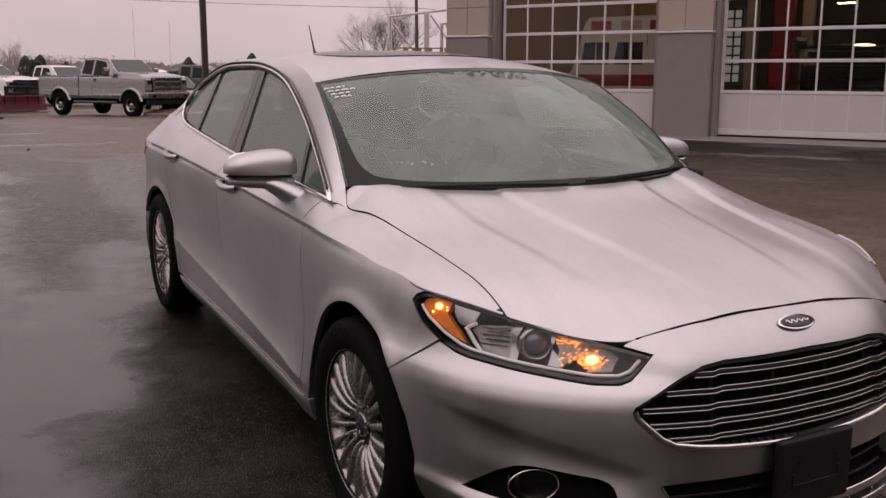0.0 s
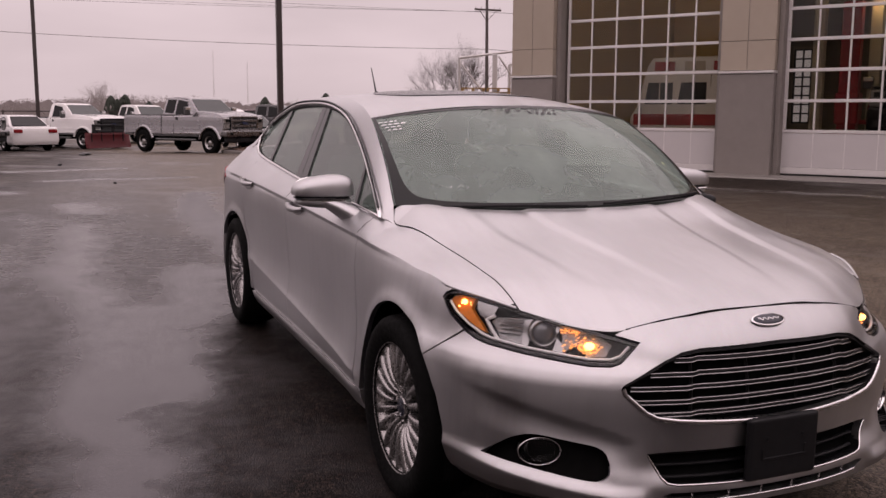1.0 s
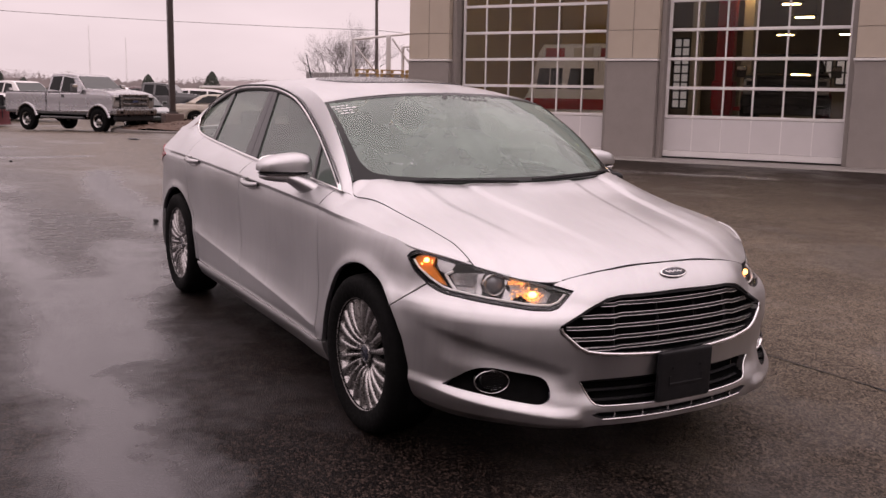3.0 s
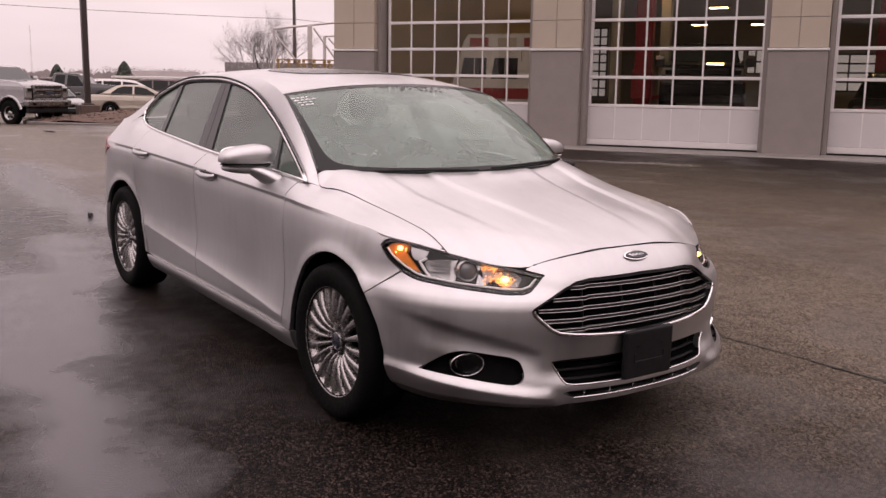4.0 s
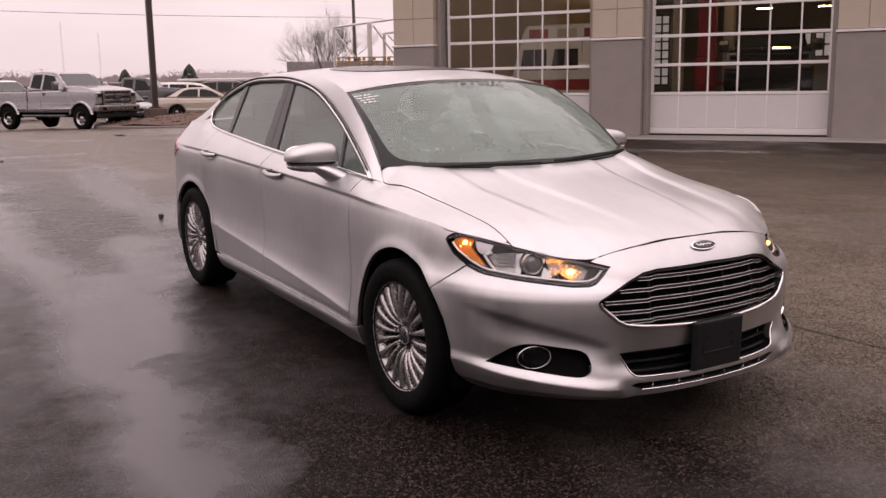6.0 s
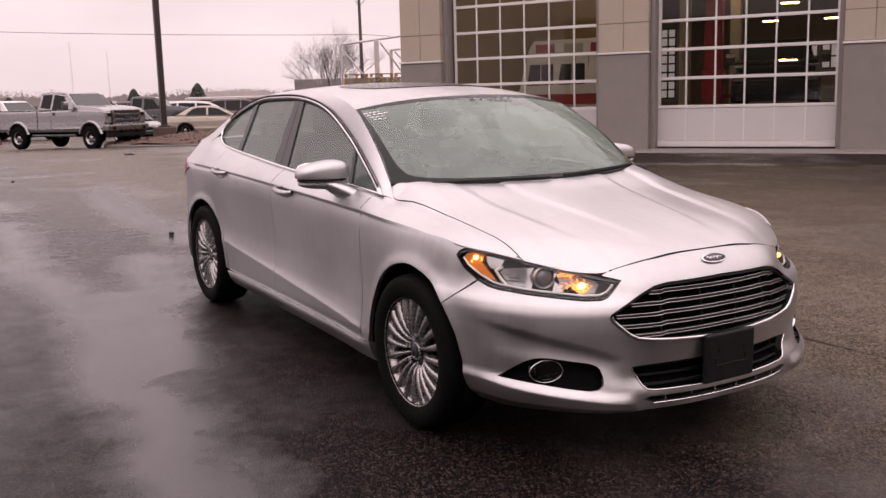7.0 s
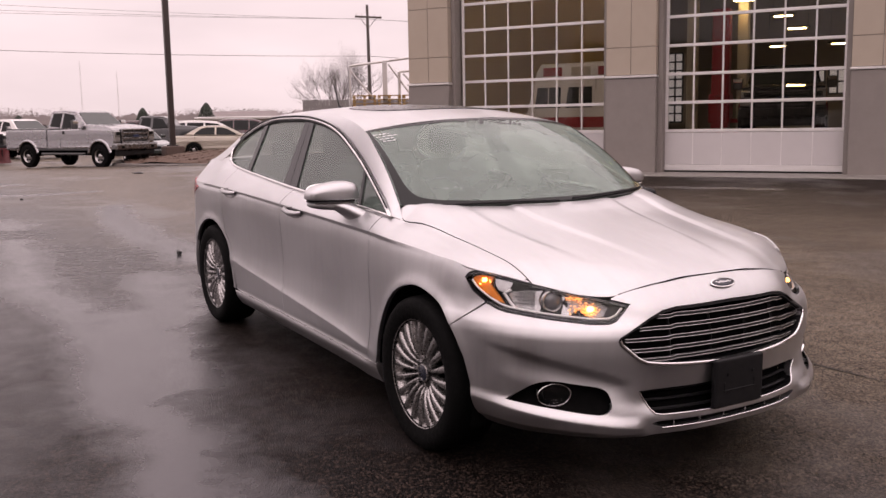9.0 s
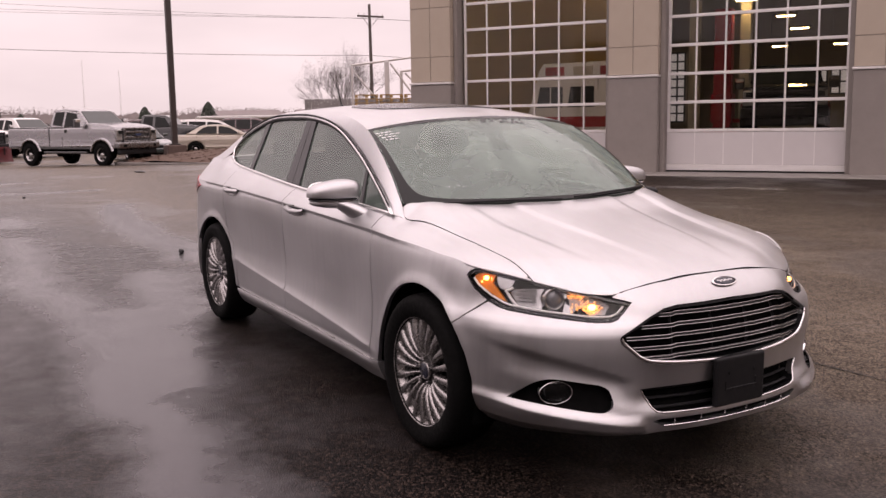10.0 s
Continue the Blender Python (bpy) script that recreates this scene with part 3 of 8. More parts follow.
    part("underside", boxes((-0.7, 0.7, -2.5, 2.8, 0.42, 0.66), bevel=0.03), CAVITY, truck)
    part("front_bumper", boxes((-1.0, 1.0, -2.680, -2.440, 0.60, 0.83), bevel=0.06, segments=3), BLACK if bare_front else BUMPER_STEEL, truck, "black front bumper" if bare_front else "chrome front bumper")
    part("air_dam", boxes((-0.92, 0.92, -2.600, -2.440, 0.40, 0.605), bevel=0.04), BLACK, truck)
    face = part("grille", boxes((-0.64, 0.64, -2.570, -2.400, 0.83, 1.29), bevel=0.03), BLACK, truck)
    part("grille_frame", boxes((-0.66, 0.66, -2.610, -2.550, 1.245, 1.305), (-0.66, 0.66, -2.610, -2.550, 0.82, 0.875), (-0.66, -0.575, -2.610, -2.550, 0.865, 1.255), (0.575, 0.66, -2.610, -2.550, 0.865, 1.255), bevel=0.018, segments=2), grille, face)
    for z in (0.975, 1.145):
        part("grille_bar", boxes((-0.575, 0.575, -2.610, -2.560, z - 0.040, z + 0.040), bevel=0.015), grille, face)
    for z in (0.905, 1.06, 1.215):
        part("grille_slat", boxes((-0.57, 0.57, -2.585, -2.565, z - 0.012, z + 0.012), bevel=0.004), TRIM_GREY, face)
    part("badge", boxes((-0.13, 0.13, -2.625, -2.600, 1.015, 1.105), bevel=0.010), BADGE, face)
    for x in (-0.36, 0.36):
        part("tow_hook", boxes((x - 0.05, x + 0.05, -2.70, -2.62, 0.56, 0.63), bevel=0.015), CAVITY, truck)
    return truck


def soften(outline, times=2):
    """An open outline with its corners cut."""
    pts = [tuple(p) for p in outline]
    for _ in range(times):
        out = [pts[0]]
        for (a, b), (c, d) in zip(pts, pts[1:]):
            out += [(a * 0.75 + c * 0.25, b * 0.75 + d * 0.25), (a * 0.25 + c * 0.75, b * 0.25 + d * 0.75)]
        pts = out + [pts[-1]]
    return pts


def saloon(name, m, paint, label, kind="sedan"):
    """A plain parked car: a sedan, a people carrier or an off-roader."""
    car = thing(name, m, label, "car", group="parked vehicles")
    if kind == "sedan":
        wide = lambda z: 0.90 - 0.16 * max(0.0, z - 0.70) - 0.10 * max(0.0, 0.42 - z)
        house = lambda z: 0.80 - 0.42 * max(0.0, z - 0.92)
        body = [(-2.25, 0.30), (-2.36, 0.45), (-2.30, 0.66), (-2.0, 0.76), (-1.0, 0.92), (1.5, 0.96), (2.25, 0.98), (2.36, 0.90), (2.38, 0.42), (2.30, 0.28)]
        top = [(-1.10, 0.90), (-0.25, 1.36), (0.1, 1.43), (0.8, 1.43), (1.15, 1.36), (1.80, 0.97)]
        panes = [[(-0.72, 0.96), (-0.20, 1.27), (0.08, 1.34), (0.30, 1.35), (0.32, 0.97)], [(0.40, 0.97), (0.38, 1.35), (0.78, 1.35), (1.02, 1.28), (1.36, 1.02), (1.32, 0.98)]]
        glass = ((-1.08, 0.92), (-0.24, 1.365))
        ax, r = (-1.42, 1.36), 0.33
    else:
        tall = 1.72 if kind == "van" else 1.82
        wide = lambda z: 0.95 - 0.10 * max(0.0, z - 0.80) - 0.10 * max(0.0, 0.45 - z)
        house = lambda z: 0.86 - 0.26 * max(0.0, z - 1.05)
        body = [(-2.35, 0.34), (-2.46, 0.55), (-2.40, 0.82), (-2.15, 0.95), (-1.35, 1.06), (2.30, 1.10), (2.42, 1.0), (2.45, 0.5), (2.38, 0.34)]
        top = [(-1.55, 1.03), (-0.62, 1.60), (-0.2, tall - 0.04), (1.0, tall), (2.0, tall - 0.06), (2.35, 1.10)]
        panes = [[(-1.05, 1.12), (-0.55, 1.50), (-0.15, tall - 0.16), (0.12, tall - 0.14), (0.14, 1.12)], [(0.22, 1.12), (0.20, tall - 0.14), (1.05, tall - 0.12), (1.07, 1.12)], [(1.15, 1.12), (1.13, tall - 0.12), (1.90, tall - 0.18), (2.14, 1.14)]]
        glass = ((-1.53, 1.05), (-0.62, 1.60))
        ax, r = (-1.5, 1.4), 0.36
    low = body[-1][1]
    body = body + arch_points(ax[1], r * 1.16, low)[::-1] + arch_points(ax[0], r * 1.16, low)[::-1]
    hull = soften(body[:-24], 2) + body[-24:]
    part("body", extruded(hull, wide, 0.06), paint, car)
    part("cabin", extruded(soften(top, 2), house, 0.07), paint, car)
    for s in (-1, 1):
        for loop in panes:
            part("side_window", side_panel(loop, house, s), GLASS_DARK, car)
        for cy in ax:
            part("wheel_well", boxes((s * 0.72 - 0.14, s * 0.72 + 0.14, cy - r, cy + r, 0.2, 0.62), bevel=0.03), CAVITY, car)
            add_wheel(car, s * 0.80, cy, r, 0.21)
        z = body[2][1]
        part("headlamp", boxes((s * 0.64 - 0.16, s * 0.64 + 0.16, body[1][0] - 0.03, body[1][0] + 0.25, z - 0.10, z + 0.01), bevel=0.03), LAMP_PALE, car)
        zt = body[7][1] if kind == "sedan" else 1.0
        part("tail_lamp", boxes((s * 0.66 - 0.16, s * 0.66 + 0.16, 2.24, 2.41 if kind == "sedan" else 2.47, zt - 0.16, zt - 0.02), bevel=0.02), TAIL_DULL, car, "red tail lamp")
        part("door_mirror", boxes((s * 0.98 - 0.10, s * 0.98 + 0.10, panes[0][0][0] + 0.05, panes[0][0][0] + 0.17, glass[0][1] + 0.06, glass[0][1] + 0.18), bevel=0.03), paint, car)
        for y in (0.35, 1.30):
            part("door_seam", side_panel([(y, 0.34), (y + 0.012, 0.34), (y + 0.012, glass[0][1]), (y, glass[0][1])], wide, s, 0.004), CAVITY, car)
            part("door_handle", side_panel([(y - 0.20, glass[0][1] - 0.12), (y - 0.06, glass[0][1] - 0.12), (y - 0.06, glass[0][1] - 0.09), (y - 0.20, glass[0][1] - 0.09)], wide, s, 0.025), paint, car)
    (y0, z0), (y1, z1) = glass
    part("windscreen", quad([(-house(z0) + 0.07, y0, z0), (house(z0) - 0.07, y0, z0), (house(z1) - 0.07, y1, z1), (-house(z1) + 0.07, y1, z1)], 0.012), GLASS_PALE, car)
    y0, z0, y1, z1 = top[-1][0], top[-1][1] + 0.04, top[-2][0], top[-2][1]
    part("rear_window", quad([(house(z0) - 0.09, y0 - 0.02, z0), (-house(z0) + 0.09, y0 - 0.02, z0), (-house(z1) + 0.09, y1, z1), (house(z1) - 0.09, y1, z1)], 0.012), GLASS_DARK, car)
    part("bumper", boxes((-0.80, 0.80, body[1][0] - 0.05, body[1][0] + 0.2, 0.32, 0.52), bevel=0.05), paint, car)
    part("grille", boxes((-0.36, 0.36, body[1][0] - 0.02, body[1][0] + 0.2, 0.53, 0.64), bevel=0.02), BLACK, car)
    part("underside", boxes((-0.62, 0.62, -2.2, 2.2, 0.20, 0.42), bevel=0.02), CAVITY, car)
    return car


BUMPER_STEEL = plain("bumper_steel", (0.24, 0.235, 0.235), 0.28, 1.0, vary=0.15, scale=5)
GLASS_PALE = plain("wet_windscreen", (0.035, 0.042, 0.040), 0.08, vary=0.15)
LAMP_PALE = plain("clear_lamp", (0.30, 0.295, 0.29), 0.12, 0.5, vary=0.3, scale=18, coat=1.0)
AMBER_DULL = plain("amber_plastic", (0.55, 0.16, 0.03), 0.2)
TAIL_DULL = plain("tail_plastic", (0.22, 0.012, 0.015), 0.15)
BADGE = plain("badge_dark", (0.03, 0.04, 0.08), 0.2)
PAINT = {
    "grey": paint_metal("grey_truck_paint", (0.33, 0.322, 0.33), 0.25, 0.95),
    "white": plain("white_paint", (0.72, 0.70, 0.69), 0.25, vary=0.04, coat=0.8),
    "tan": paint_metal("gold_paint", (0.40, 0.355, 0.30), 0.35, 0.5),
    "pale": paint_metal("pale_silver_paint", (0.55, 0.53, 0.52), 0.3, 0.6),
    "black": plain("black_paint", (0.016, 0.016, 0.018), 0.12, vary=0.2, coat=1.0),
    "maroon": plain("maroon_paint", (0.055, 0.014, 0.018), 0.15, coat=1.0),
    "blue": plain("dark_blue_paint", (0.018, 0.022, 0.06), 0.15, coat=1.0),
    "teal": plain("dark_green_paint", (0.020, 0.030, 0.028), 0.15, coat=1.0),
}


def parked(x, y, heading):
    """A pose on the lot; heading: degrees by which the nose turns from -y towards +x."""
    return pose(x, y, ground_z(x, y), 0, 0, heading)


def stand(ob, rise):
    ob.location.z += rise
    return ob


# the grey pickup across the lot
pickup("pickup_truck", parked(3.25, 31.05, 33) @ Matrix.Diagonal((0.94, 0.925, 0.985, 1)), PAINT["grey"], "silver grey extended-cab pickup parked across the lot", grille=BUMPER_STEEL)
pickup("pickup_truck", parked(-0.5, 42.1, 40), PAINT["white"], "white single-cab pickup with a red snow plough", cab_rear=0.3, bare_front=True, grille=BLACK)
pickup("pickup_truck", parked(3.2, 48.5, 30), PAINT["white"], "white pickup parked behind the grey truck")
pickup("pickup_truck", parked(-5.6, 36.9, 56), PAINT["blue"], "dark blue pickup at the edge of the lot")
saloon("sedan_parked", parked(-2.75, 39.3, 200), PAINT["white"], "white sedan parked tail outwards")
pickup("pickup_truck", parked(9.6, 46.2, 62), PAINT["black"], "black pickup parked behind the planted island")
saloon("sedan_parked", parked(6.7, 38.4, 2), PAINT["teal"], "dark teal sedan parked behind the grey pickup")
saloon("people_carrier", parked(12.3, 46.5, 72), PAINT["pale"], "pale silver people carrier with dark windows", "van")
saloon("sedan_parked", parked(11.15, 40.3, 72), PAINT["tan"], "gold beige sedan parked behind the island")
saloon("off_roader", parked(17.2, 53.5, 70), PAINT["maroon"], "dark maroon off-roader in the back row", "suv")
saloon("off_roader", parked(12.8, 60.0, 75), PAINT["maroon"], "dark off-roader in the back row", "suv")
saloon("off_roader", parked(8.6, 53.0, 20), PAINT["white"], "white off-roader in the back row", "suv")


def build_plough():
    plough = thing("snow_plough", parked(0.69, 38.9, 36), "red snow plough blade on a black frame", "snow plough")
    rows = [[(x, -0.30 + 0.10 * math.sin(a), 0.08 + 0.62 * (a / 2.2)) for x in np.linspace(-1.15, 1.15, 8)] for a in np.linspace(0, 2.2, 7)]
    bm = sheet(rows)
    bmesh.ops.solidify(bm, geom=bm.faces[:], thickness=0.04)
    part("blade", bm, PLOUGH_RED, plough, smooth=True)
    for x in (-0.8, -0.3, 0.3, 0.8):
        part("rib", boxes((x - 0.03, x + 0.03, -0.22, -0.06, 0.10, 0.68), bevel=0.01), BLACK, plough)
    part("frame", boxes((-0.5, 0.5, -0.05, 0.25, 0.30, 0.42), (-0.55, -0.45, -0.05, 0.10, 0.3, 1.05), (0.45, 0.55, -0.05, 0.10, 0.3, 1.05), (-0.55, 0.55, -0.05, 0.06, 0.95, 1.05), bevel=0.015), BLACK, plough)


PLOUGH_RED = plain("plough_red", (0.13, 0.012, 0.016), 0.45, vary=0.25)
build_plough()

# ---- island, poles, wires, trees and the far edge of the lot ----
MULCH = plain("bark_mulch", (0.085, 0.048, 0.032), 0.9, vary=0.5, scale=14, bump=0.8)
KERB = plain("kerb_concrete", (0.13, 0.115, 0.105), 0.7, vary=0.2, scale=4, bump=0.3)
POLE_BROWN = plain("pole_bronze", (0.030, 0.020, 0.018), 0.45, vary=0.2)
WOOD_GREY = plain("weathered_wood", (0.075, 0.062, 0.055), 0.85, vary=0.3, scale=12, bump=0.3)
BARK = plain("bare_bark", (0.060, 0.048, 0.042), 0.9, vary=0.3, scale=20)
# pale grey-brown: distance haze is put into the wood's colour
HAZY_WOOD = plain("hazy_woods", (0.27, 0.235, 0.23), 0.95, vary=0.35, scale=0.2)
EVERGREEN = plain("evergreen", (0.028, 0.036, 0.026), 0.9, vary=0.4, scale=2)
PIPE = plain("galvanised_pipe", (0.55, 0.53, 0.52), 0.4, 0.4, vary=0.1)
PALLET = plain("pallet_wood", (0.32, 0.20, 0.075), 0.8, vary=0.3, scale=5, bump=0.2)
WIRE = plain("wire", (0.20, 0.185, 0.185), 0.6)
FIELD = plain("winter_field", (0.13, 0.11, 0.065), 0.95, vary=0.3, scale=0.15)


def build_island():
    base = ground_z(5, 28)
    ring = []
    for k in range(48):
        a = 2 * math.pi * k / 48
        r = 1.0 / ((abs(math.cos(a)) ** 3 + abs(math.sin(a)) ** 3) ** (1 / 3))
        p = Matrix.Rotation(radians(-38), 3, "Z") @ Vector((6.2 * r * math.cos(a), 3.6 * r * math.sin(a), 0))
        ring.append(p + Vector((9.6, 27.2, 0)))
    c = sum(ring, Vector()) / len(ring)
    rows = []
    for q, h in ((1.0, -0.10), (1.0, 0.07), (0.985, 0.09), (0.955, 0.09), (0.95, 0.06)):
        rows.append([c + (p - c) * q + Vector((0, 0, base + h)) for p in ring])
    kerb = link_mesh("kerb", sheet(rows, False, True), KERB)
    tagged(kerb, "low concrete kerb round the planted island", "kerb", kind="structure")
    rows = []
    for i, q in enumerate(np.linspace(0.952, 0.0, 14)):
        rise = 0.05 + 0.56 * (1 - q) ** 0.7
        rows.append([c + (p - c) * q + Vector((0, 0, base + rise + 0.10 * noise.noise((p - c) * q * 0.7) + 0.03 * noise.noise((p - c) * q * 4))) for p in ring])
    bed = link_mesh("mulch_bed", sheet(rows, False, True), MULCH, smooth=True)
    tagged(bed, "mound of brown bark mulch inside the kerb", "mulch bed", kind="structure")
    random.seed(5)
    verts, faces = [], []
    cube = [Vector((i, j, k)) * 0.5 for i in (-1, 1) for j in (-1, 1) for k in (-1, 1)]
    for k in range(1400):
        q, i = random.random() ** 0.5 * 0.93, random.randrange(48)
        p = c + (ring[i] - c) * q
        z = base + 0.06 + 0.56 * (1 - q) ** 0.7 + 0.10 * noise.noise((ring[i] - c) * q * 0.7)
        m = Matrix.Translation((p.x, p.y, z)) @ Euler((random.uniform(-0.6, 0.6), random.uniform(-0.6, 0.6), random.uniform(0, 6))).to_matrix().to_4x4() @ Matrix.Diagonal((random.uniform(0.04, 0.13), random.uniform(0.015, 0.04), 0.015, 1))
        n = len(verts)
        verts += [tuple(m @ v) for v in cube]
        faces += [tuple(n + i for i in f) for f in ((0, 1, 3, 2), (4, 6, 7, 5), (0, 4, 5, 1), (2, 3, 7, 6), (0, 2, 6, 4), (1, 5, 7, 3))]
    mesh = bpy.data.meshes.new("bark_chips")
    mesh.from_pydata(verts, [], faces)
    mesh.materials.append(MULCH)
    chips = new("bark_chips", mesh)
    tagged(chips, "loose bark chips on the mulch mound", "bark chips", kind="stuff")


build_island()


def light_pole(x, y, high, foot):
    z = ground_z(x, y)
    pole = thing("light_pole", pose(x, y, z), "tall square bronze light pole on a concrete base", "light pole", group="light poles")
    part("base", boxes((-0.33, 0.33, -0.33, 0.33, -0.1, foot), bevel=0.03), POLE_FOOT, pole)
    bm = boxes((-0.095, 0.095, -0.095, 0.095, foot, high), bevel=0.012)
    part("shaft", bm, POLE_BROWN, pole)
    part("base_plate", boxes((-0.17, 0.17, -0.17, 0.17, foot, foot + 0.05), bevel=0.01), POLE_BROWN, pole)
    part("lamp_head", boxes((-0.9, 0.9, -0.15, 0.15, high, high + 0.14), bevel=0.03), POLE_BROWN, pole)


POLE_FOOT = plain("pole_foot", (0.09, 0.06, 0.05), 0.8, vary=0.2, bump=0.2)
light_pole(6.0, 29.9, 10.5, 0.60)
light_pole(-1.75, 50.0, 12.5, 0.7)


def build_lines():
    x, y = 32.8, 68.2
    pole = thing("utility_pole", pose(x, y, 0), "grey wooden utility pole with a crossarm", "utility pole")
    bm = bmesh.new()
    tube(bm, (0, 0, -0.3), (-0.1, 0, 10.9), 0.17, 0.11, 10)
    part("shaft", bm, WOOD_GREY, pole)
    part("crossarm", boxes((-1.2, 1.2, -0.06, 0.06, 9.85, 10.0), bevel=0.01), WOOD_GREY, pole)
    bm = bmesh.new()
    for s in (-1, 1):
        tube(bm, (-0.08, 0.0, 9.0), (s * 0.75, 0.0, 9.86), 0.025, sides=5)
    part("brace", bm, WOOD_GREY, pole)
    for dx in (-1.1, -0.6, 0.6, 1.1):
        bm = bmesh.new()
        tube(bm, (dx, 0, 10.0), (dx, 0, 10.16), 0.045, 0.03, 6)
        part("insulator", bm, PIPE, pole)
    def wire(a, b, sag, r=0.022):
        pts = [Vector(a).lerp(Vector(b), t) + Vector((0, 0, -sag * 4 * t * (1 - t))) for t in np.linspace(0, 1, 26)]
        ob = link_mesh("power_line", sweep(pts, r, 5), WIRE)
        tagged(ob, "thin sagging overhead power line", "power line", group="power lines", kind="")
    wire((-60, 88, 11.8), (32.8, 68.2, 6.75), 1.45)
    wire((32.8, 68.2, 6.75), (110, 46, 3.9), 0.6)
    for dx, top in ((-1.1, 12.2), (-0.6, 12.9), (1.1, 14.2)):
        wire((-60 + dx, 88, top), (32.8 + dx, 68.2, 9.75), 0.9, 0.013)
        wire((32.8 + dx, 68.2, 9.75), (110, 46, 8.2), 0.5, 0.013)


build_lines()


def grow(out, a, way, length, r, depth, rng):
    """Branches, forking until they are twigs; out holds vertices and faces."""
    verts, faces = out
    steps = 3
    p, d = a, way
    sides = 3 if depth < 2 else 5
    for k in range(steps):
        bend = Vector((rng.gauss(0, 0.12), rng.gauss(0, 0.12), rng.gauss(0.03, 0.08)))
        d = (d + bend).normalized()
        q = p + d * (length / steps)
        r1 = r * (0.86 if depth else 0.6)
        side = d.cross(Vector((0.3, 0.5, 0.8))).normalized()
        up = side.cross(d)
        n = len(verts)
        for c, rr in ((p, r), (q, r1)):
            verts += [tuple(c + (side * math.cos(2 * math.pi * i / sides) + up * math.sin(2 * math.pi * i / sides)) * rr) for i in range(sides)]
        faces += [(n + i, n + (i + 1) % sides, n + sides + (i + 1) % sides, n + sides + i) for i in range(sides)]
        p, r = q, r1
        if depth and k:
            for _ in range(rng.choice((2, 2, 3))):
                turn = Vector((rng.gauss(0, 1), rng.gauss(0, 1), rng.gauss(0.2, 0.4))).normalized()
                grow(out, p, (d * 0.85 + turn * 0.52).normalized(), length * rng.uniform(0.50, 0.72), r * 0.62, depth - 1, rng)


def bare_tree(x, y, z, high, seed, stems=4, r=0.09, bark=None, spread=0.5, forks=4):
    rng = random.Random(seed)
    tree = thing("bare_tree", pose(x, y, z), "leafless grey-brown tree with fine upright twigs", "tree", group="bare trees")
    bm = bmesh.new()
    tube(bm, (0, 0, -0.2), (0, 0, high * 0.16), r * 1.5, r * 1.1, 8)
    part("trunk", bm, bark or BARK, tree)
    out = ([], [])
    for k in range(stems):
        a = 2 * math.pi * k / stems + rng.uniform(-0.4, 0.4)
        lean = rng.uniform(0.15, 0.95) * spread
        grow(out, Vector((0, 0, high * rng.uniform(0.06, 0.18))), Vector((lean * math.cos(a), lean * math.sin(a), 1)).normalized(), high * rng.uniform(0.34, 0.42) * (1 - 0.18 * lean), r * rng.uniform(0.7, 1.0), forks, rng)
    mesh = bpy.data.meshes.new("crown")
    mesh.from_pydata(out[0], [], out[1])
    mesh.materials.append(bark or BARK)
    crown = new("crown", mesh)
    crown.parent = tree


bare_tree(26.5, 60.0, -0.2, 6.9, 11, 11, 0.055, None, 0.95, 5)


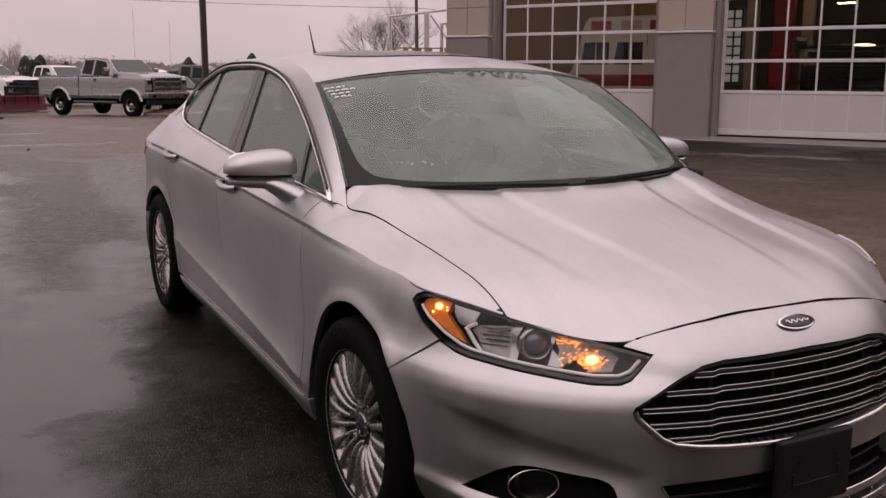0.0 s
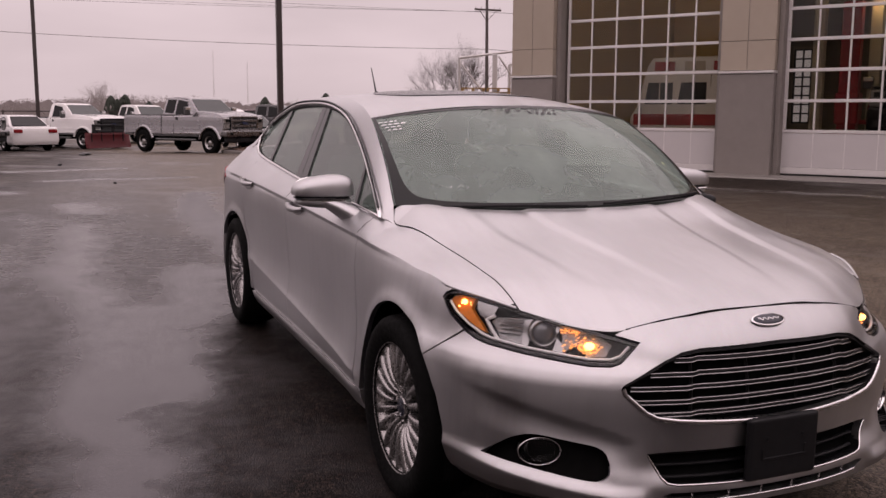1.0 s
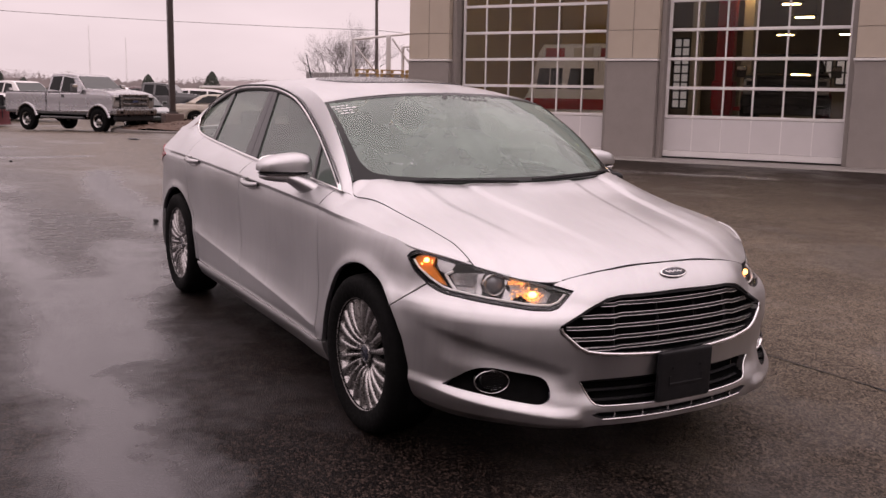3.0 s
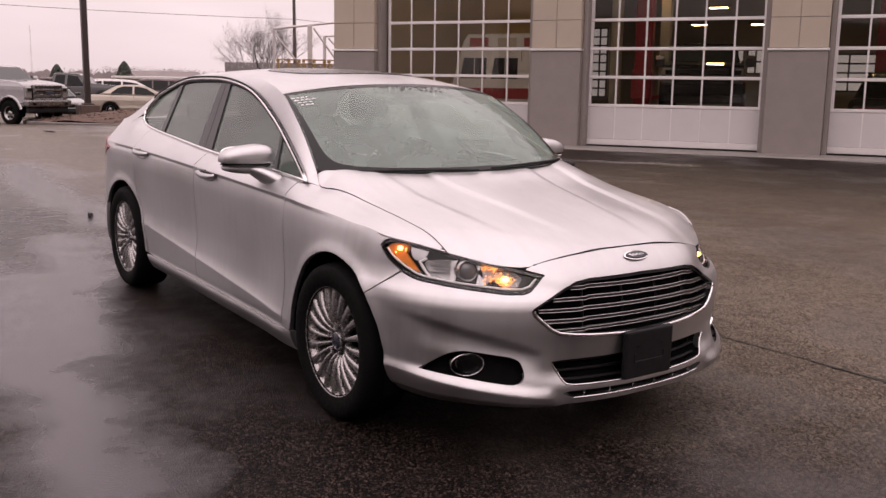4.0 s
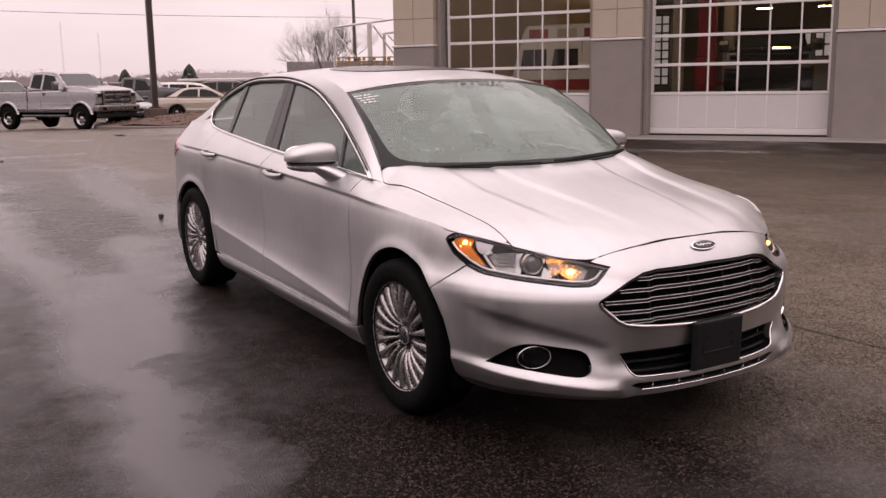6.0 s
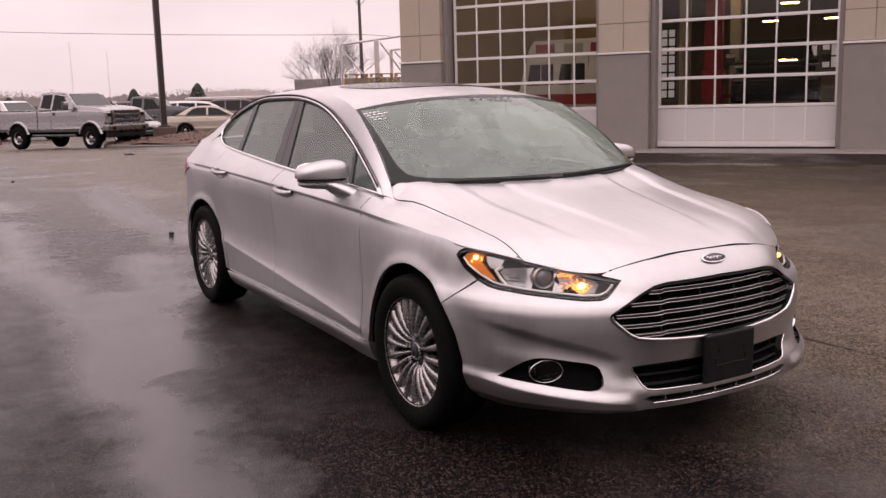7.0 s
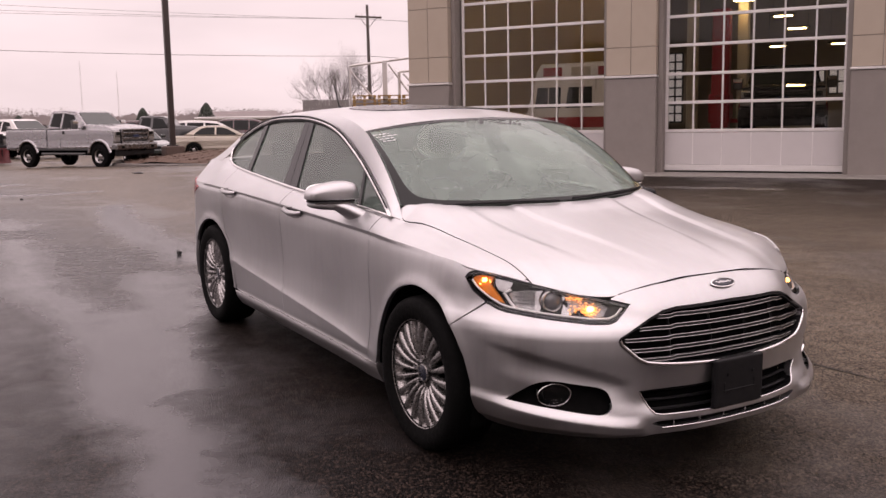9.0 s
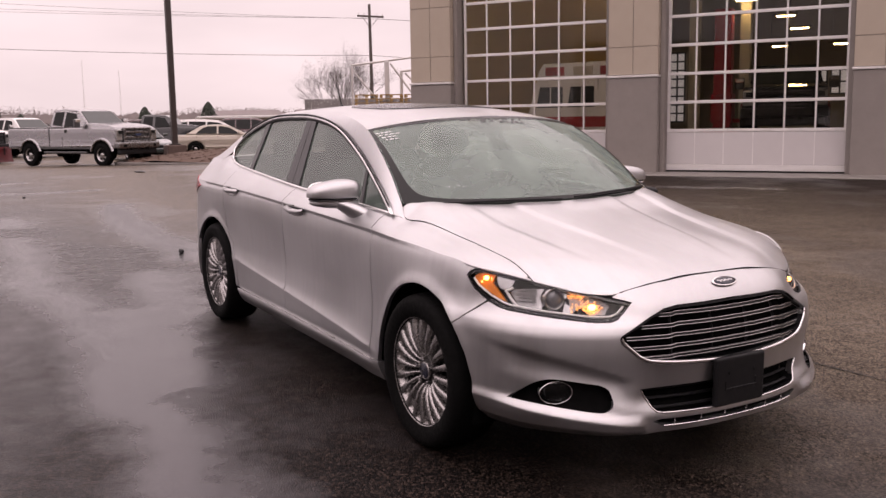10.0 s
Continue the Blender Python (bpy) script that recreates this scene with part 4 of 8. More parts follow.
def build_far():
    """The far edge: a fence, evergreens, bare woods, low roofs and two masts."""
    rng = random.Random(4)
    verts, faces = [], []
    for k in range(1000):
        far = rng.uniform(170, 330)
        x, y = rng.uniform(-0.55, 0.62) * far + 40, far
        clump = noise.noise(Vector((x * 0.03, far * 0.008, 3)))
        high = (3.2 + 2.8 * max(0.0, clump + 0.25) + rng.uniform(0, 0.9)) * far / 230
        wide = high * rng.uniform(0.45, 0.75)
        for _ in range(230):
            # a spray of twigs somewhere in the crown
            t, a, r = rng.random() ** 1.4 * 0.9, rng.uniform(0, 6.28), rng.random() ** 0.5
            reach = math.sin(math.pi * (0.10 + 0.84 * t)) * wide * r
            c = Vector((x + reach * math.cos(a), y + reach * math.sin(a) * 0.6, high * (0.15 + 0.85 * t)))
            g = rng.uniform(0.10, 0.36) * (1.25 - 0.8 * t) * far / 230
            n = len(verts)
            for _ in range(3):
                verts.append((c.x + rng.uniform(-g, g), c.y + rng.uniform(-g, g) * 0.5, c.z + rng.uniform(-g, g) * 1.2))
            faces.append((n, n + 1, n + 2))
        n = len(verts)
        verts += [(x - 0.2, y, -1), (x + 0.2, y, -1), (x + 0.06, y, high * 0.7), (x - 0.06, y, high * 0.7)]
        faces.append((n, n + 1, n + 2, n + 3))
    for k in range(3200):
        # scrub along the ground
        far = rng.uniform(180, 320)
        x, h, w = rng.uniform(-0.55, 0.62) * far + 40, rng.uniform(1.8, 3.9), rng.uniform(0.8, 2.6)
        n = len(verts)
        verts += [(x - w, far, -1), (x + w, far, -1), (x + w * 0.7, far, h * 0.7), (x + w * 0.1, far, h), (x - w * 0.6, far, h * 0.8)]
        faces.append((n, n + 1, n + 2, n + 3, n + 4))
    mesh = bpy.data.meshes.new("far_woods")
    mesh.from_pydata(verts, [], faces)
    mesh.materials.append(HAZY_WOOD)
    tagged(new("far_woods", mesh), "distant grey-brown winter woods on the horizon, paled in colour for haze", "woods", kind="stuff")
    # the far tree takes the same haze-paled colour
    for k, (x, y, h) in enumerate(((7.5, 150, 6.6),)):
        bare_tree(x, y, 0, h, 40 + k, 5, 0.10, HAZY_WOOD)
    for x, y, h in ((4.85, 91.7, 2.9), (6.1, 91.6, 3.0), (5.45, 92.0, 2.6), (8.2, 91.0, 2.4), (18.9, 89.0, 2.9), (24.6, 87.5, 3.3)):
        tree = thing("evergreen_tree", pose(x, y, 0), "small dark evergreen at the edge of the lot", "tree", group="evergreens")
        bm = bmesh.new()
        tube(bm, (0, 0, -0.2), (0, 0, h * 0.3), 0.12, 0.09, 6)
        part("trunk", bm, BARK, tree)
        vs, fs = [], []
        for _ in range(420):
            t = rng.random() ** 0.8
            a, r = rng.uniform(0, 6.28), (1 - t) ** 0.55 * h * 0.34 * rng.uniform(0.55, 1.05)
            c = Vector((r * math.cos(a), r * math.sin(a), h * (0.12 + 0.88 * t)))
            n = len(vs)
            d = Vector((math.cos(a), math.sin(a), -0.5)) * h * 0.06
            side = Vector((-math.sin(a), math.cos(a), 0)) * h * 0.035
            vs += [c - side, c + side, c + d, c + Vector((0, 0, h * 0.05))]
            fs += [(n, n + 2, n + 3), (n + 2, n + 1, n + 3), (n, n + 1, n + 2)]
        mesh = bpy.data.meshes.new("crown")
        mesh.from_pydata([tuple(v) for v in vs], [], fs)
        mesh.materials.append(EVERGREEN)
        crown = new("crown", mesh)
        crown.parent = tree
    # fields beyond the lot
    bm = sheet([[(-900, 75, -0.10), (900, 75, -0.10)], [(-900, 1400, 0.5), (900, 1400, 0.5)]])
    bmesh.ops.reverse_faces(bm, faces=bm.faces)
    tagged(link_mesh("field", bm, FIELD), "pale brown winter field beyond the lot", "field", kind="structure")
    # chain fence
    fence = thing("fence", pose(0, 74, -0.18), "low dark rail fence along the far edge", "fence")
    for x in np.arange(-40, 44, 4.0):
        bm = bmesh.new()
        tube(bm, (x, 0, 0), (x, 0, 1.75), 0.06, sides=5)
        part("post", bm, POLE_BROWN, fence)
    for z in (0.7, 1.65):
        part("rail", boxes((-40, 44, -0.03, 0.03, z - 0.04, z + 0.04)), POLE_BROWN, fence)
    # low houses and a long pale shed
    for x, y, w, d, h, rise in ((92, 190, 34, 12, 2.4, 1.6), (58, 175, 15, 10, 2.2, 1.5), (40, 60, 12, 8, 2.2, 1.3)):
        house = thing("house", pose(x, y, 0, 0, 0, -14), "low brown house with a shallow pitched roof", "house", group="houses")
        part("wall", boxes((-w / 2, w / 2, -d / 2, d / 2, -0.3, h)), HOUSE_WALL, house)
        bm = bmesh.new()
        a = [bm.verts.new(p) for p in ((-w / 2 - 0.5, -d / 2 - 0.5, h), (w / 2 + 0.5, -d / 2 - 0.5, h), (w / 2 + 0.5, d / 2 + 0.5, h), (-w / 2 - 0.5, d / 2 + 0.5, h), (-w / 2 + 1.0, 0, h + rise), (w / 2 - 1.0, 0, h + rise))]
        for f in ((0, 1, 5, 4), (2, 3, 4, 5), (1, 2, 5), (3, 0, 4), (3, 2, 1, 0)):
            bm.faces.new([a[i] for i in f])
        part("roof", bm, ROOF_HAZY, house)
        for k in range(4):
            cx = -w / 2 + w * (k + 0.5) / 4
            part("window", boxes((cx - 0.6, cx + 0.6, -d / 2 - 0.04, -d / 2, 0.9, 1.9)), GLASS_DARK, house)
    shed = thing("long_shed", pose(34.2, 80, -0.15, 0, 0, -14), "long low shed with a pale metal roof", "shed")
    part("wall", boxes((-12, 12, -3, 3, -0.2, 1.9)), HOUSE_WALL, shed)
    part("roof", boxes((-12.4, 12.4, -3.4, 3.4, 1.9, 2.15), bevel=0.05), PIPE, shed)
    for x, y, top, bottom in ((66.5, 390.5, 26.5, 0), (79.8, 388, 22.5, 0)):
        mast = thing("radio_mast", pose(x, y, bottom), "slender distant radio mast", "radio mast", group="radio masts")
        bm = bmesh.new()
        for k in range(3):
            a = 2 * math.pi * k / 3
            tube(bm, (0.35 * math.cos(a), 0.35 * math.sin(a), 0), (0.12 * math.cos(a), 0.12 * math.sin(a), top), 0.045, 0.03, 4)
        for k in range(24):
            z, a = top * k / 24, 2 * math.pi * (k % 3) / 3
            tube(bm, (0.3 * math.cos(a), 0.3 * math.sin(a), z), (0.3 * math.cos(a + 2.1), 0.3 * math.sin(a + 2.1), z + top / 24), 0.02, sides=4)
        part("lattice", bm, PIPE, mast)


HOUSE_WALL = plain("house_wall", (0.24, 0.20, 0.18), 0.8, vary=0.15, scale=0.6)
# roof brown lightened in colour to stand in for haze
ROOF_HAZY = plain("hazy_roof", (0.20, 0.17, 0.165), 0.85, vary=0.25, scale=0.8)
build_far()


def build_pipe_frame():
    """A galvanised pipe rack and a stack of pallets beside the building."""
    rack = thing("pipe_rack", pose(12.55, 29.13, 0.2, 0, 0, -26.5), "galvanised pipe rack beside the building", "rack")
    def pipe(name, a, b, r=0.045):
        bm = bmesh.new()
        tube(bm, a, b, r, sides=8)
        part(name, bm, PIPE, rack)
    pipe("post", (0, 0, 0), (0, 0, 3.25))
    pipe("top_rail", (0, 0, 3.25), (3.0, 0, 3.62))
    part("column", boxes((1.22, 1.40, -0.09, 0.09, 0, 3.38), bevel=0.01), PIPE, rack)
    pipe("post", (1.85, 0.1, 0), (1.85, 0.1, 3.02), 0.06)
    pipe("arm", (1.85, 0.1, 3.02), (3.0, 0.1, 3.12))
    pipe("brace", (0.05, 0, 3.05), (1.05, 0, 1.8), 0.035)
    pipe("brace", (1.45, 0, 3.3), (2.6, 0, 1.7), 0.035)
    pipe("brace", (2.0, 0.1, 2.95), (2.9, 0.1, 2.0), 0.035)
    for k in range(3):
        x = 0.1 + 0.92 * k
        stack = thing("pallet_stack", pose(12.55, 29.13, 0.2, 0, 0, -26.5) @ pose(x, -0.9, 0), "stack of yellowish wooden pallets", "pallets", group="pallet stacks")
        for i in range(15):
            z = 0.145 * i
            for dx in (0.0, 0.38, 0.76):
                part("block", boxes((dx, dx + 0.10, 0, 0.9, z, z + 0.09)), PALLET, stack)
            for dy in (0.0, 0.26, 0.53, 0.80):
                part("board", boxes((0, 0.86, dy, dy + 0.09, z + 0.093, z + 0.113)), PALLET, stack)


build_pipe_frame()


def build_board_fence():
    a, b = Vector((14.4, 38.2, 0)), Vector((20.6, 35.1, 0))
    turn = math.degrees(math.atan2(b.y - a.y, b.x - a.x))
    fence = thing("board_fence", pose(a.x, a.y, ground_z(a.x, a.y), 0, 0, turn), "weathered grey board fence behind the pallets", "fence")
    long = (b - a).length
    for k in range(6):
        x = long * k / 5
        part("post", boxes((x - 0.05, x + 0.05, 0.03, 0.13, -0.1, 2.5), bevel=0.008), WOOD_GREY, fence)
    for z in (0.5, 1.4, 2.2):
        part("rail", boxes((-0.05, long + 0.05, 0.0, 0.028, z - 0.05, z + 0.05)), WOOD_GREY, fence)
    rng = random.Random(9)
    x = -0.05
    while x < long:
        top = 2.50 + rng.uniform(-0.012, 0.012)
        part("board", boxes((x, x + 0.145, -0.024 + rng.uniform(-0.004, 0.004), -0.002, -0.02, top)), FENCE_GREY, fence)
        x += 0.155


FENCE_GREY = plain("fence_board", (0.20, 0.185, 0.18), 0.85, vary=0.3, scale=3, bump=0.2)
build_board_fence()


# ---- marks and litter on the paving ----
CRACK = plain("tar_crack", (0.008, 0.008, 0.008), 0.35, vary=0.3)


def ribbon(points, widths, rise, seed, rough=0.3):
    """A flat strip on the ground with ragged edges."""
    rng = random.Random(seed)
    pts = [Vector((x, y, 0)) for x, y in points]
    dense = []
    for a, b in zip(pts, pts[1:]):
        n = max(2, int((b - a).length / 0.12))
        dense += [a.lerp(b, i / n) for i in range(n)]
    dense.append(pts[-1])
    left, right = [], []
    for i, p in enumerate(dense):
        t = (dense[min(i + 1, len(dense) - 1)] - dense[max(i - 1, 0)]).normalized()
        side = Vector((-t.y, t.x, 0))
        w = float(np.interp(i / (len(dense) - 1), np.linspace(0, 1, len(widths)), widths)) / 2
        for row, s in ((left, 1), (right, -1)):
            q = p + side * s * w * (1 + rng.uniform(-rough, rough))
            row.append((q.x, q.y, ground_z(q.x, q.y) + rise))
    bm = sheet([left, right])
    for f in bm.faces:
        f.normal_update()
        if f.normal.z < 0:
            f.normal_flip()
    return bm


tagged(link_mesh("crack", ribbon([(1.58, 1.4), (1.64, 0.0), (1.66, -0.28), (1.68, -0.57), (1.70, -1.14), (1.76, -2.2), (1.70, -3.4)], (0.010, 0.022, 0.012, 0.026, 0.012, 0.02, 0.012), 0.004, 2, 0.7), CRACK), "dark tar-filled crack across the asphalt", "crack", kind="structure")
tagged(link_mesh("crack", ribbon([(0.2, 19.4), (0.6, 18.6), (1.1, 18.4), (1.5, 18.5)], (0.03, 0.07, 0.05, 0.02), 0.004, 3, 0.7), CRACK), "short dark crack in the asphalt", "crack", kind="structure")
tagged(link_mesh("crack", ribbon([(2.9, 20.6), (3.2, 19.6), (3.5, 19.3)], (0.03, 0.10, 0.03), 0.004, 4, 0.7), CRACK), "short dark crack in the asphalt", "crack", kind="structure")


def litter(x, y, size, seed, name="stone", label="small dark stone lying on the asphalt"):
    rng = random.Random(seed)
    bm = bmesh.new()
    bmesh.ops.create_icosphere(bm, subdivisions=2, radius=1.0)
    for v in bm.verts:
        v.co = Vector((v.co.x * size[0], v.co.y * size[1], v.co.z * size[2])) * rng.uniform(0.75, 1.15)
    ob = link_mesh(name, bm, CRACK)
    ob.matrix_world = pose(x, y, ground_z(x, y) + size[2] * 0.7, 0, 0, rng.uniform(0, 180))
    return tagged(ob, label, name, group="litter")


litter(-0.325, 5.91, (0.031, 0.027, 0.026), 1)
litter(-0.60, 28.3, (0.45, 0.12, 0.05), 2, "tyre_scrap", "flat strip of dark rubber on the asphalt")
litter(2.95, 22.0, (0.25, 0.06, 0.03), 3, "tyre_scrap", "flat strip of dark rubber on the asphalt")
litter(-1.5, 21.0, (0.06, 0.05, 0.03), 4)
litter(-0.75, 14.5, (0.035, 0.03, 0.02), 5)

# ---- inside the service hall ----
TUBE_LIGHT = glowing("strip_light", (1.0, 0.80, 0.36), 30.0)
LIFT_RED = plain("lift_red", (0.36, 0.008, 0.016), 0.35, vary=0.15)
COLUMN = plain("hall_column", (0.55, 0.50, 0.38), 0.6, vary=0.1)


def hall(x, y, z=0.2, turn=0.0):
    return BUILDING @ pose(x, y, z, 0, 0, turn)


def build_hall():
    # the four at 6.6 m are unseen additions that brighten bay one
    for x, y, z in ((0.62, 5.0, 4.3), (1.13, 8.0, 4.13), (1.51, 8.0, 3.77), (2.22, 12.0, 3.56), (0.37, 12.0, 3.57), (6.4, 8.0, 4.3), (8.8, 12.0, 3.9), (10.5, 6.0, 4.4), (6.4, 12.0, 3.75), (-5.0, 1.6, 6.6), (-4.2, 3.4, 6.6), (-5.0, 6.9, 6.6), (-3.6, 6.9, 6.6)):
        lamp = thing("strip_light", hall(x, y, z, 0), "lit strip light hanging in the service hall; the four highest are added unseen", "light", group="strip lights")
        part("tube", boxes((-0.24, 0.24, -0.06, 0.06, -0.03, 0.0), bevel=0.01), TUBE_LIGHT, lamp, "glowing tube")
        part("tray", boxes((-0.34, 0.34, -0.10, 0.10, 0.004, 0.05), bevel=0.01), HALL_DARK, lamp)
        bm = bmesh.new()
        for s in (-0.28, 0.28):
            tube(bm, (s, 0, 0.05), (s, 0, 7.6 - z), 0.008, sides=4)
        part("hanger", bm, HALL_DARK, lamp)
    for x, y in ((0.1, 5.0), (3.9, 6.6), (5.9, 7.6)):
        post = thing("lift_post", hall(x, y, 0.196), "red two-post vehicle lift column", "vehicle lift", group="lift posts")
        part("column", boxes((-0.22, 0.22, -0.16, 0.16, 0, 3.9), bevel=0.02), LIFT_RED, post)
        part("base", boxes((-0.28, 0.28, -0.32, 0.32, 0, 0.03)), LIFT_RED, post)
        part("carriage", boxes((-0.27, 0.27, -0.24, 0.24, 1.0, 1.75), bevel=0.03), LIFT_RED, post)
        part("arm", boxes((0.1, 0.9, -0.06, 0.06, 1.0, 1.1), bevel=0.01), LIFT_RED, post)
    for x, y in ((-0.72, 5.3), (0.57, 5.4), (4.5, 5.2), (9.6, 5.2), (6.5, 12.5)):
        col = thing("steel_column", hall(x, y, 0.196), "cream painted steel column of the hall", "column", group="hall columns")
        part("shaft", boxes((-0.13, 0.13, -0.13, 0.13, 0, 7.4), bevel=0.01), COLUMN, col)
    # workbench clutter
    for x, y, w, h in ((0.6, 2.6, 0.9, 0.9), (2.6, 2.4, 1.1, 0.8), (5.9, 2.4, 1.2, 0.95), (10.6, 2.5, 1.2, 1.0)):
        chest = thing("tool_chest", hall(x, y, 0.196, 8), "dark roller tool chest in the hall", "tool chest", group="tool chests")
        part("body", boxes((-w / 2, w / 2, -0.25, 0.25, 0.0, h), bevel=0.02), TRIM_GREY, chest)
        for k in range(4):
            part("drawer", boxes((-w / 2 + 0.03, w / 2 - 0.03, -0.27, -0.25, 0.14 + k * (h - 0.16) / 4, 0.12 + (k + 1) * (h - 0.16) / 4), bevel=0.006), LIFT_RED, chest)


build_hall()

# the rescue van behind the first door, and the vehicles on the lifts
VAN_RED = plain("van_red_stripe", (0.35, 0.02, 0.025), 0.3)


def build_rescue_van():
    van = thing("box_van", hall(-1.80, 4.2, 0.196, -84), "white rescue van with red stripe and roof lights", "van")
    wide = lambda z: 1.05 - 0.05 * max(0.0, z - 1.2)
    part("body", extruded([(-2.9, 0.45), (-2.95, 1.15), (-2.80, 1.38), (-2.55, 2.40), (-2.42, 2.60), (0.38, 2.64), (0.4, 0.45)], wide, 0.06), PAINT["white"], van)
    for s in (-1, 1):
        part("stripe", side_panel([(-2.85, 0.95), (0.36, 0.95), (0.36, 1.22), (-2.85, 1.22)], wide, s, 0.01), VAN_RED, van)
        for y in (-2.58, -1.75):
            pane = part("side_window", side_panel([(y, 1.46), (y + 0.08, 1.99), (y + 0.70, 1.99), (y + 0.70, 1.46)], wide, s), GLASS_DARK, van)
            part("window_bar", side_panel([(y + 0.36, 1.47), (y + 0.36, 1.98), (y + 0.385, 1.98), (y + 0.385, 1.47)], wide, s, 0.014), PAINT["white"], pane)
        part("door_seam", side_panel([(-0.96, 0.5), (-0.945, 0.5), (-0.945, 2.2), (-0.96, 2.2)], wide, s, 0.006), TRIM_GREY, van)
        for y, mat in ((-2.35, VAN_RED), (-1.6, PAINT["tan"]), (-0.9, VAN_RED), (-0.25, VAN_RED)):
            part("roof_lamp", side_panel([(y, 2.28), (y, 2.50), (y + 0.5, 2.50), (y + 0.5, 2.28)], wide, s, 0.02), mat, van)
        for y in (-2.0, -0.3):
            add_wheel(van, s * 0.92, y, 0.38, 0.24)
    part("windscreen", quad([(-0.9, -2.76, 1.46), (0.9, -2.76, 1.46), (0.9, -2.60, 2.15), (-0.9, -2.60, 2.15)], 0.012), GLASS_DARK, van)


build_rescue_van()
pickup("pickup_truck", hall(1.5, 6.1, 0.72, 8), PAINT["black"], "black pickup raised on a red vehicle lift", bare_front=True, grille=BLACK)
for x, y, turn, key, words in ((6.8, 6.0, 20, "black", "black off-roader inside the service hall"), (11.5, 6.5, -30, "maroon", "maroon off-roader inside the service hall")):
    saloon("off_roader", hall(x, y, 0.196, turn), PAINT[key], words, "suv")


def build_back_windows():
    """Glazed doors on the far side of the hall, with daylight behind."""
    for k, (x, w, z0, z1) in enumerate(((-4.2, 0.60, 1.15, 3.8), (1.04, 0.46, 2.1, 2.96), (1.70, 0.60, 2.1, 2.96), (4.9, 2.4, 1.5, 2.8), (8.6, 1.5, 1.5, 2.8))):
        win = thing(f"window_{k + 1}", BUILDING, "glazed door in the back wall, bright with daylight", "window", kind="structure")
        part("window_light", boxes((x - w / 2, x + w / 2, 16.90, 16.95, z0, z1)), DAYLIGHT, win, "pale daylight outside the glass")
        for i in range(3):
            part("bar", boxes((x - w / 2 + i * w / 2 - 0.03, x - w / 2 + i * w / 2 + 0.03, 16.84, 16.89, z0, z1)), TRIM_GREY, win)
        rows = int((z1 - z0) / 0.32)
        for i in range(rows + 1):
            z = z0 + (z1 - z0) * i / rows
            part("bar", boxes((x - w / 2, x + w / 2, 16.83, 16.838, z - 0.03, z + 0.03)), TRIM_GREY, win)


DAYLIGHT = glowing("outside_daylight", (0.85, 0.88, 0.92), 0.28)
build_back_windows()

in_building("wall_partition", boxes((-5.88, -2.75, 8.6, 8.75, 0.2, 7.55)), PARTITION, "yellowish panelled partition behind the van", "wall")

# ---- the silver sedan: its shape, in the car's own axes (x across, y to the rear, z up, origin between the front wheels) ----
def smooth_table(xs, ys, x):
    """A smooth curve through knots, without overshoot."""
    xs, ys = np.asarray(xs, float), np.asarray(ys, float)
    x = np.clip(np.asarray(x, float), xs[0], xs[-1])
    h, dy = np.diff(xs), np.diff(ys)
    s = dy / h
    m = np.zeros(len(xs))
    m[0], m[-1] = s[0], s[-1]
    for i in range(1, len(xs) - 1):
        m[i] = 0.0 if s[i - 1] * s[i] <= 0 else 2 * s[i - 1] * s[i] / (s[i - 1] + s[i])
    k = np.clip(np.searchsorted(xs, x, side="right") - 1, 0, len(h) - 1)
    t = (x - xs[k]) / h[k]
    return (2 * t**3 - 3 * t**2 + 1) * ys[k] + (t**3 - 2 * t**2 + t) * h[k] * m[k] + (3 * t**2 - 2 * t**3) * ys[k + 1] + (t**3 - t**2) * h[k] * m[k + 1]


HALF, NOSE, TAIL = 0.905, 0.75, 0.80


def plan_table():
    """The outline of the body from above, from the middle of the nose round one side to the middle of the tail."""
    a = np.linspace(0, np.pi / 2, 400)
    n = 2.0 / 2.15
    front = np.stack([HALF * np.sin(a) ** n, -0.2 - NOSE * np.cos(a) ** n], 1)
    y = np.linspace(-0.19, 3.04, 200)
    side = np.stack([HALF - 0.012 * np.sin((y + 0.2) / 3.25 * np.pi), y], 1)
    m = 2.0 / 2.5
    rear = np.stack([HALF * np.cos(a) ** m, 3.06 + TAIL * np.sin(a) ** m], 1)
    pts = np.concatenate([front, side, rear])
    arc = np.concatenate([[0], np.cumsum(np.hypot(*np.diff(pts, axis=0).T))])
    u = np.linspace(0, arc[-1], 900)
    p = np.stack([np.interp(u, arc, pts[:, 0]), np.interp(u, arc, pts[:, 1])], 1)
    t = np.gradient(p, axis=0)
    t /= np.linalg.norm(t, axis=1)[:, None]
    k = np.ones(15) / 15
    nrm = np.stack([-t[:, 1] * -1, -t[:, 0]], 1)
    nrm = np.stack([np.convolve(np.pad(nrm[:, i], 7, mode="edge"), k, mode="valid") for i in (0, 1)], 1)
    nrm /= np.linalg.norm(nrm, axis=1)[:, None]
    return u, p, nrm


PLAN_U, PLAN_P, PLAN_N = plan_table()
U_MAX = float(PLAN_U[-1])


def side_u(y):
    """The way along the outline to a place on the flank."""
    return np.interp(y, PLAN_P[:, 1], PLAN_U)


def nose_u(x, y):
    """The way along the outline to a place on the nose, seen from the middle of the front."""
    a = np.arctan2(np.abs(x), -(np.asarray(y) + 0.2))
    k = PLAN_P[:, 1] < -0.2
    return np.interp(a, np.arctan2(PLAN_P[k, 0], -(PLAN_P[k, 1] + 0.2)), PLAN_U[k])


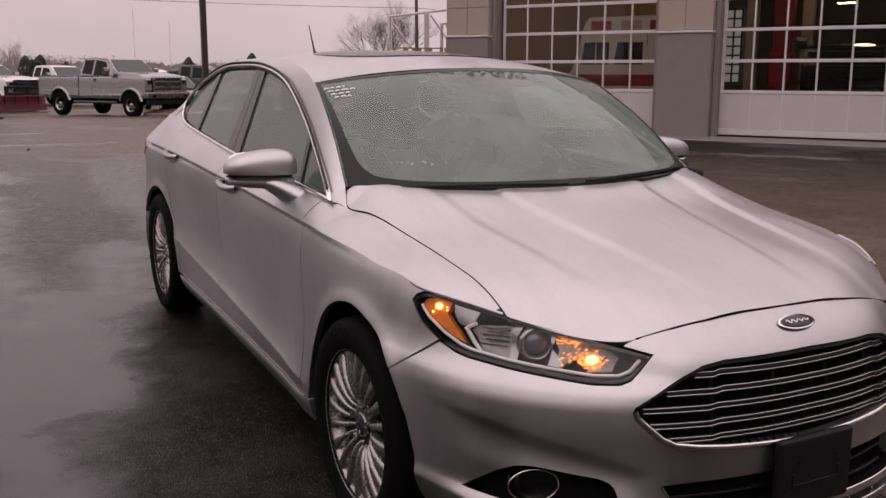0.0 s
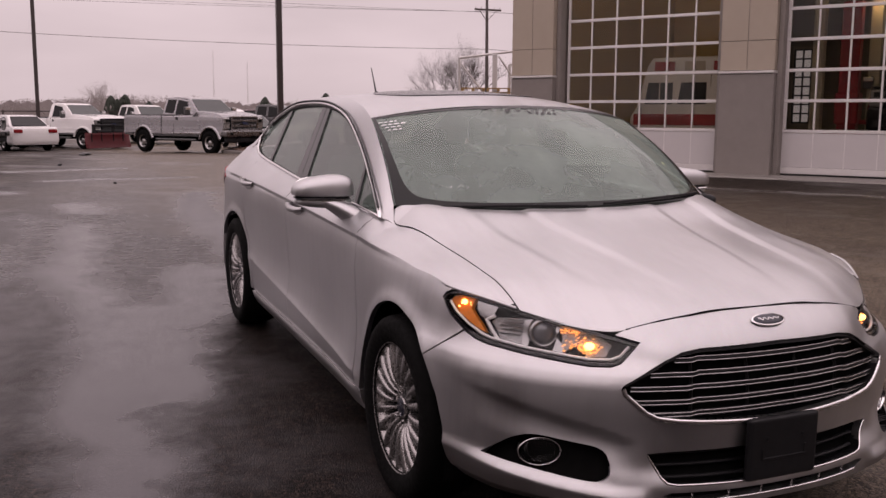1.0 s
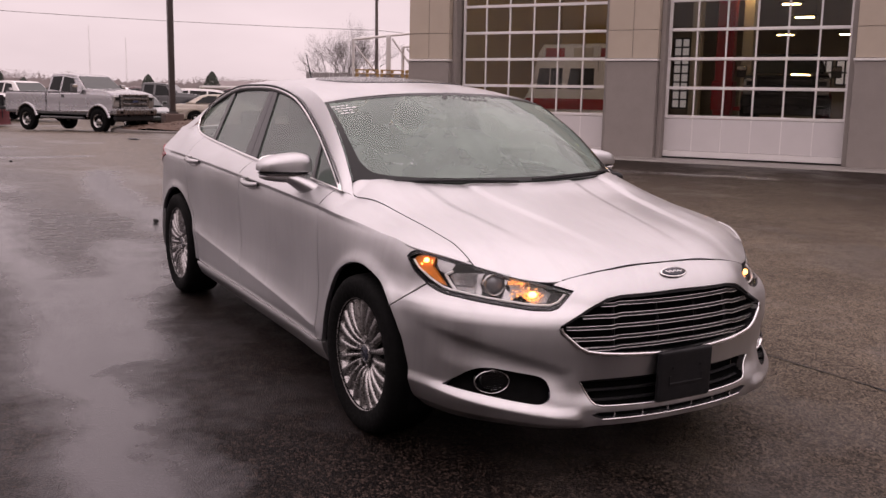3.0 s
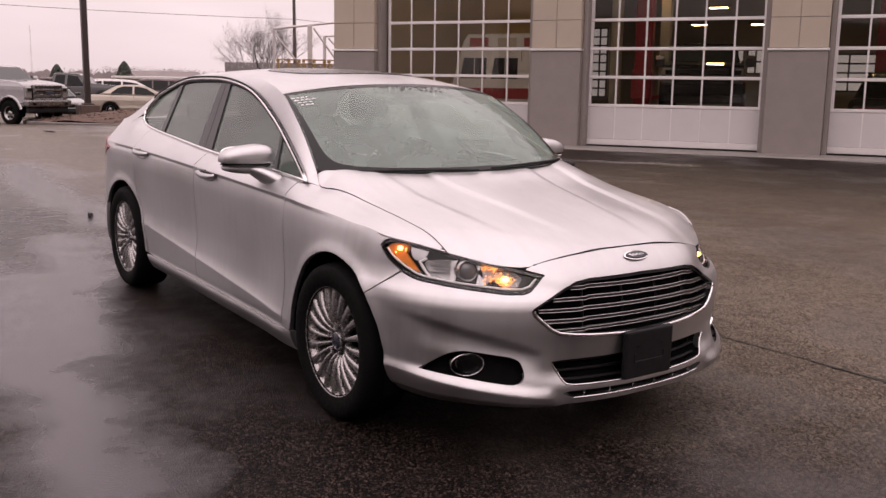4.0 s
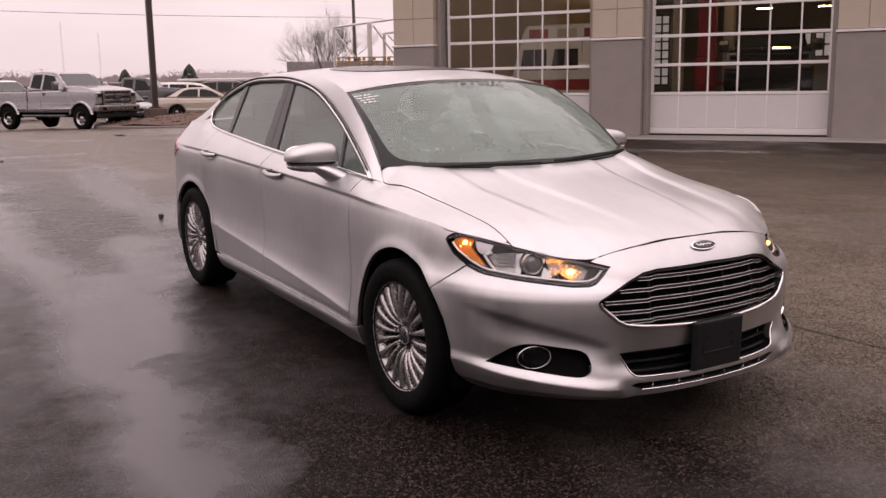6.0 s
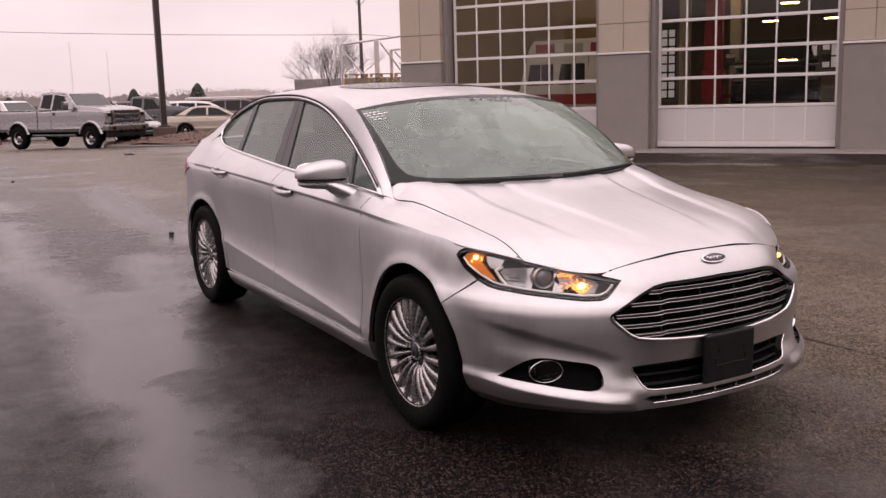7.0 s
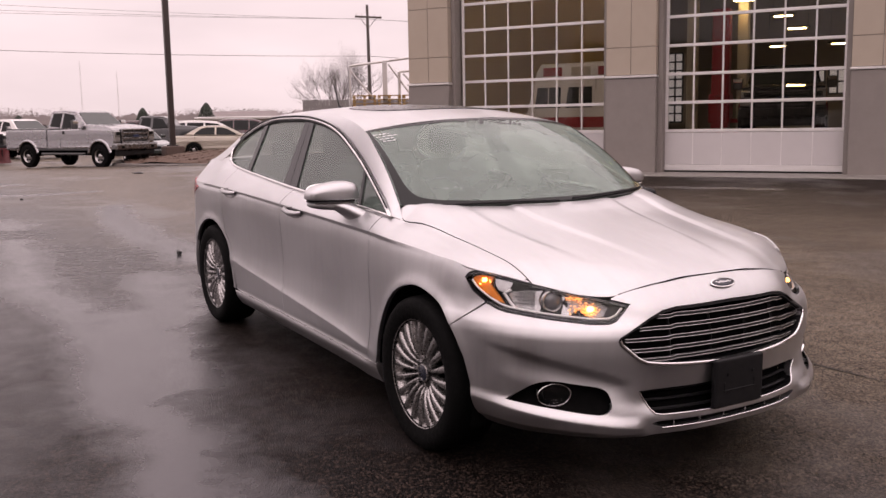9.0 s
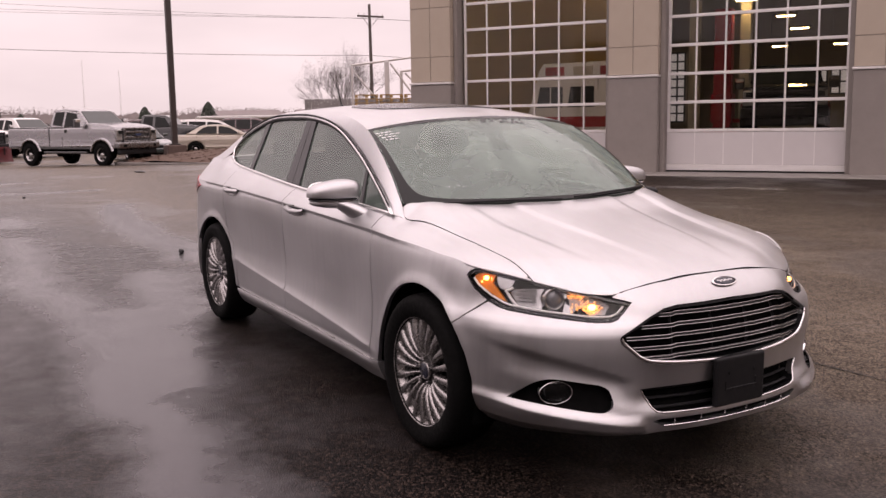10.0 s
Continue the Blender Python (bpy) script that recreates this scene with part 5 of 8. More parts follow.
Z_KNOTS = (0.16, 0.20, 0.25, 0.30, 0.38, 0.46, 0.54, 0.60, 0.64, 0.68, 0.72, 0.76, 0.80, 0.84, 0.90, 0.96)
INSETS = {
    0.00: (0.05, 0.015, 0.004, 0.00, 0.03, 0.02, 0.01, 0.015, 0.022, 0.034, 0.052, 0.085, 0.145, 0.20, 0.27, 0.33),
    0.36: (0.05, 0.012, 0.000, -0.004, 0.026, 0.02, 0.01, 0.015, 0.022, 0.034, 0.052, 0.085, 0.140, 0.20, 0.27, 0.33),
    0.56: (0.04, 0.000, -0.030, -0.024, -0.003, 0.005, 0.003, 0.007, 0.021, 0.058, 0.078, 0.10, 0.135, 0.19, 0.26, 0.32),
    0.90: (0.04, 0.002, -0.026, -0.019, 0.003, 0.004, 0.001, 0.004, 0.018, 0.056, 0.080, 0.092, 0.110, 0.135, 0.20, 0.27),
    1.22: (0.05, 0.02, -0.004, -0.003, 0.002, 0.001, -0.003, -0.002, 0.005, 0.025, 0.036, 0.042, 0.05, 0.065, 0.10, 0.16),
    1.45: (0.04, 0.02, 0.00, -0.005, -0.008, -0.01, -0.01, -0.008, -0.004, 0.00, 0.006, 0.012, 0.018, 0.026, 0.06, 0.10),
    1.85: (0.05, 0.03, 0.008, 0.00, 0.002, 0.006, 0.008, 0.006, 0.004, 0.003, 0.002, 0.002, 0.003, 0.005, 0.012, 0.05),
    2.30: (0.07, 0.045, 0.02, 0.012, 0.018, 0.022, 0.022, 0.019, 0.016, 0.013, 0.010, 0.007, 0.004, 0.002, 0.002, 0.03),
    4.00: (0.07, 0.045, 0.02, 0.012, 0.016, 0.020, 0.020, 0.017, 0.014, 0.011, 0.008, 0.005, 0.002, 0.000, 0.00, 0.02),
    4.65: (0.05, 0.03, 0.01, 0.00, -0.004, -0.006, -0.006, -0.005, -0.004, -0.002, 0.00, 0.002, 0.002, 0.002, 0.00, 0.02),
    5.40: (0.12, 0.06, 0.02, 0.00, 0.00, 0.01, 0.015, 0.02, 0.022, 0.025, 0.028, 0.03, 0.033, 0.036, 0.04, 0.07),
    6.90: (0.14, 0.08, 0.03, 0.00, 0.00, 0.01, 0.02, 0.03, 0.034, 0.038, 0.04, 0.045, 0.05, 0.055, 0.06, 0.09),
}
INSET_U = np.array(list(INSETS))
INSET_D = np.array(list(INSETS.values()))


def shoulder_z(y):
    return smooth_table((-0.6, -0.4, 0.0, 0.5, 1.4, 2.5, 3.04, 3.9), (0.82, 0.838, 0.866, 0.895, 0.918, 0.938, 0.942, 0.93), y)


def inset(u, z):
    rows = np.array([smooth_table(Z_KNOTS, row, z) for row in INSET_D])
    k = np.clip(np.searchsorted(INSET_U, u, side="right") - 1, 0, len(INSET_U) - 2)
    t = np.clip((u - INSET_U[k]) / (INSET_U[k + 1] - INSET_U[k]), 0, 1)
    t = t * t * (3 - 2 * t)
    n = np.arange(len(u))
    return rows[k, n] * (1 - t) + rows[k + 1, n] * t


def soft_step(x):
    x = np.clip(x, 0, 1)
    return x * x * (3 - 2 * x)


def crease_z(y):
    """Height of the crease low on the doors."""
    return 0.335 + 0.069 * (y - 0.44)


# the two folds of the bumper's foot, by the way along the outline
FOLD_U = (0.40, 0.455, 0.56, 0.724, 0.90, 1.00, 1.15)


def upper_fold(a):
    return smooth_table(FOLD_U, (0.270, 0.274, 0.286, 0.306, 0.327, 0.338, 0.350), a)


def lower_fold(a):
    return smooth_table(FOLD_U, (0.247, 0.250, 0.256, 0.266, 0.272, 0.277, 0.280), a)


def flank(u, z):
    """The skin below the shoulder: nose, flanks and tail. u is signed; below nought lies the passenger's side."""
    u, z = np.atleast_1d(np.asarray(u, float)), np.atleast_1d(np.asarray(z, float))
    a = np.clip(np.abs(u), 0, U_MAX)
    x, y = np.interp(a, PLAN_U, PLAN_P[:, 0]), np.interp(a, PLAN_U, PLAN_P[:, 1])
    nx, ny = np.interp(a, PLAN_U, PLAN_N[:, 0]), np.interp(a, PLAN_U, PLAN_N[:, 1])
    d = inset(a, z)
    # the crease low on the doors, and the flank tucked in under it
    crease = crease_z(y)
    on = soft_step((y - 0.36) / 0.20) * soft_step((2.62 - y) / 0.2)
    d = d + on * (0.17 * np.clip(crease - np.maximum(z, 0.2835), 0, 0.2) - 0.019 * np.exp(-np.clip(z - crease, 0, 1) / 0.065) - 0.005 * (z < 0.2835))
    # a sharp undercut below the shoulder line
    under = shoulder_z(y) - z
    d = d + (0.0045 + 0.004 * soft_step((y - 0.1) / 0.6)) * soft_step(under / 0.020) * np.exp(-np.clip(under - 0.016, 0, 1) / 0.045) * soft_step((y + 0.20) / 0.60)
    # flared lips round the wheels
    for wy, r in ((-0.01, 0.385), (2.85, 0.375)):
        far = np.hypot(y - wy, z - 0.335) - r
        d = d - 0.008 * np.exp(-((np.clip(far, 0, 1) / 0.032) ** 2)) * (z > 0.2)
    # the scoop in the bumper over the fog lamp: sharp above, easing out below
    g = 0.450 + 0.118 * np.clip((a - 0.52) / 0.50, 0, 1.1) ** 0.8
    on = soft_step((a - 0.46) / 0.09) * soft_step((1.15 - a) / 0.30)
    below = g - z
    d = d + on * 0.012 * soft_step((below + 0.012) / 0.036) * soft_step((0.120 - below) / 0.092)
    # the foot: a shelf under the fog lamp, an upright face, and the chin tucked in below
    on = soft_step((a - 0.41) / 0.06) * soft_step((1.20 - a) / 0.06)
    f1, f2 = upper_fold(a), lower_fold(a)
    d = d + on * (-0.013 * (1 - 0.5 * soft_step((a - 0.85) / 0.2)) * soft_step((f1 + 0.042 - z) / 0.042) + 0.40 * np.clip(f1 - z, 0, 0.08) + 0.9 * np.clip(f2 - z, 0, 0.05))
    return np.stack([np.sign(u + 1e-12) * (x - nx * d), y - ny * d, z], 1)


# the bonnet
def bonnet_edge(y):
    """Half the bonnet's width."""
    return smooth_table((-0.82, -0.70, -0.56, -0.40, -0.2, 0.0, 0.2, 0.315, 0.345, 0.405, 0.5), (0.55, 0.64, 0.697, 0.702, 0.709, 0.726, 0.753, 0.772, 0.771, 0.757, 0.72), y)


def bonnet(x, y):
    x, y = np.atleast_1d(np.asarray(x, float)), np.atleast_1d(np.asarray(y, float))
    a = np.abs(x)
    z = smooth_table((-0.92, -0.80, -0.7, -0.56, -0.4, -0.2, 0.0, 0.2, 0.4), (0.745, 0.803, 0.836, 0.872, 0.903, 0.937, 0.972, 1.014, 1.034), y)
    late = soft_step((y + 0.1) / 0.5)
    z = z - (0.056 + 0.012 * late) * (a / 0.76) ** (2.6 + 5.0 * late)
    z = z + 0.016 * soft_step((y - 0.15) / 0.2) * np.exp(-(((a - 0.68) / 0.075) ** 2))
    z = z + 0.022 * soft_step((y - 0.335) / 0.07) * soft_step((a - 0.66) / 0.07)
    corner = np.clip((a - 1.27 * y - 1.15) / 0.28, 0, 2)
    z = z - 0.050 * corner**2
    inner = 0.250 + 0.13 * np.clip(y, -0.7, 0.3)
    outer = 0.49 + 0.09 * np.clip(y, -0.7, 0.3)
    fade = soft_step((y + 0.85) / 0.75)
    z = z - fade * 0.0085 * soft_step((a - inner) / 0.05)
    z = z + fade * 0.009 * soft_step((a - outer + 0.02) / 0.06) * soft_step((0.78 - a) / 0.15)
    return np.stack([x, y, z], 1)


# the glasshouse
def roof(x, y):
    x, y = np.atleast_1d(np.asarray(x, float)), np.atleast_1d(np.asarray(y, float))
    z = smooth_table((0.6, 0.8, 1.0, 1.2, 1.6, 2.0, 2.4, 2.8, 3.2, 3.5), (1.338, 1.397, 1.427, 1.446, 1.463, 1.462, 1.445, 1.408, 1.333, 1.24), y)
    return np.stack([x, y, z - 0.030 * (x / 0.45) ** 2], 1)


def windscreen(s, t):
    """s from -1 to 1 across, t from 0 at the base to 1 at the roof."""
    s, t = np.atleast_1d(np.asarray(s, float)), np.atleast_1d(np.asarray(t, float))
    base = np.stack([0.745 * s, 0.155 + 0.27 * np.abs(s) ** 2.6, 1.012 - 0.004 * s**2], 1)
    top = np.stack([0.660 * s, 0.80 + 0.15 * s**2, 1.395 - 0.060 * s**2], 1)
    p = base + (top - base) * t[:, None]
    return p + np.outer(np.sin(np.pi * t) * (1 - 0.4 * s**2), (0, -0.030, 0.034))


def inside(poly, pts):
    """Which of the points lie inside a polygon."""
    poly, pts = np.asarray(poly, float), np.asarray(pts, float)
    hit = np.zeros(len(pts), bool)
    for (x0, y0), (x1, y1) in zip(poly, np.roll(poly, -1, axis=0)):
        if y0 != y1:
            hit ^= ((y0 > pts[:, 1]) != (y1 > pts[:, 1])) & (pts[:, 0] < (x1 - x0) * (pts[:, 1] - y0) / (y1 - y0) + x0)
    return hit


def edge_far(poly, pts):
    best = np.full(len(pts), 1e9)
    poly = np.asarray(poly, float)
    for a, b in zip(poly, np.roll(poly, -1, axis=0)):
        d = b - a
        t = np.clip(((pts - a) @ d) / max(1e-12, d @ d), 0, 1)
        best = np.minimum(best, np.hypot(*(pts - a - t[:, None] * d).T))
    return best


def finer(loop, step):
    """A closed outline with points no further apart than step."""
    out = []
    loop = [np.array(p, float) for p in loop]
    for a, b in zip(loop, loop[1:] + loop[:1]):
        n = max(1, int(math.ceil(np.linalg.norm(b - a) / step)))
        out += [a + (b - a) * i / n for i in range(n)]
    return out


def rounded(loop, times=2, keep=()):
    """Corners cut (Chaikin); those numbered in keep stay sharp."""
    pts = [(np.array(p, float), k in keep) for k, p in enumerate(loop)]
    for _ in range(times):
        out = []
        n = len(pts)
        for i in range(n):
            (p, sharp), (q, nxt) = pts[i], pts[(i + 1) % n]
            if sharp:
                out.append((p, True))
            else:
                out.append((p * 0.75 + q * 0.25, False))
            if not nxt:
                out.append((p * 0.25 + q * 0.75, False))
        pts = out
    return [p for p, _ in pts]


def skin(loops, surface, step=0.03, depth=0.014, flip=False, lift=0.0, extra=()):
    """Vertices, normals and faces of a panel cut from a surface: the first loop is its outline, the rest are holes.
    Edges are turned in by depth."""
    from mathutils.geometry import delaunay_2d_cdt

    loops = [finer(loop, step) for loop in loops]
    flat, edges = [], []
    for loop in loops:
        n = len(flat)
        flat += loop
        edges += [(n + i, n + (i + 1) % len(loop)) for i in range(len(loop))]
    lo, hi = np.min(loops[0], axis=0), np.max(loops[0], axis=0)
    gx, gy = np.meshgrid(np.arange(lo[0], hi[0], step), np.arange(lo[1], hi[1], step))
    gx[1::2] += step / 2
    grid = np.stack([gx.ravel(), gy.ravel()], 1)
    if len(extra):
        rows = np.array(extra, float)
        far = np.concatenate([np.min(np.hypot(rows[None, :, 0] - part_[:, None, 0], rows[None, :, 1] - part_[:, None, 1]), axis=1) for part_ in np.array_split(grid, 40)])
        grid = np.concatenate([grid[far > step * 0.45], rows])
    ok = inside(loops[0], grid) & (edge_far(loops[0], grid) > np.where(np.arange(len(grid)) < len(grid) - len(extra), step * 0.45, 0.002))
    for hole in loops[1:]:
        ok &= ~inside(hole, grid) & (edge_far(hole, grid) > step * 0.45)
    every = [Vector(p) for p in flat] + [Vector(p) for p in grid[ok]]
    verts, _, faces, over, _, _ = delaunay_2d_cdt(every, edges, [], 0, 1e-6)
    uv = np.array([tuple(v) for v in verts])
    tri = [f for f in faces if len(f) == 3]
    mid = np.array([(uv[f[0]] + uv[f[1]] + uv[f[2]]) / 3 for f in tri])
    good = inside(loops[0], mid)
    for hole in loops[1:]:
        good &= ~inside(hole, mid)
    tri = [f for f, g in zip(tri, good) if g]
    return finish_skin(uv, tri, surface, depth, flip, lift)


def finish_skin(uv, tri, surface, depth, flip, lift):
    h = 0.004
    p = surface(uv[:, 0], uv[:, 1])
    du = surface(uv[:, 0] + h, uv[:, 1]) - surface(uv[:, 0] - h, uv[:, 1])
    dv = surface(uv[:, 0], uv[:, 1] + h) - surface(uv[:, 0], uv[:, 1] - h)
    nrm = np.cross(du, dv)
    nrm /= np.maximum(1e-12, np.linalg.norm(nrm, axis=1))[:, None]
    if flip:
        nrm = -nrm
    p = p + nrm * lift
    count = {}
    faces = []
    for f in tri:
        a, b, c = (p[i] for i in f)
        g = tuple(f) if np.dot(np.cross(b - a, c - a), nrm[f[0]]) > 0 else tuple(f[::-1])
        faces.append(g)
        for i in range(3):
            e = (g[i], g[(i + 1) % 3])
            count[e] = count.get(e, 0) + 1
    rim = [e for e in count if (e[1], e[0]) not in count]
    points, normals = [tuple(v) for v in p], [tuple(v) for v in nrm]
    if depth:
        for a, b in rim:
            out = np.cross(p[b] - p[a], nrm[a])
            out = tuple(out / max(1e-9, np.linalg.norm(out)))
            k = len(points)
            points += [tuple(p[a]), tuple(p[b]), tuple(p[b] - depth * nrm[b]), tuple(p[a] - depth * nrm[a])]
            normals += [out] * 4
            faces.append((k + 1, k, k + 3, k + 2))
    return points, normals, faces


def skin_mesh(name, pieces, material, parent, label=""):
    """One mesh object out of several skins."""
    points, normals, faces = [], [], []
    for p, n, f in pieces:
        k = len(points)
        points += p
        normals += n
        faces += [tuple(i + k for i in g) for g in f]
    mesh = bpy.data.meshes.new(name)
    mesh.from_pydata(points, [], faces)
    mesh.materials.append(material)
    for poly in mesh.polygons:
        poly.use_smooth = True
    mesh.normals_split_custom_set_from_vertices(normals)
    ob = new(name, mesh)
    ob.parent = parent
    if label:
        ob["label"] = label
    return ob


def grid_skin(us, vs, surface, flip=False, depth=0.0):
    """A skin over a plain grid of parameters."""
    uu, vv = np.meshgrid(us, vs, indexing="ij")
    uv = np.stack([uu.ravel(), vv.ravel()], 1)
    nv = len(vs)
    tri = []
    for i in range(len(us) - 1):
        for j in range(nv - 1):
            a, b, c, d = i * nv + j, (i + 1) * nv + j, (i + 1) * nv + j + 1, i * nv + j + 1
            tri += [(a, b, c), (a, c, d)]
    return finish_skin(uv, tri, surface, depth, flip, 0.0)


def band(curve_a, curve_b, bulge):
    """A surface between two curves of one parameter, bowed outwards by bulge."""
    def surface(s, t):
        a, b = curve_a(s), curve_b(s)
        p = a + (b - a) * t[:, None]
        away = p - np.array([0.0, 0.0, 0.75])
        away[:, 1] = 0
        away /= np.linalg.norm(away, axis=1)[:, None]
        return p + away * (bulge * 4 * t * (1 - t))[:, None]
    return surface


def mirror_loop(loop):
    return [(-u, v) for u, v in loop][::-1]

CAR = Matrix.Translation((0, 0, 0)) @ Matrix.Rotation(radians(1.2), 4, "X")
sedan = thing("sedan", CAR, "silver four-door sedan, wet with rain, parked on the asphalt", "car")
GAP = 0.0022


def arc(cy, cz, r, a0, a1, n=22):
    """Points of a wheel arch, as way along the flank and height; angles in degrees from the rear, over the top."""
    return [(float(side_u(cy + r * math.cos(radians(a)))), cz + r * math.sin(radians(a))) for a in np.linspace(a0, a1, n)]


def shoulder_rows(y0, y1):
    """Rows of places just below the shoulder line, where the skin bends sharply."""
    return [(float(side_u(y)), float(shoulder_z(y)) - d) for d in (0.004, 0.008, 0.012, 0.016, 0.022, 0.030, 0.042) for y in np.arange(y0, y1, 0.02)]


def crease_rows(y0, y1):
    """Rows of places along the low crease of the doors."""
    return [(float(side_u(y)), float(crease_z(y)) + d) for d in (-0.022, -0.012, -0.006, -0.002, 0.002, 0.006, 0.012, 0.022) for y in np.arange(y0, y1, 0.02)]


def shoulder_line(y0, y1, n=14):
    return [(float(side_u(y)), float(shoulder_z(y))) for y in np.linspace(y0, y1, n)]


DOOR_A, DOOR_B, DOOR_C = 0.47, 1.60, 2.42
SILL = 0.285


# outlines of the lamps and openings of the nose, as way along the outline and height
HEADLAMP = [(1.204, 0.792), (1.192, 0.810), (1.167, 0.821), (1.128, 0.826), (1.034, 0.814), (0.892, 0.794), (0.744, 0.773), (0.599, 0.748), (0.478, 0.724), (0.510, 0.690), (0.530, 0.673), (0.560, 0.664), (0.628, 0.663), (0.739, 0.671), (0.884, 0.680), (0.985, 0.687), (1.030, 0.695), (1.084, 0.713), (1.152, 0.750)]
GRILLE = [(0.0, 0.722), (0.28, 0.716), (0.345, 0.706), (0.40, 0.682), (0.525, 0.614), (0.532, 0.602), (0.525, 0.588), (0.46, 0.532), (0.42, 0.513), (0.36, 0.504), (0.28, 0.498), (0.0, 0.488)]
LOWER = [(0.0, 0.412), (0.30, 0.410), (0.447, 0.406), (0.40, 0.335), (0.385, 0.322), (0.36, 0.316), (0.0, 0.312)]
SLOT = [(0.0, 0.292), (0.37, 0.292), (0.40, 0.284), (0.355, 0.264), (0.33, 0.262), (0.0, 0.262)]
FOG = [(0.961, 0.360), (0.894, 0.402), (0.855, 0.428), (0.79, 0.448), (0.668, 0.434), (0.575, 0.422), (0.553, 0.374), (0.555, 0.344), (0.585, 0.326), (0.644, 0.330), (0.75, 0.342)]


def whole(half):
    """A loop over both sides of the middle from its half."""
    return half + [(-u, v) for u, v in half[::-1] if u > 0]


def dip(y):
    """How far the shoulder line sinks as it nears the headlamp."""
    return 0.0125 * soft_step((-0.18 - np.asarray(y, float)) / 0.18)


def build_body():
    lamp_low = [HEADLAMP[k] for k in range(17, 7, -1)]
    edge = [(0.0, 0.244), (0.40, 0.240), (0.46, 0.232), (0.9, 0.236), (1.05, 0.240)]
    front = [(float(side_u(y)) - GAP, z) for y, z in ((-0.440, 0.245), (-0.412, 0.30), (-0.394, 0.40), (-0.360, 0.50), (-0.323, 0.56), (-0.2845, 0.6055))]
    seam = [(u, v - 0.005) for u, v in lamp_low]
    lip = [(0.468, 0.729), (0.50, 0.7350), (0.548, 0.7445), (0.540, 0.749), (0.515, 0.7595), (0.470, 0.7695), (0.433, 0.7765), (0.36, 0.7860), (0.283, 0.7945), (0.15, 0.8015), (0.0, 0.803)]
    loop = edge + front + seam + lip
    outline = loop + [(-u, v) for u, v in loop[::-1] if u > 0]
    holes = [whole(GRILLE), whole(LOWER), whole(SLOT), rounded(FOG, 2, (0,)), rounded(mirror_loop(FOG), 2, (10,))]
    folds = [(s * u, float(f(np.array([u]))[0]) + d) for s in (-1, 1) for f in (upper_fold, lower_fold) for d in (-0.005, 0.0, 0.005) for u in np.arange(0.44, 1.10, 0.012)]
    pieces = [skin([outline] + holes, flank, 0.013, 0.03, extra=folds)]
    skin_mesh("bumper", pieces, SILVER, sedan)
    for s in (-1, 1):
        def side(loop):
            return loop if s > 0 else mirror_loop(loop)
        # front wing
        a = [(float(side_u(DOOR_A)) - GAP, SILL + 0.0)] + [(float(side_u(DOOR_A)) - GAP, z) for z in np.linspace(0.4, 0.88, 6)]
        top = [(float(side_u(y)), float((shoulder_z(np.array([y])) - dip(np.array([y])))[0])) for y in np.linspace(DOOR_A, -0.345, 28)]
        lampu = [(HEADLAMP[k][0] + 0.006, HEADLAMP[k][1] + (0.006 if k < 4 else 0.0)) for k in (3, 2, 1, 0, 18, 17)]
        arch_pts = arc(-0.01, 0.335, 0.385, 135, 0, 30) + [(float(side_u(0.39)), SILL)]
        wing = skin([side(a + top[:] + lampu + arch_pts)], flank, 0.018, 0.02, extra=side(shoulder_rows(-0.17, DOOR_A - 0.01)))
        fender = skin_mesh("front_wing", [wing, wing_top(s, -0.515, DOOR_A - GAP), wing_top(s, 0, 0, "web")], SILVER, sedan)
        part("rolled_edge", sweep(wing_top(s, 0, 0, "edge"), 0.0050, 8), SILVER, fender, smooth=True)
        # doors
        for name, y0, y1 in (("front_door", DOOR_A, DOOR_B), ("rear_door", DOOR_B, DOOR_C + 0.22)):
            u0, u1 = float(side_u(y0)) + GAP, float(side_u(y1)) - GAP
            low = [(u0, SILL), (u1, SILL)]
            if name == "rear_door":
                low = [(u0, SILL), (float(side_u(2.40)), SILL)] + [(u - 0.004, z) for u, z in arc(2.85, 0.335, 0.405, 186.5, 128, 12)]
                u1 = float(side_u(2.60))
                low += [(u1 + 0.02, 0.75)]
            loop = low + shoulder_line(y1 - GAP, y0 + GAP, 16)
            door_skin = skin([side(loop)], flank, 0.022, 0.02, extra=side(shoulder_rows(y0 + 0.01, y1 - 0.01) + crease_rows(y0 + 0.01, min(y1, 2.36))))
            skin_mesh(name, [door_skin, wing_top(s, y0 + GAP, y1 - GAP)], SILVER, sedan)
        # rear wing and sill
        loop = [(u, z) for u, z in arc(2.85, 0.335, 0.402, 186, 128, 12)] + [(float(side_u(2.60)) + 0.024, 0.75)] + shoulder_line(DOOR_C + 0.22, 3.05, 8)
        loop += [(float(side_u(3.05)) + k, 0.94) for k in (0.2, 0.4, 0.6)] + [(float(side_u(3.05)) + 0.6, 0.62), (float(side_u(3.2)), 0.60)] + arc(2.85, 0.335, 0.375, 30, 186, 31)
        skin_mesh("rear_wing", [skin([side(loop)], flank, 0.024, 0.02, extra=side(shoulder_rows(DOOR_C + 0.24, 3.04))), wing_top(s, DOOR_C + 0.22, 3.55)], SILVER, sedan)
        loop = [(float(side_u(0.385)), 0.19), (float(side_u(2.46)), 0.19), (float(side_u(2.46)), SILL - 0.004), (float(side_u(0.385)), SILL - 0.004)]
        skin_mesh("sill", [skin([side(loop)], flank, 0.03, 0.03)], SILVER, sedan)
    u0 = float(side_u(3.24))
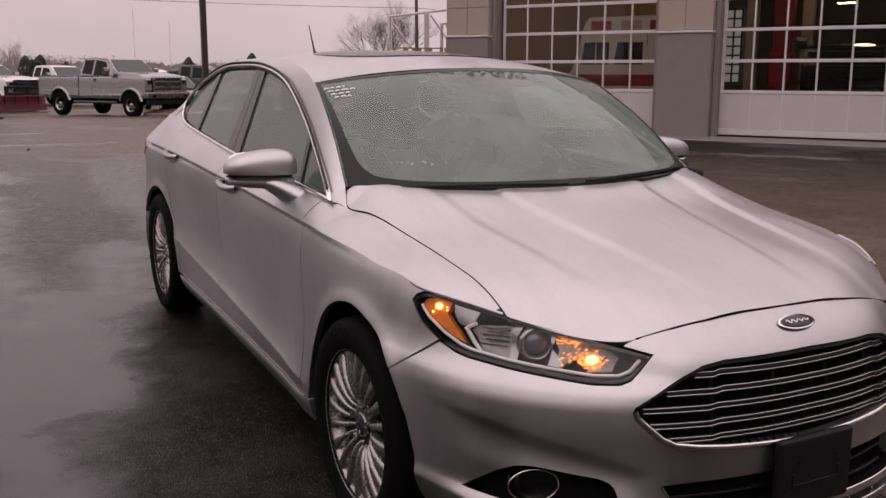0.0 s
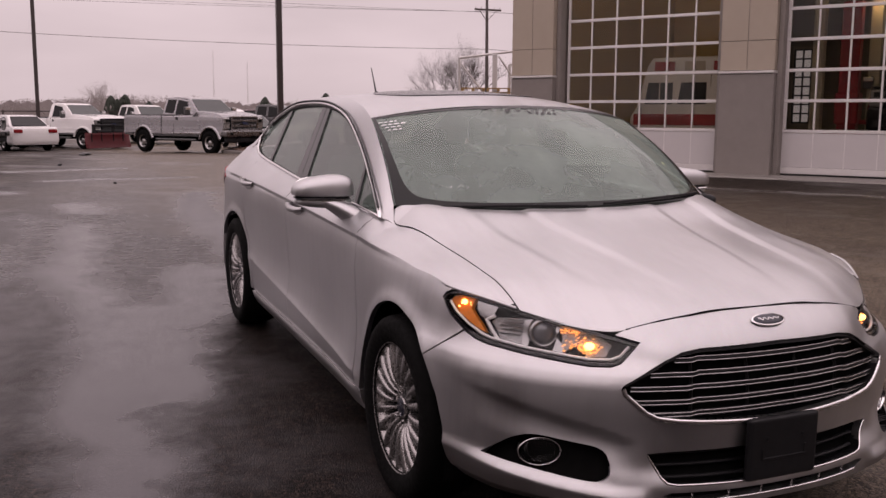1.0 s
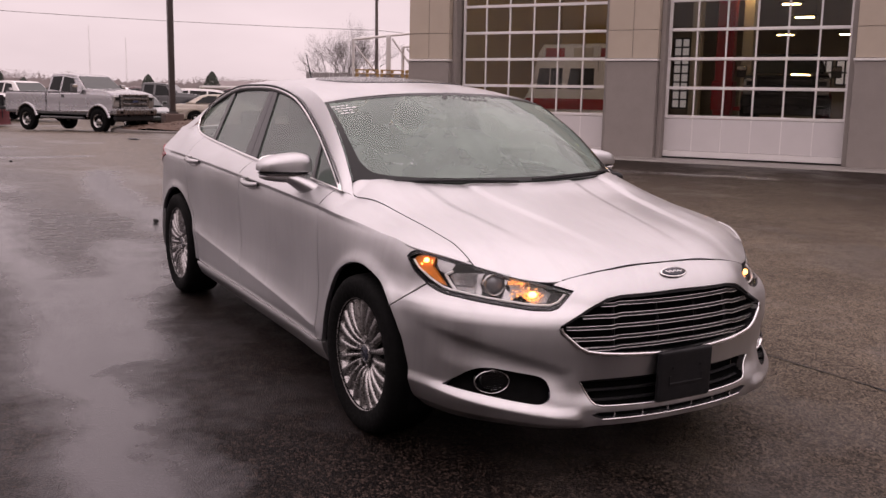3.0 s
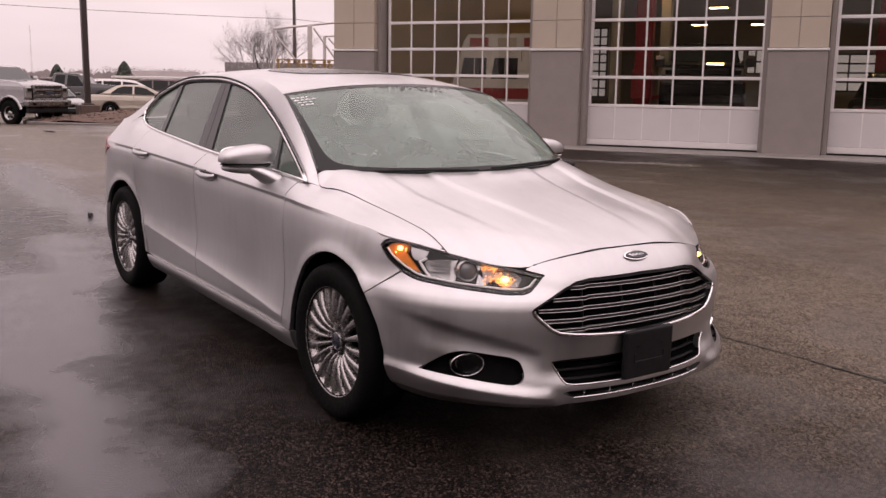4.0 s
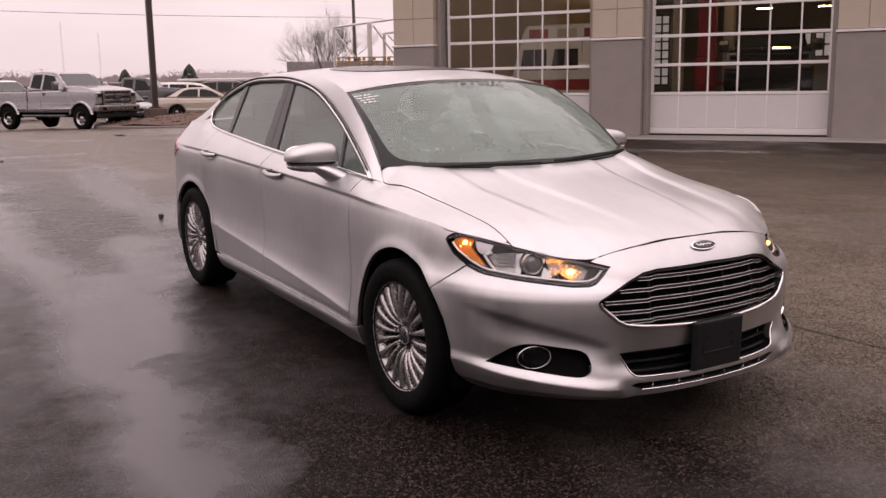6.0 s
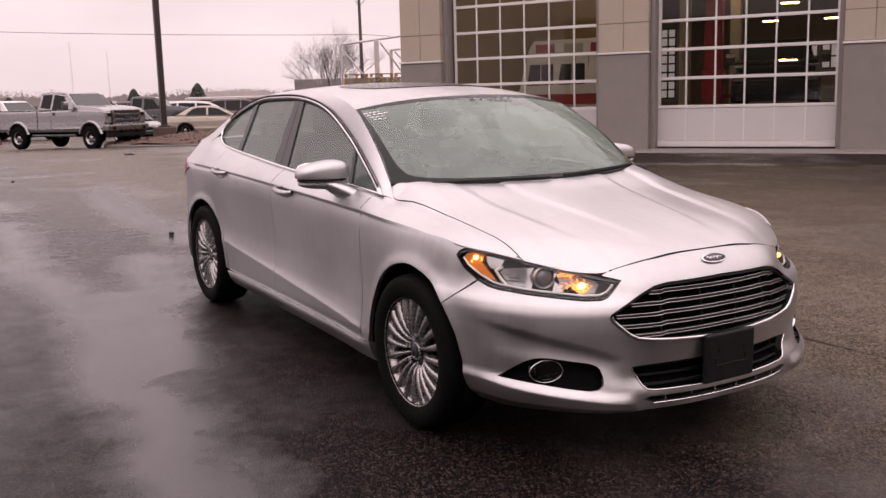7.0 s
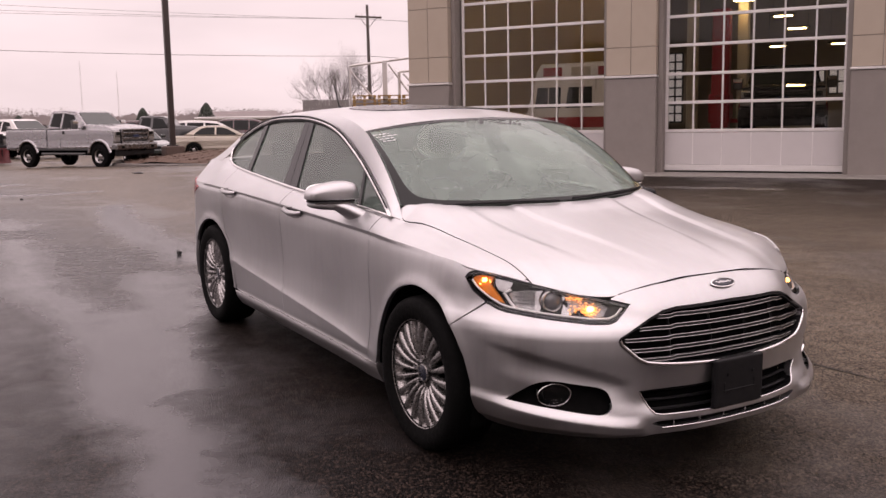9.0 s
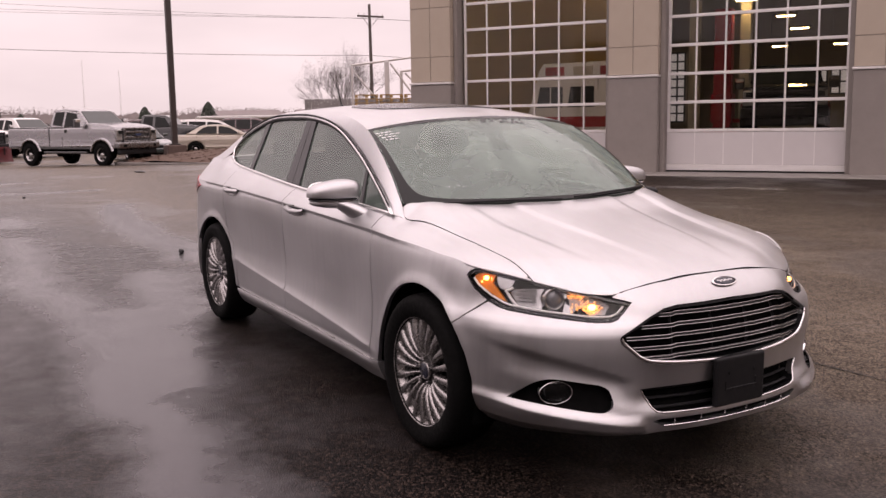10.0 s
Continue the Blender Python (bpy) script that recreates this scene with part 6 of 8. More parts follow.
    half = [(U_MAX, 0.22), (U_MAX, 0.94), (float(side_u(3.05)) + 0.604, 0.94), (float(side_u(3.05)) + 0.604, 0.616), (float(side_u(3.2)) + 0.01, 0.596), (u0, 0.24)]
    for s in (-1, 1):
        skin_mesh("rear_bumper", [skin([half if s > 0 else mirror_loop(half)], flank, 0.04, 0.02)], SILVER, sedan)


def belt(y):
    """The foot of the side windows, half width and height."""
    y = np.asarray(y, float)
    x = smooth_table((0.36, 0.45, 0.8, 1.5, 2.2, 2.66, 2.80, 2.89, 2.98, 3.1, 3.6), (0.792, 0.802, 0.797, 0.792, 0.778, 0.766, 0.757, 0.737, 0.738, 0.735, 0.66), y)
    z = smooth_table((0.36, 0.45, 0.8, 1.5, 2.2, 2.66, 2.80, 2.89, 2.98, 3.1, 3.6), (0.952, 0.963, 0.978, 0.994, 1.030, 1.060, 1.080, 1.122, 1.110, 1.087, 1.07), y)
    # alongside the bonnet it follows the bonnet's edge
    edge = bonnet(bonnet_edge(y) + 0.0012, y)
    t = soft_step((y - 0.30) / 0.10)
    x, z = edge[:, 0] * (1 - t) + x * t, (edge[:, 2] - 0.001) * (1 - t) + z * t
    return x, z


def wing_top(s, y0, y1, brow=""):
    """The strip between the shoulder line and the bonnet or the windows."""
    def low(y):
        yy = np.maximum(y, -0.36)
        p = flank(side_u(yy), shoulder_z(yy) - dip(yy))
        # over the headlamp it follows the lamp's upper edge
        front = y < -0.36
        for k, row in ((0, (0.704, 0.770, 0.818)), (1, (-0.535, -0.440, -0.36)), (2, (0.797, 0.817, 0.829))):
            p[:, k] = np.where(front, smooth_table((-0.53, -0.44, -0.36), row, y), p[:, k])
        blend = soft_step((-0.29 - y) / 0.07) * ~front
        edge0 = flank(side_u(np.array([-0.36])), shoulder_z(np.array([-0.36])) - dip(np.array([-0.36])))[0]
        p = p + blend[:, None] * (np.array([0.818, -0.36, 0.829]) - edge0)
        return p * np.array([s, 1, 1])

    def high(y):
        x, z = belt(y)
        return np.stack([s * (x + 0.0), y, z], 1)

    if brow == "edge":
        return [Vector(p) for p in low(np.linspace(-0.53, -0.28, 24))]
    if brow == "web":
        def web(y, t):
            yy = np.clip(y, -0.355, 1.0)
            a, b = low(y), flank(side_u(yy), shoulder_z(yy) - dip(yy) - 0.003) * np.array([s, 1, 1])
            return a + (b - a) * t[:, None]
        return grid_skin(np.linspace(-0.39, -0.22, 14), np.linspace(0, 1, 4), web, flip=s < 0)
    return grid_skin(np.linspace(y0, y1, max(6, int((y1 - y0) / 0.04))), np.linspace(0, 1, 9), band(low, high, 0.008), flip=s < 0)


build_body()


def build_bonnet():
    def surface(s, v):
        a = np.abs(s)
        lead = smooth_table((0, 0.23, 0.357, 0.42, 0.452, 0.482, 0.536, 0.618, 0.697), (-0.797, -0.793, -0.776, -0.764, -0.757, -0.747, -0.714, -0.642, -0.546), a * 0.697)
        back = 0.150 + 0.272 * a**2.6
        edge = bonnet_edge(-0.540 + v * (0.405 + 0.540)) - 0.0018
        return bonnet(s * edge, lead + v * (back - lead))

    skin_mesh("bonnet", [grid_skin(np.linspace(-1, 1, 121), np.linspace(0, 1, 84), surface, depth=0.02)], SILVER, sedan)
    s = np.linspace(-0.652, 0.652, 61)
    lead = [Vector(p) + Vector((0, -0.0005, 0.0)) for p in surface(s, np.zeros(61))]
    # the gap's shade is drawn as a near-black tube
    part("bonnet_gap", sweep(lead, 0.0030, 6), CAVITY, sedan, "near-black tube drawn for the gap before the bonnet", smooth=True)


build_bonnet()


def curve(points):
    """A smooth curve through a few places, by a parameter from 0 to 1."""
    pts = np.array(points, float)
    far = np.concatenate([[0], np.cumsum(np.linalg.norm(np.diff(pts, axis=0), axis=1))])
    far /= far[-1]

    def at(s):
        s = np.clip(np.atleast_1d(s), 0, 1)
        k = np.clip(np.searchsorted(far, s, side="right") - 1, 0, len(pts) - 2)
        t = ((s - far[k]) / (far[k + 1] - far[k]))[:, None]
        def tangent(i):
            a, b = np.maximum(i - 1, 0), np.minimum(i + 1, len(pts) - 1)
            return (pts[b] - pts[a]) / (far[b] - far[a])[:, None]
        h = (far[k + 1] - far[k])[:, None]
        return (2 * t**3 - 3 * t**2 + 1) * pts[k] + (t**3 - 2 * t**2 + t) * h * tangent(k) + (3 * t**2 - 2 * t**3) * pts[k + 1] + (t**3 - t**2) * h * tangent(k + 1)
    return at


# the upper edge of the side windows, and the line where roof and windscreen begin
WINDOW_TOP = [(0.805, 0.405, 0.964), (0.758, 0.641, 1.074), (0.70, 0.942, 1.202), (0.641, 1.342, 1.332), (0.619, 1.705, 1.383), (0.616, 2.061, 1.388), (0.628, 2.423, 1.363), (0.67, 2.747, 1.268), (0.712, 2.891, 1.165), (0.745, 3.08, 1.085), (0.69, 3.50, 1.065)]
ROOF_EDGE = [(0.748, 0.425, 1.006), (0.719, 0.585, 1.131), (0.690, 0.763, 1.243), (0.661, 0.952, 1.336), (0.60, 1.30, 1.396), (0.55, 1.705, 1.422), (0.54, 2.06, 1.420), (0.54, 2.42, 1.404), (0.55, 2.80, 1.345), (0.58, 3.10, 1.255), (0.62, 3.52, 1.085)]


def build_roof():
    top, edge = curve(WINDOW_TOP), curve(ROOF_EDGE)
    pieces = []
    for s in (-1, 1):
        m = np.array([s, 1, 1])
        pieces.append(grid_skin(np.linspace(0, 1, 90), np.linspace(0, 1, 9), band(lambda t: top(t) * m, lambda t: edge(t) * m, 0.006), flip=s < 0))

    # the foot of the pillar, running down to the wing and the bonnet's corner
    for s in (-1, 1):
        def foot(a, t, s=s):
            p = np.outer(1 - a, WINDOW_TOP[0]) + np.outer(a, ROOF_EDGE[0])
            away = p - np.array([0.0, 0.0, 0.75])
            away[:, 1] = 0
            p = p + away / np.linalg.norm(away, axis=1)[:, None] * (0.006 * 4 * a * (1 - a))[:, None]
            y = 0.385 - 0.072 * a
            x, z = belt(y)
            q = np.stack([x, y, z], 1)
            # along the bonnet the foot keeps to the bonnet's edge
            ya = 0.425 - 0.112 * t
            edge = bonnet(bonnet_edge(ya) + 0.003, ya)
            first = bonnet(bonnet_edge(np.array([0.425])) + 0.003, np.array([0.425]))[0]
            side_line = edge + (np.array(ROOF_EDGE[0]) - first) * (np.clip(1 - t, 0, 1) ** 1.5)[:, None]
            flat = p + (q - p) * t[:, None]
            at_one = np.array(ROOF_EDGE[0]) + (np.stack([belt(np.array([0.313]))[0][0] + 0 * t, 0.313 + 0 * t, belt(np.array([0.313]))[1][0] + 0 * t], 1) - np.array(ROOF_EDGE[0])) * t[:, None]
            return (flat + (side_line - at_one) * (a ** 2)[:, None]) * np.array([s, 1, 1])
        pieces.append(grid_skin(np.linspace(0, 1, 17), np.linspace(0, 1, 17), foot, flip=s > 0))

    def surface(a, y):
        k = curve([(y0, x0, z0) for x0, y0, z0 in ROOF_EDGE[3:]])
        q = np.linspace(0, 1, 200)
        t = k(q)
        x, z = np.interp(y, t[:, 0], t[:, 1]), np.interp(y, t[:, 0], t[:, 2])
        yy = np.where(y < 1.05, y - (1 - a**2) * 0.148 * (1.05 - y) / 0.10, y)
        r = roof(a * x, yy)
        edge_z = roof(x, y)[:, 2]
        r[:, 2] += (z - edge_z) * np.abs(a) ** 3
        return r

    pieces.append(grid_skin(np.linspace(-1, 1, 41), np.linspace(0.952, 2.75, 60), surface))
    skin_mesh("roof", pieces, SILVER, sedan)


build_roof()

# ---- lamps, grille and trim of the sedan ----
def flank_normal(u, z):
    h = 0.004
    du = flank(u + h, z) - flank(u - h, z)
    dv = flank(u, z + h) - flank(u, z - h)
    n = np.cross(du, dv)
    return n / np.linalg.norm(n, axis=1)[:, None]


def lifted(depth):
    """The flank, moved out (or, below nought, in)."""
    def surface(u, z):
        return flank(u, z) + flank_normal(u, z) * depth
    return surface


def on_flank(u, z, depth=0.0):
    return Vector(lifted(depth)(np.array([float(u)]), np.array([float(z)]))[0])


def shrink(loop, d):
    """A loop moved inwards by about d."""
    pts = np.array(loop, float)
    a, b = np.roll(pts, 1, axis=0), np.roll(pts, -1, axis=0)
    t = b - a
    n = np.stack([-t[:, 1], t[:, 0]], 1) / np.linalg.norm(t, axis=1)[:, None]
    area = np.sum(pts[:, 0] * b[:, 1] - b[:, 0] * pts[:, 1])
    return [tuple(p) for p in pts + n * d * (1 if area > 0 else -1)]


def wall_between(loop, d0, d1):
    """The sides of a recess: a loop at two depths."""
    loop = finer(loop, 0.03)
    u, z = np.array([p[0] for p in loop]), np.array([p[1] for p in loop])
    a, b = lifted(d0)(u, z), lifted(d1)(u, z)
    return sheet([a, b], False, True)


def strip(points, depth, radius, sides=6, squash=1.0, closed=False):
    return sweep([on_flank(u, z, depth) for u, z in points], radius, sides, closed, squash)


def between(points, n):
    """A line of places, n for each stretch."""
    out = []
    for a, b in zip(points, points[1:]):
        out += [(a[0] + (b[0] - a[0]) * i / n, a[1] + (b[1] - a[1]) * i / n) for i in range(n)]
    return out + [points[-1]]


AMBER = plain("amber_reflector", (0.80, 0.24, 0.03), 0.25, vary=0.25, scale=60, bump=0.3)
# glows by itself, in place of the bulb's light on the reflector
AMBER_GLINT = glowing("amber_glint", (1.0, 0.40, 0.10), 1.5)
AMBER_SPARK = glowing("amber_spark", (1.0, 0.46, 0.10), 9.0)
LAMP_CLEAR = glass_pane("lamp_lens", (0.93, 0.94, 0.94), ior=1.45, gain=0.8)
LAMP_SILVER = plain("lamp_reflector", (0.44, 0.43, 0.43), 0.22, 0.9, vary=0.12, scale=30)
LAMP_FACET = plain("lamp_facets", (0.46, 0.455, 0.455), 0.16, 0.95, vary=0.30, scale=22, bump=0.9)
LED_WHITE = plain("light_guide", (0.80, 0.78, 0.77), 0.25, vary=0.05)
BADGE_BLUE = plain("badge_navy", (0.018, 0.020, 0.032), 0.2, vary=0.2)


def build_headlamps():
    for s in (-1, 1):
        def side(loop):
            return [(s * u, v) for u, v in loop]
        outline = side(HEADLAMP)
        tub = skin_mesh("headlamp", [skin([outline], lifted(-0.050), 0.04, 0.0)], BLACK, sedan, "headlamp with amber turn signal glowing")
        part("housing", wall_between(outline, -0.003, -0.050), BLACK, tub)
        inner = side(shrink(HEADLAMP, 0.0075))
        skin_mesh("bezel", [skin([outline, inner], lifted(-0.002), 0.03, 0.006)], GLOSS_BLACK, tub, "glossy black bezel")
        guide = between([(0.505, 0.716), (0.531, 0.690), (0.56, 0.680), (0.63, 0.679), (0.74, 0.687), (0.885, 0.696), (0.985, 0.704), (1.02, 0.711), (1.075, 0.731), (1.140, 0.766), (1.172, 0.792)], 4)
        part("light_guide", strip(side(guide), -0.008, 0.0046), LED_WHITE, tub, "white light guide strip", smooth=True)
        amber = [(1.178, 0.796), (1.162, 0.811), (1.130, 0.817), (1.075, 0.812), (1.083, 0.780), (1.045, 0.745), (1.010, 0.716), (1.055, 0.727), (1.125, 0.760)]
        skin_mesh("side_reflector", [skin([side(amber)], lifted(-0.016), 0.02, 0.02)], AMBER, tub, "amber side reflector")
        bm = bmesh.new()
        bmesh.ops.create_icosphere(bm, subdivisions=2, radius=0.009, matrix=Matrix.Translation(on_flank(s * 1.112, 0.797, -0.012)))
        # glowing specks beside the bulb stand in for its glints
        for k in range(9):
            random.seed(k)
            bmesh.ops.create_icosphere(bm, subdivisions=1, radius=random.uniform(0.0015, 0.003), matrix=Matrix.Translation(on_flank(s * (1.108 + random.uniform(-0.028, 0.026)), 0.798 + random.uniform(-0.02, 0.01), -0.012)))
        part("side_marker_bulb", bm, AMBER_SPARK, tub, "lit amber marker bulb with glowing specks for its glints", smooth=True)
        white = [(1.070, 0.808), (0.985, 0.797), (0.997, 0.770), (1.018, 0.755), (1.045, 0.762), (1.062, 0.782)]
        skin_mesh("corner_reflector", [skin([side(white)], lifted(-0.022), 0.02, 0.01)], LAMP_SILVER, tub)
        for plate in ([(0.880, 0.772), (0.846, 0.777), (0.850, 0.698), (0.874, 0.698)], [(0.757, 0.697), (0.722, 0.694), (0.716, 0.708), (0.748, 0.730)], [(0.752, 0.768), (0.738, 0.766), (0.744, 0.742), (0.754, 0.745)]):
            skin_mesh("bright_plate", [skin([side(plate)], lifted(-0.030), 0.02, 0.01)], LAMP_SILVER, tub, "bright plate beside the projector")
        part("divider_strip", strip(side(between([(0.985, 0.768), (1.016, 0.752), (0.985, 0.722), (0.955, 0.702)], 4)), -0.014, 0.006), LED_WHITE, tub, smooth=True)
        cup = [(0.985, 0.765), (0.885, 0.777), (0.862, 0.700), (0.955, 0.704), (1.005, 0.748)]
        skin_mesh("reflector_bowl", [skin([side(cup)], lifted(-0.036), 0.03, 0.01)], LAMP_FACET, tub)
        bm = bmesh.new()
        for k in range(5):
            a, b = on_flank(s * (0.972 - 0.012 * (k % 2)), 0.722 + 0.010 * k, -0.034), on_flank(s * 0.885, 0.724 + 0.0105 * k, -0.028)
            tube(bm, a, b, 0.0022, sides=5)
        part("reflector_ribs", bm, LAMP_SILVER, tub)
        c = on_flank(s * 0.800, 0.738, -0.034)
        n = Vector(flank_normal(np.array([s * 0.800]), np.array([0.738]))[0])
        ahead = (n * 0.4 + Vector((s * 0.1, -1, 0))).normalized()
        m = Matrix.Translation(c) @ ahead.to_track_quat("Z", "Y").to_matrix().to_4x4()
        bm = bmesh.new()
        rings = [[m @ Vector((r * math.cos(a), r * math.sin(a), h)) for a in (2 * math.pi * k / 28 for k in range(28))] for r, h in ((0.047, -0.02), (0.046, 0.002), (0.041, 0.010), (0.035, 0.008), (0.033, -0.004))]
        add_sheet(bm, rings, False, True)
        part("projector_ring", bm, LAMP_SILVER, tub, "bright ring round the projector", smooth=True)
        bm = bmesh.new()
        bmesh.ops.create_uvsphere(bm, u_segments=24, v_segments=12, radius=0.0345, matrix=m @ Matrix.Diagonal((1, 1, 0.55, 1)))
        part("projector_lens", bm, PROJECTOR, tub, "round grey projector lens", smooth=True)
        skin_mesh("turn_reflector", [skin([side([(0.745, 0.768), (0.60, 0.748), (0.555, 0.722), (0.575, 0.692), (0.64, 0.689), (0.74, 0.695), (0.728, 0.73)])], lifted(-0.036), 0.03, 0.01)], LAMP_FACET, tub)
        bm = bmesh.new()
        c = on_flank(s * 0.632, 0.714, -0.020)
        bmesh.ops.create_icosphere(bm, subdivisions=2, radius=0.013, matrix=Matrix.Translation(c) @ Matrix.Diagonal((1.3, 1, 0.9, 1)))
        part("turn_bulb", bm, AMBER_SPARK, tub, "lit amber turn signal bulb", smooth=True)
        bm = bmesh.new()
        random.seed(11)
        # small glowing beads scattered as the bulb's reflections
        for k in range(190):
            u, z = 0.655 + random.gauss(0, 0.030), 0.712 + random.gauss(0, 0.011)
            if k % 4 == 0:
                u, z = 0.685 + random.gauss(0, 0.022), 0.754 + random.gauss(0, 0.006)
            u, z = min(max(u, 0.59), 0.735), min(max(z, 0.696), 0.760 - max(0, 0.68 - u) * 0.2)
            r = random.uniform(0.0010, 0.0030)
            bmesh.ops.create_icosphere(bm, subdivisions=1, radius=r, matrix=Matrix.Translation(on_flank(s * u, z, -0.0285)) @ Matrix.Diagonal((random.uniform(1.2, 2.4), 1.0, random.uniform(0.5, 1.1), 1)))
        part("turn_glints", bm, AMBER_GLINT, tub, "glowing amber beads standing in for the bulb's reflections", smooth=True)
        lens = skin_mesh("lamp_lens", [skin([side(HEADLAMP)], lifted(-0.001), 0.02, 0.0)], LAMP_CLEAR, tub, "clear lens wet with drops")
        lens.visible_shadow = False


PROJECTOR = plain("projector_glass", (0.10, 0.10, 0.11), 0.06, vary=0.1, coat=1.0)
build_headlamps()


def build_grille():
    half = GRILLE
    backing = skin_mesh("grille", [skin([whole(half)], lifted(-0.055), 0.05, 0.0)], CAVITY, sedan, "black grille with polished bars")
    part("surround", wall_between(whole(half), -0.002, -0.055), BLACK, backing)
    skin_mesh("top_frame", [skin([whole([(0.0, 0.7215), (0.28, 0.7155), (0.345, 0.7055), (0.40, 0.6815), (0.524, 0.6135), (0.514, 0.611), (0.396, 0.675), (0.341, 0.697), (0.28, 0.707), (0.0, 0.713)])], lifted(-0.010), 0.03, 0.012)], BLACK, backing, "black upper frame")
    low = between([(0.526, 0.604), (0.52, 0.588), (0.457, 0.534), (0.42, 0.516), (0.36, 0.507), (0.28, 0.501), (0.14, 0.495), (0.0, 0.4925)], 4)
    line = low + [(-u, z) for u, z in low[::-1][1:]]
    part("chrome_frame", strip(line, 0.001, 0.0065, 8, 1.3), CHROME, backing, "chrome lower frame", smooth=True)
    for k in range(5):
        zc = 0.690 - 0.040 * k
        reach = (0.362, 0.438, 0.500, 0.490, 0.445)[k]
        drop = (0.000, 0.002, 0.004, 0.005, 0.006)[k]
        for sgn in (1, -1):
            pts = [(u, zc + sgn * 0.0062 + drop * -min(1.0, (abs(u) / 0.45)) - (0.005 if abs(u) > 0.30 else 0.0)) for u in np.linspace(-reach, reach, 41)]
            part("bar", strip(pts, -0.016, 0.0025, 6), BAR_METAL, backing, smooth=True)
        pts = [(u, zc + drop * -min(1.0, (abs(u) / 0.45)) - (0.005 if abs(u) > 0.30 else 0.0)) for u in np.linspace(-reach, reach, 41)]
        part("bar_core", strip(pts, -0.024, 0.0075, 6), BLACK, backing, smooth=True)
    for x in (-0.30, 0.30, -0.1, 0.1):
        part("upright", strip([(x, 0.70), (x, 0.60), (x, 0.51)], -0.046, 0.006, 4), BLACK, backing)
    # badge: a plain oval in its colours
    c = on_flank(0.0, 0.772, 0.0)
    n = Vector(flank_normal(np.array([0.0]), np.array([0.772]))[0])
    m = Matrix.Translation(c + n * 0.002) @ n.to_track_quat("Z", "Y").to_matrix().to_4x4()
    badge = None
    for name, a, b, h, mat in (("badge", 0.064, 0.0255, 0.004, CHROME), ("badge_field", 0.058, 0.0205, 0.0062, BADGE_BLUE)):
        bm = bmesh.new()
        rings = [[m @ Vector((a * q * math.cos(t), b * q * math.sin(t), z)) for t in (2 * math.pi * k / 40 for k in range(40))] for q, z in ((1.0, 0.0), (1.0, h * 0.6), (0.96, h), (0.5, h * 1.1), (0.02, h * 1.12))]
        add_sheet(bm, rings, False, True)
        ob = part(name, bm, mat, sedan if badge is None else badge, "oval badge" if badge is None else "", smooth=True)
        badge = badge or ob
    wave = [m @ Vector((-0.040 + 0.08 * q, 0.0060 * math.sin(q * 26.0) * (1 - 0.5 * q), 0.0072)) for q in np.linspace(0, 1, 60)]
    bm = sweep(wave, 0.0015, 5)
    part("badge_marks", bm, CHROME, badge)
    # lower intake
    low_backing = skin_mesh("lower_intake", [skin([whole(LOWER)], lifted(-0.06), 0.05, 0.0)], CAVITY, sedan, "black lower air intake")
    part("surround", wall_between(whole(LOWER), -0.002, -0.06), BLACK, low_backing)
    for z, reach in ((0.395, 0.42), (0.368, 0.41), (0.341, 0.39)):
        part("slat", strip([(u, z) for u in np.linspace(-reach, reach, 25)], -0.03, 0.008, 6, 0.6), BLACK, low_backing, smooth=True)
    rim = between([(0.444, 0.402), (0.402, 0.336), (0.384, 0.320), (0.355, 0.3145), (0.18, 0.3125), (0.0, 0.311)], 5)
    part("intake_trim", strip(rim + [(-u, z) for u, z in rim[::-1][1:]], -0.001, 0.0042, 6), CHROME, low_backing, "thin chrome edge", smooth=True)
    slot = skin_mesh("chin_slot", [skin([whole(SLOT)], lifted(-0.03), 0.05, 0.0)], CAVITY, sedan, "narrow dark slot in the chin")
    part("surround", wall_between(whole(SLOT), -0.002, -0.03), SILVER, slot)
    for u in (-0.30, -0.18, -0.06, 0.06, 0.18, 0.30):
        part("post", strip([(u, 0.2625), (u, 0.278), (u, 0.2915)], -0.012, 0.004, 4), LAMP_SILVER, slot)
    part("slot_trim", strip([(u, 0.2635) for u in np.linspace(-0.355, 0.355, 25)], 0.0, 0.0042, 6), CHROME, slot, "thin bright edge", smooth=True)


build_grille()


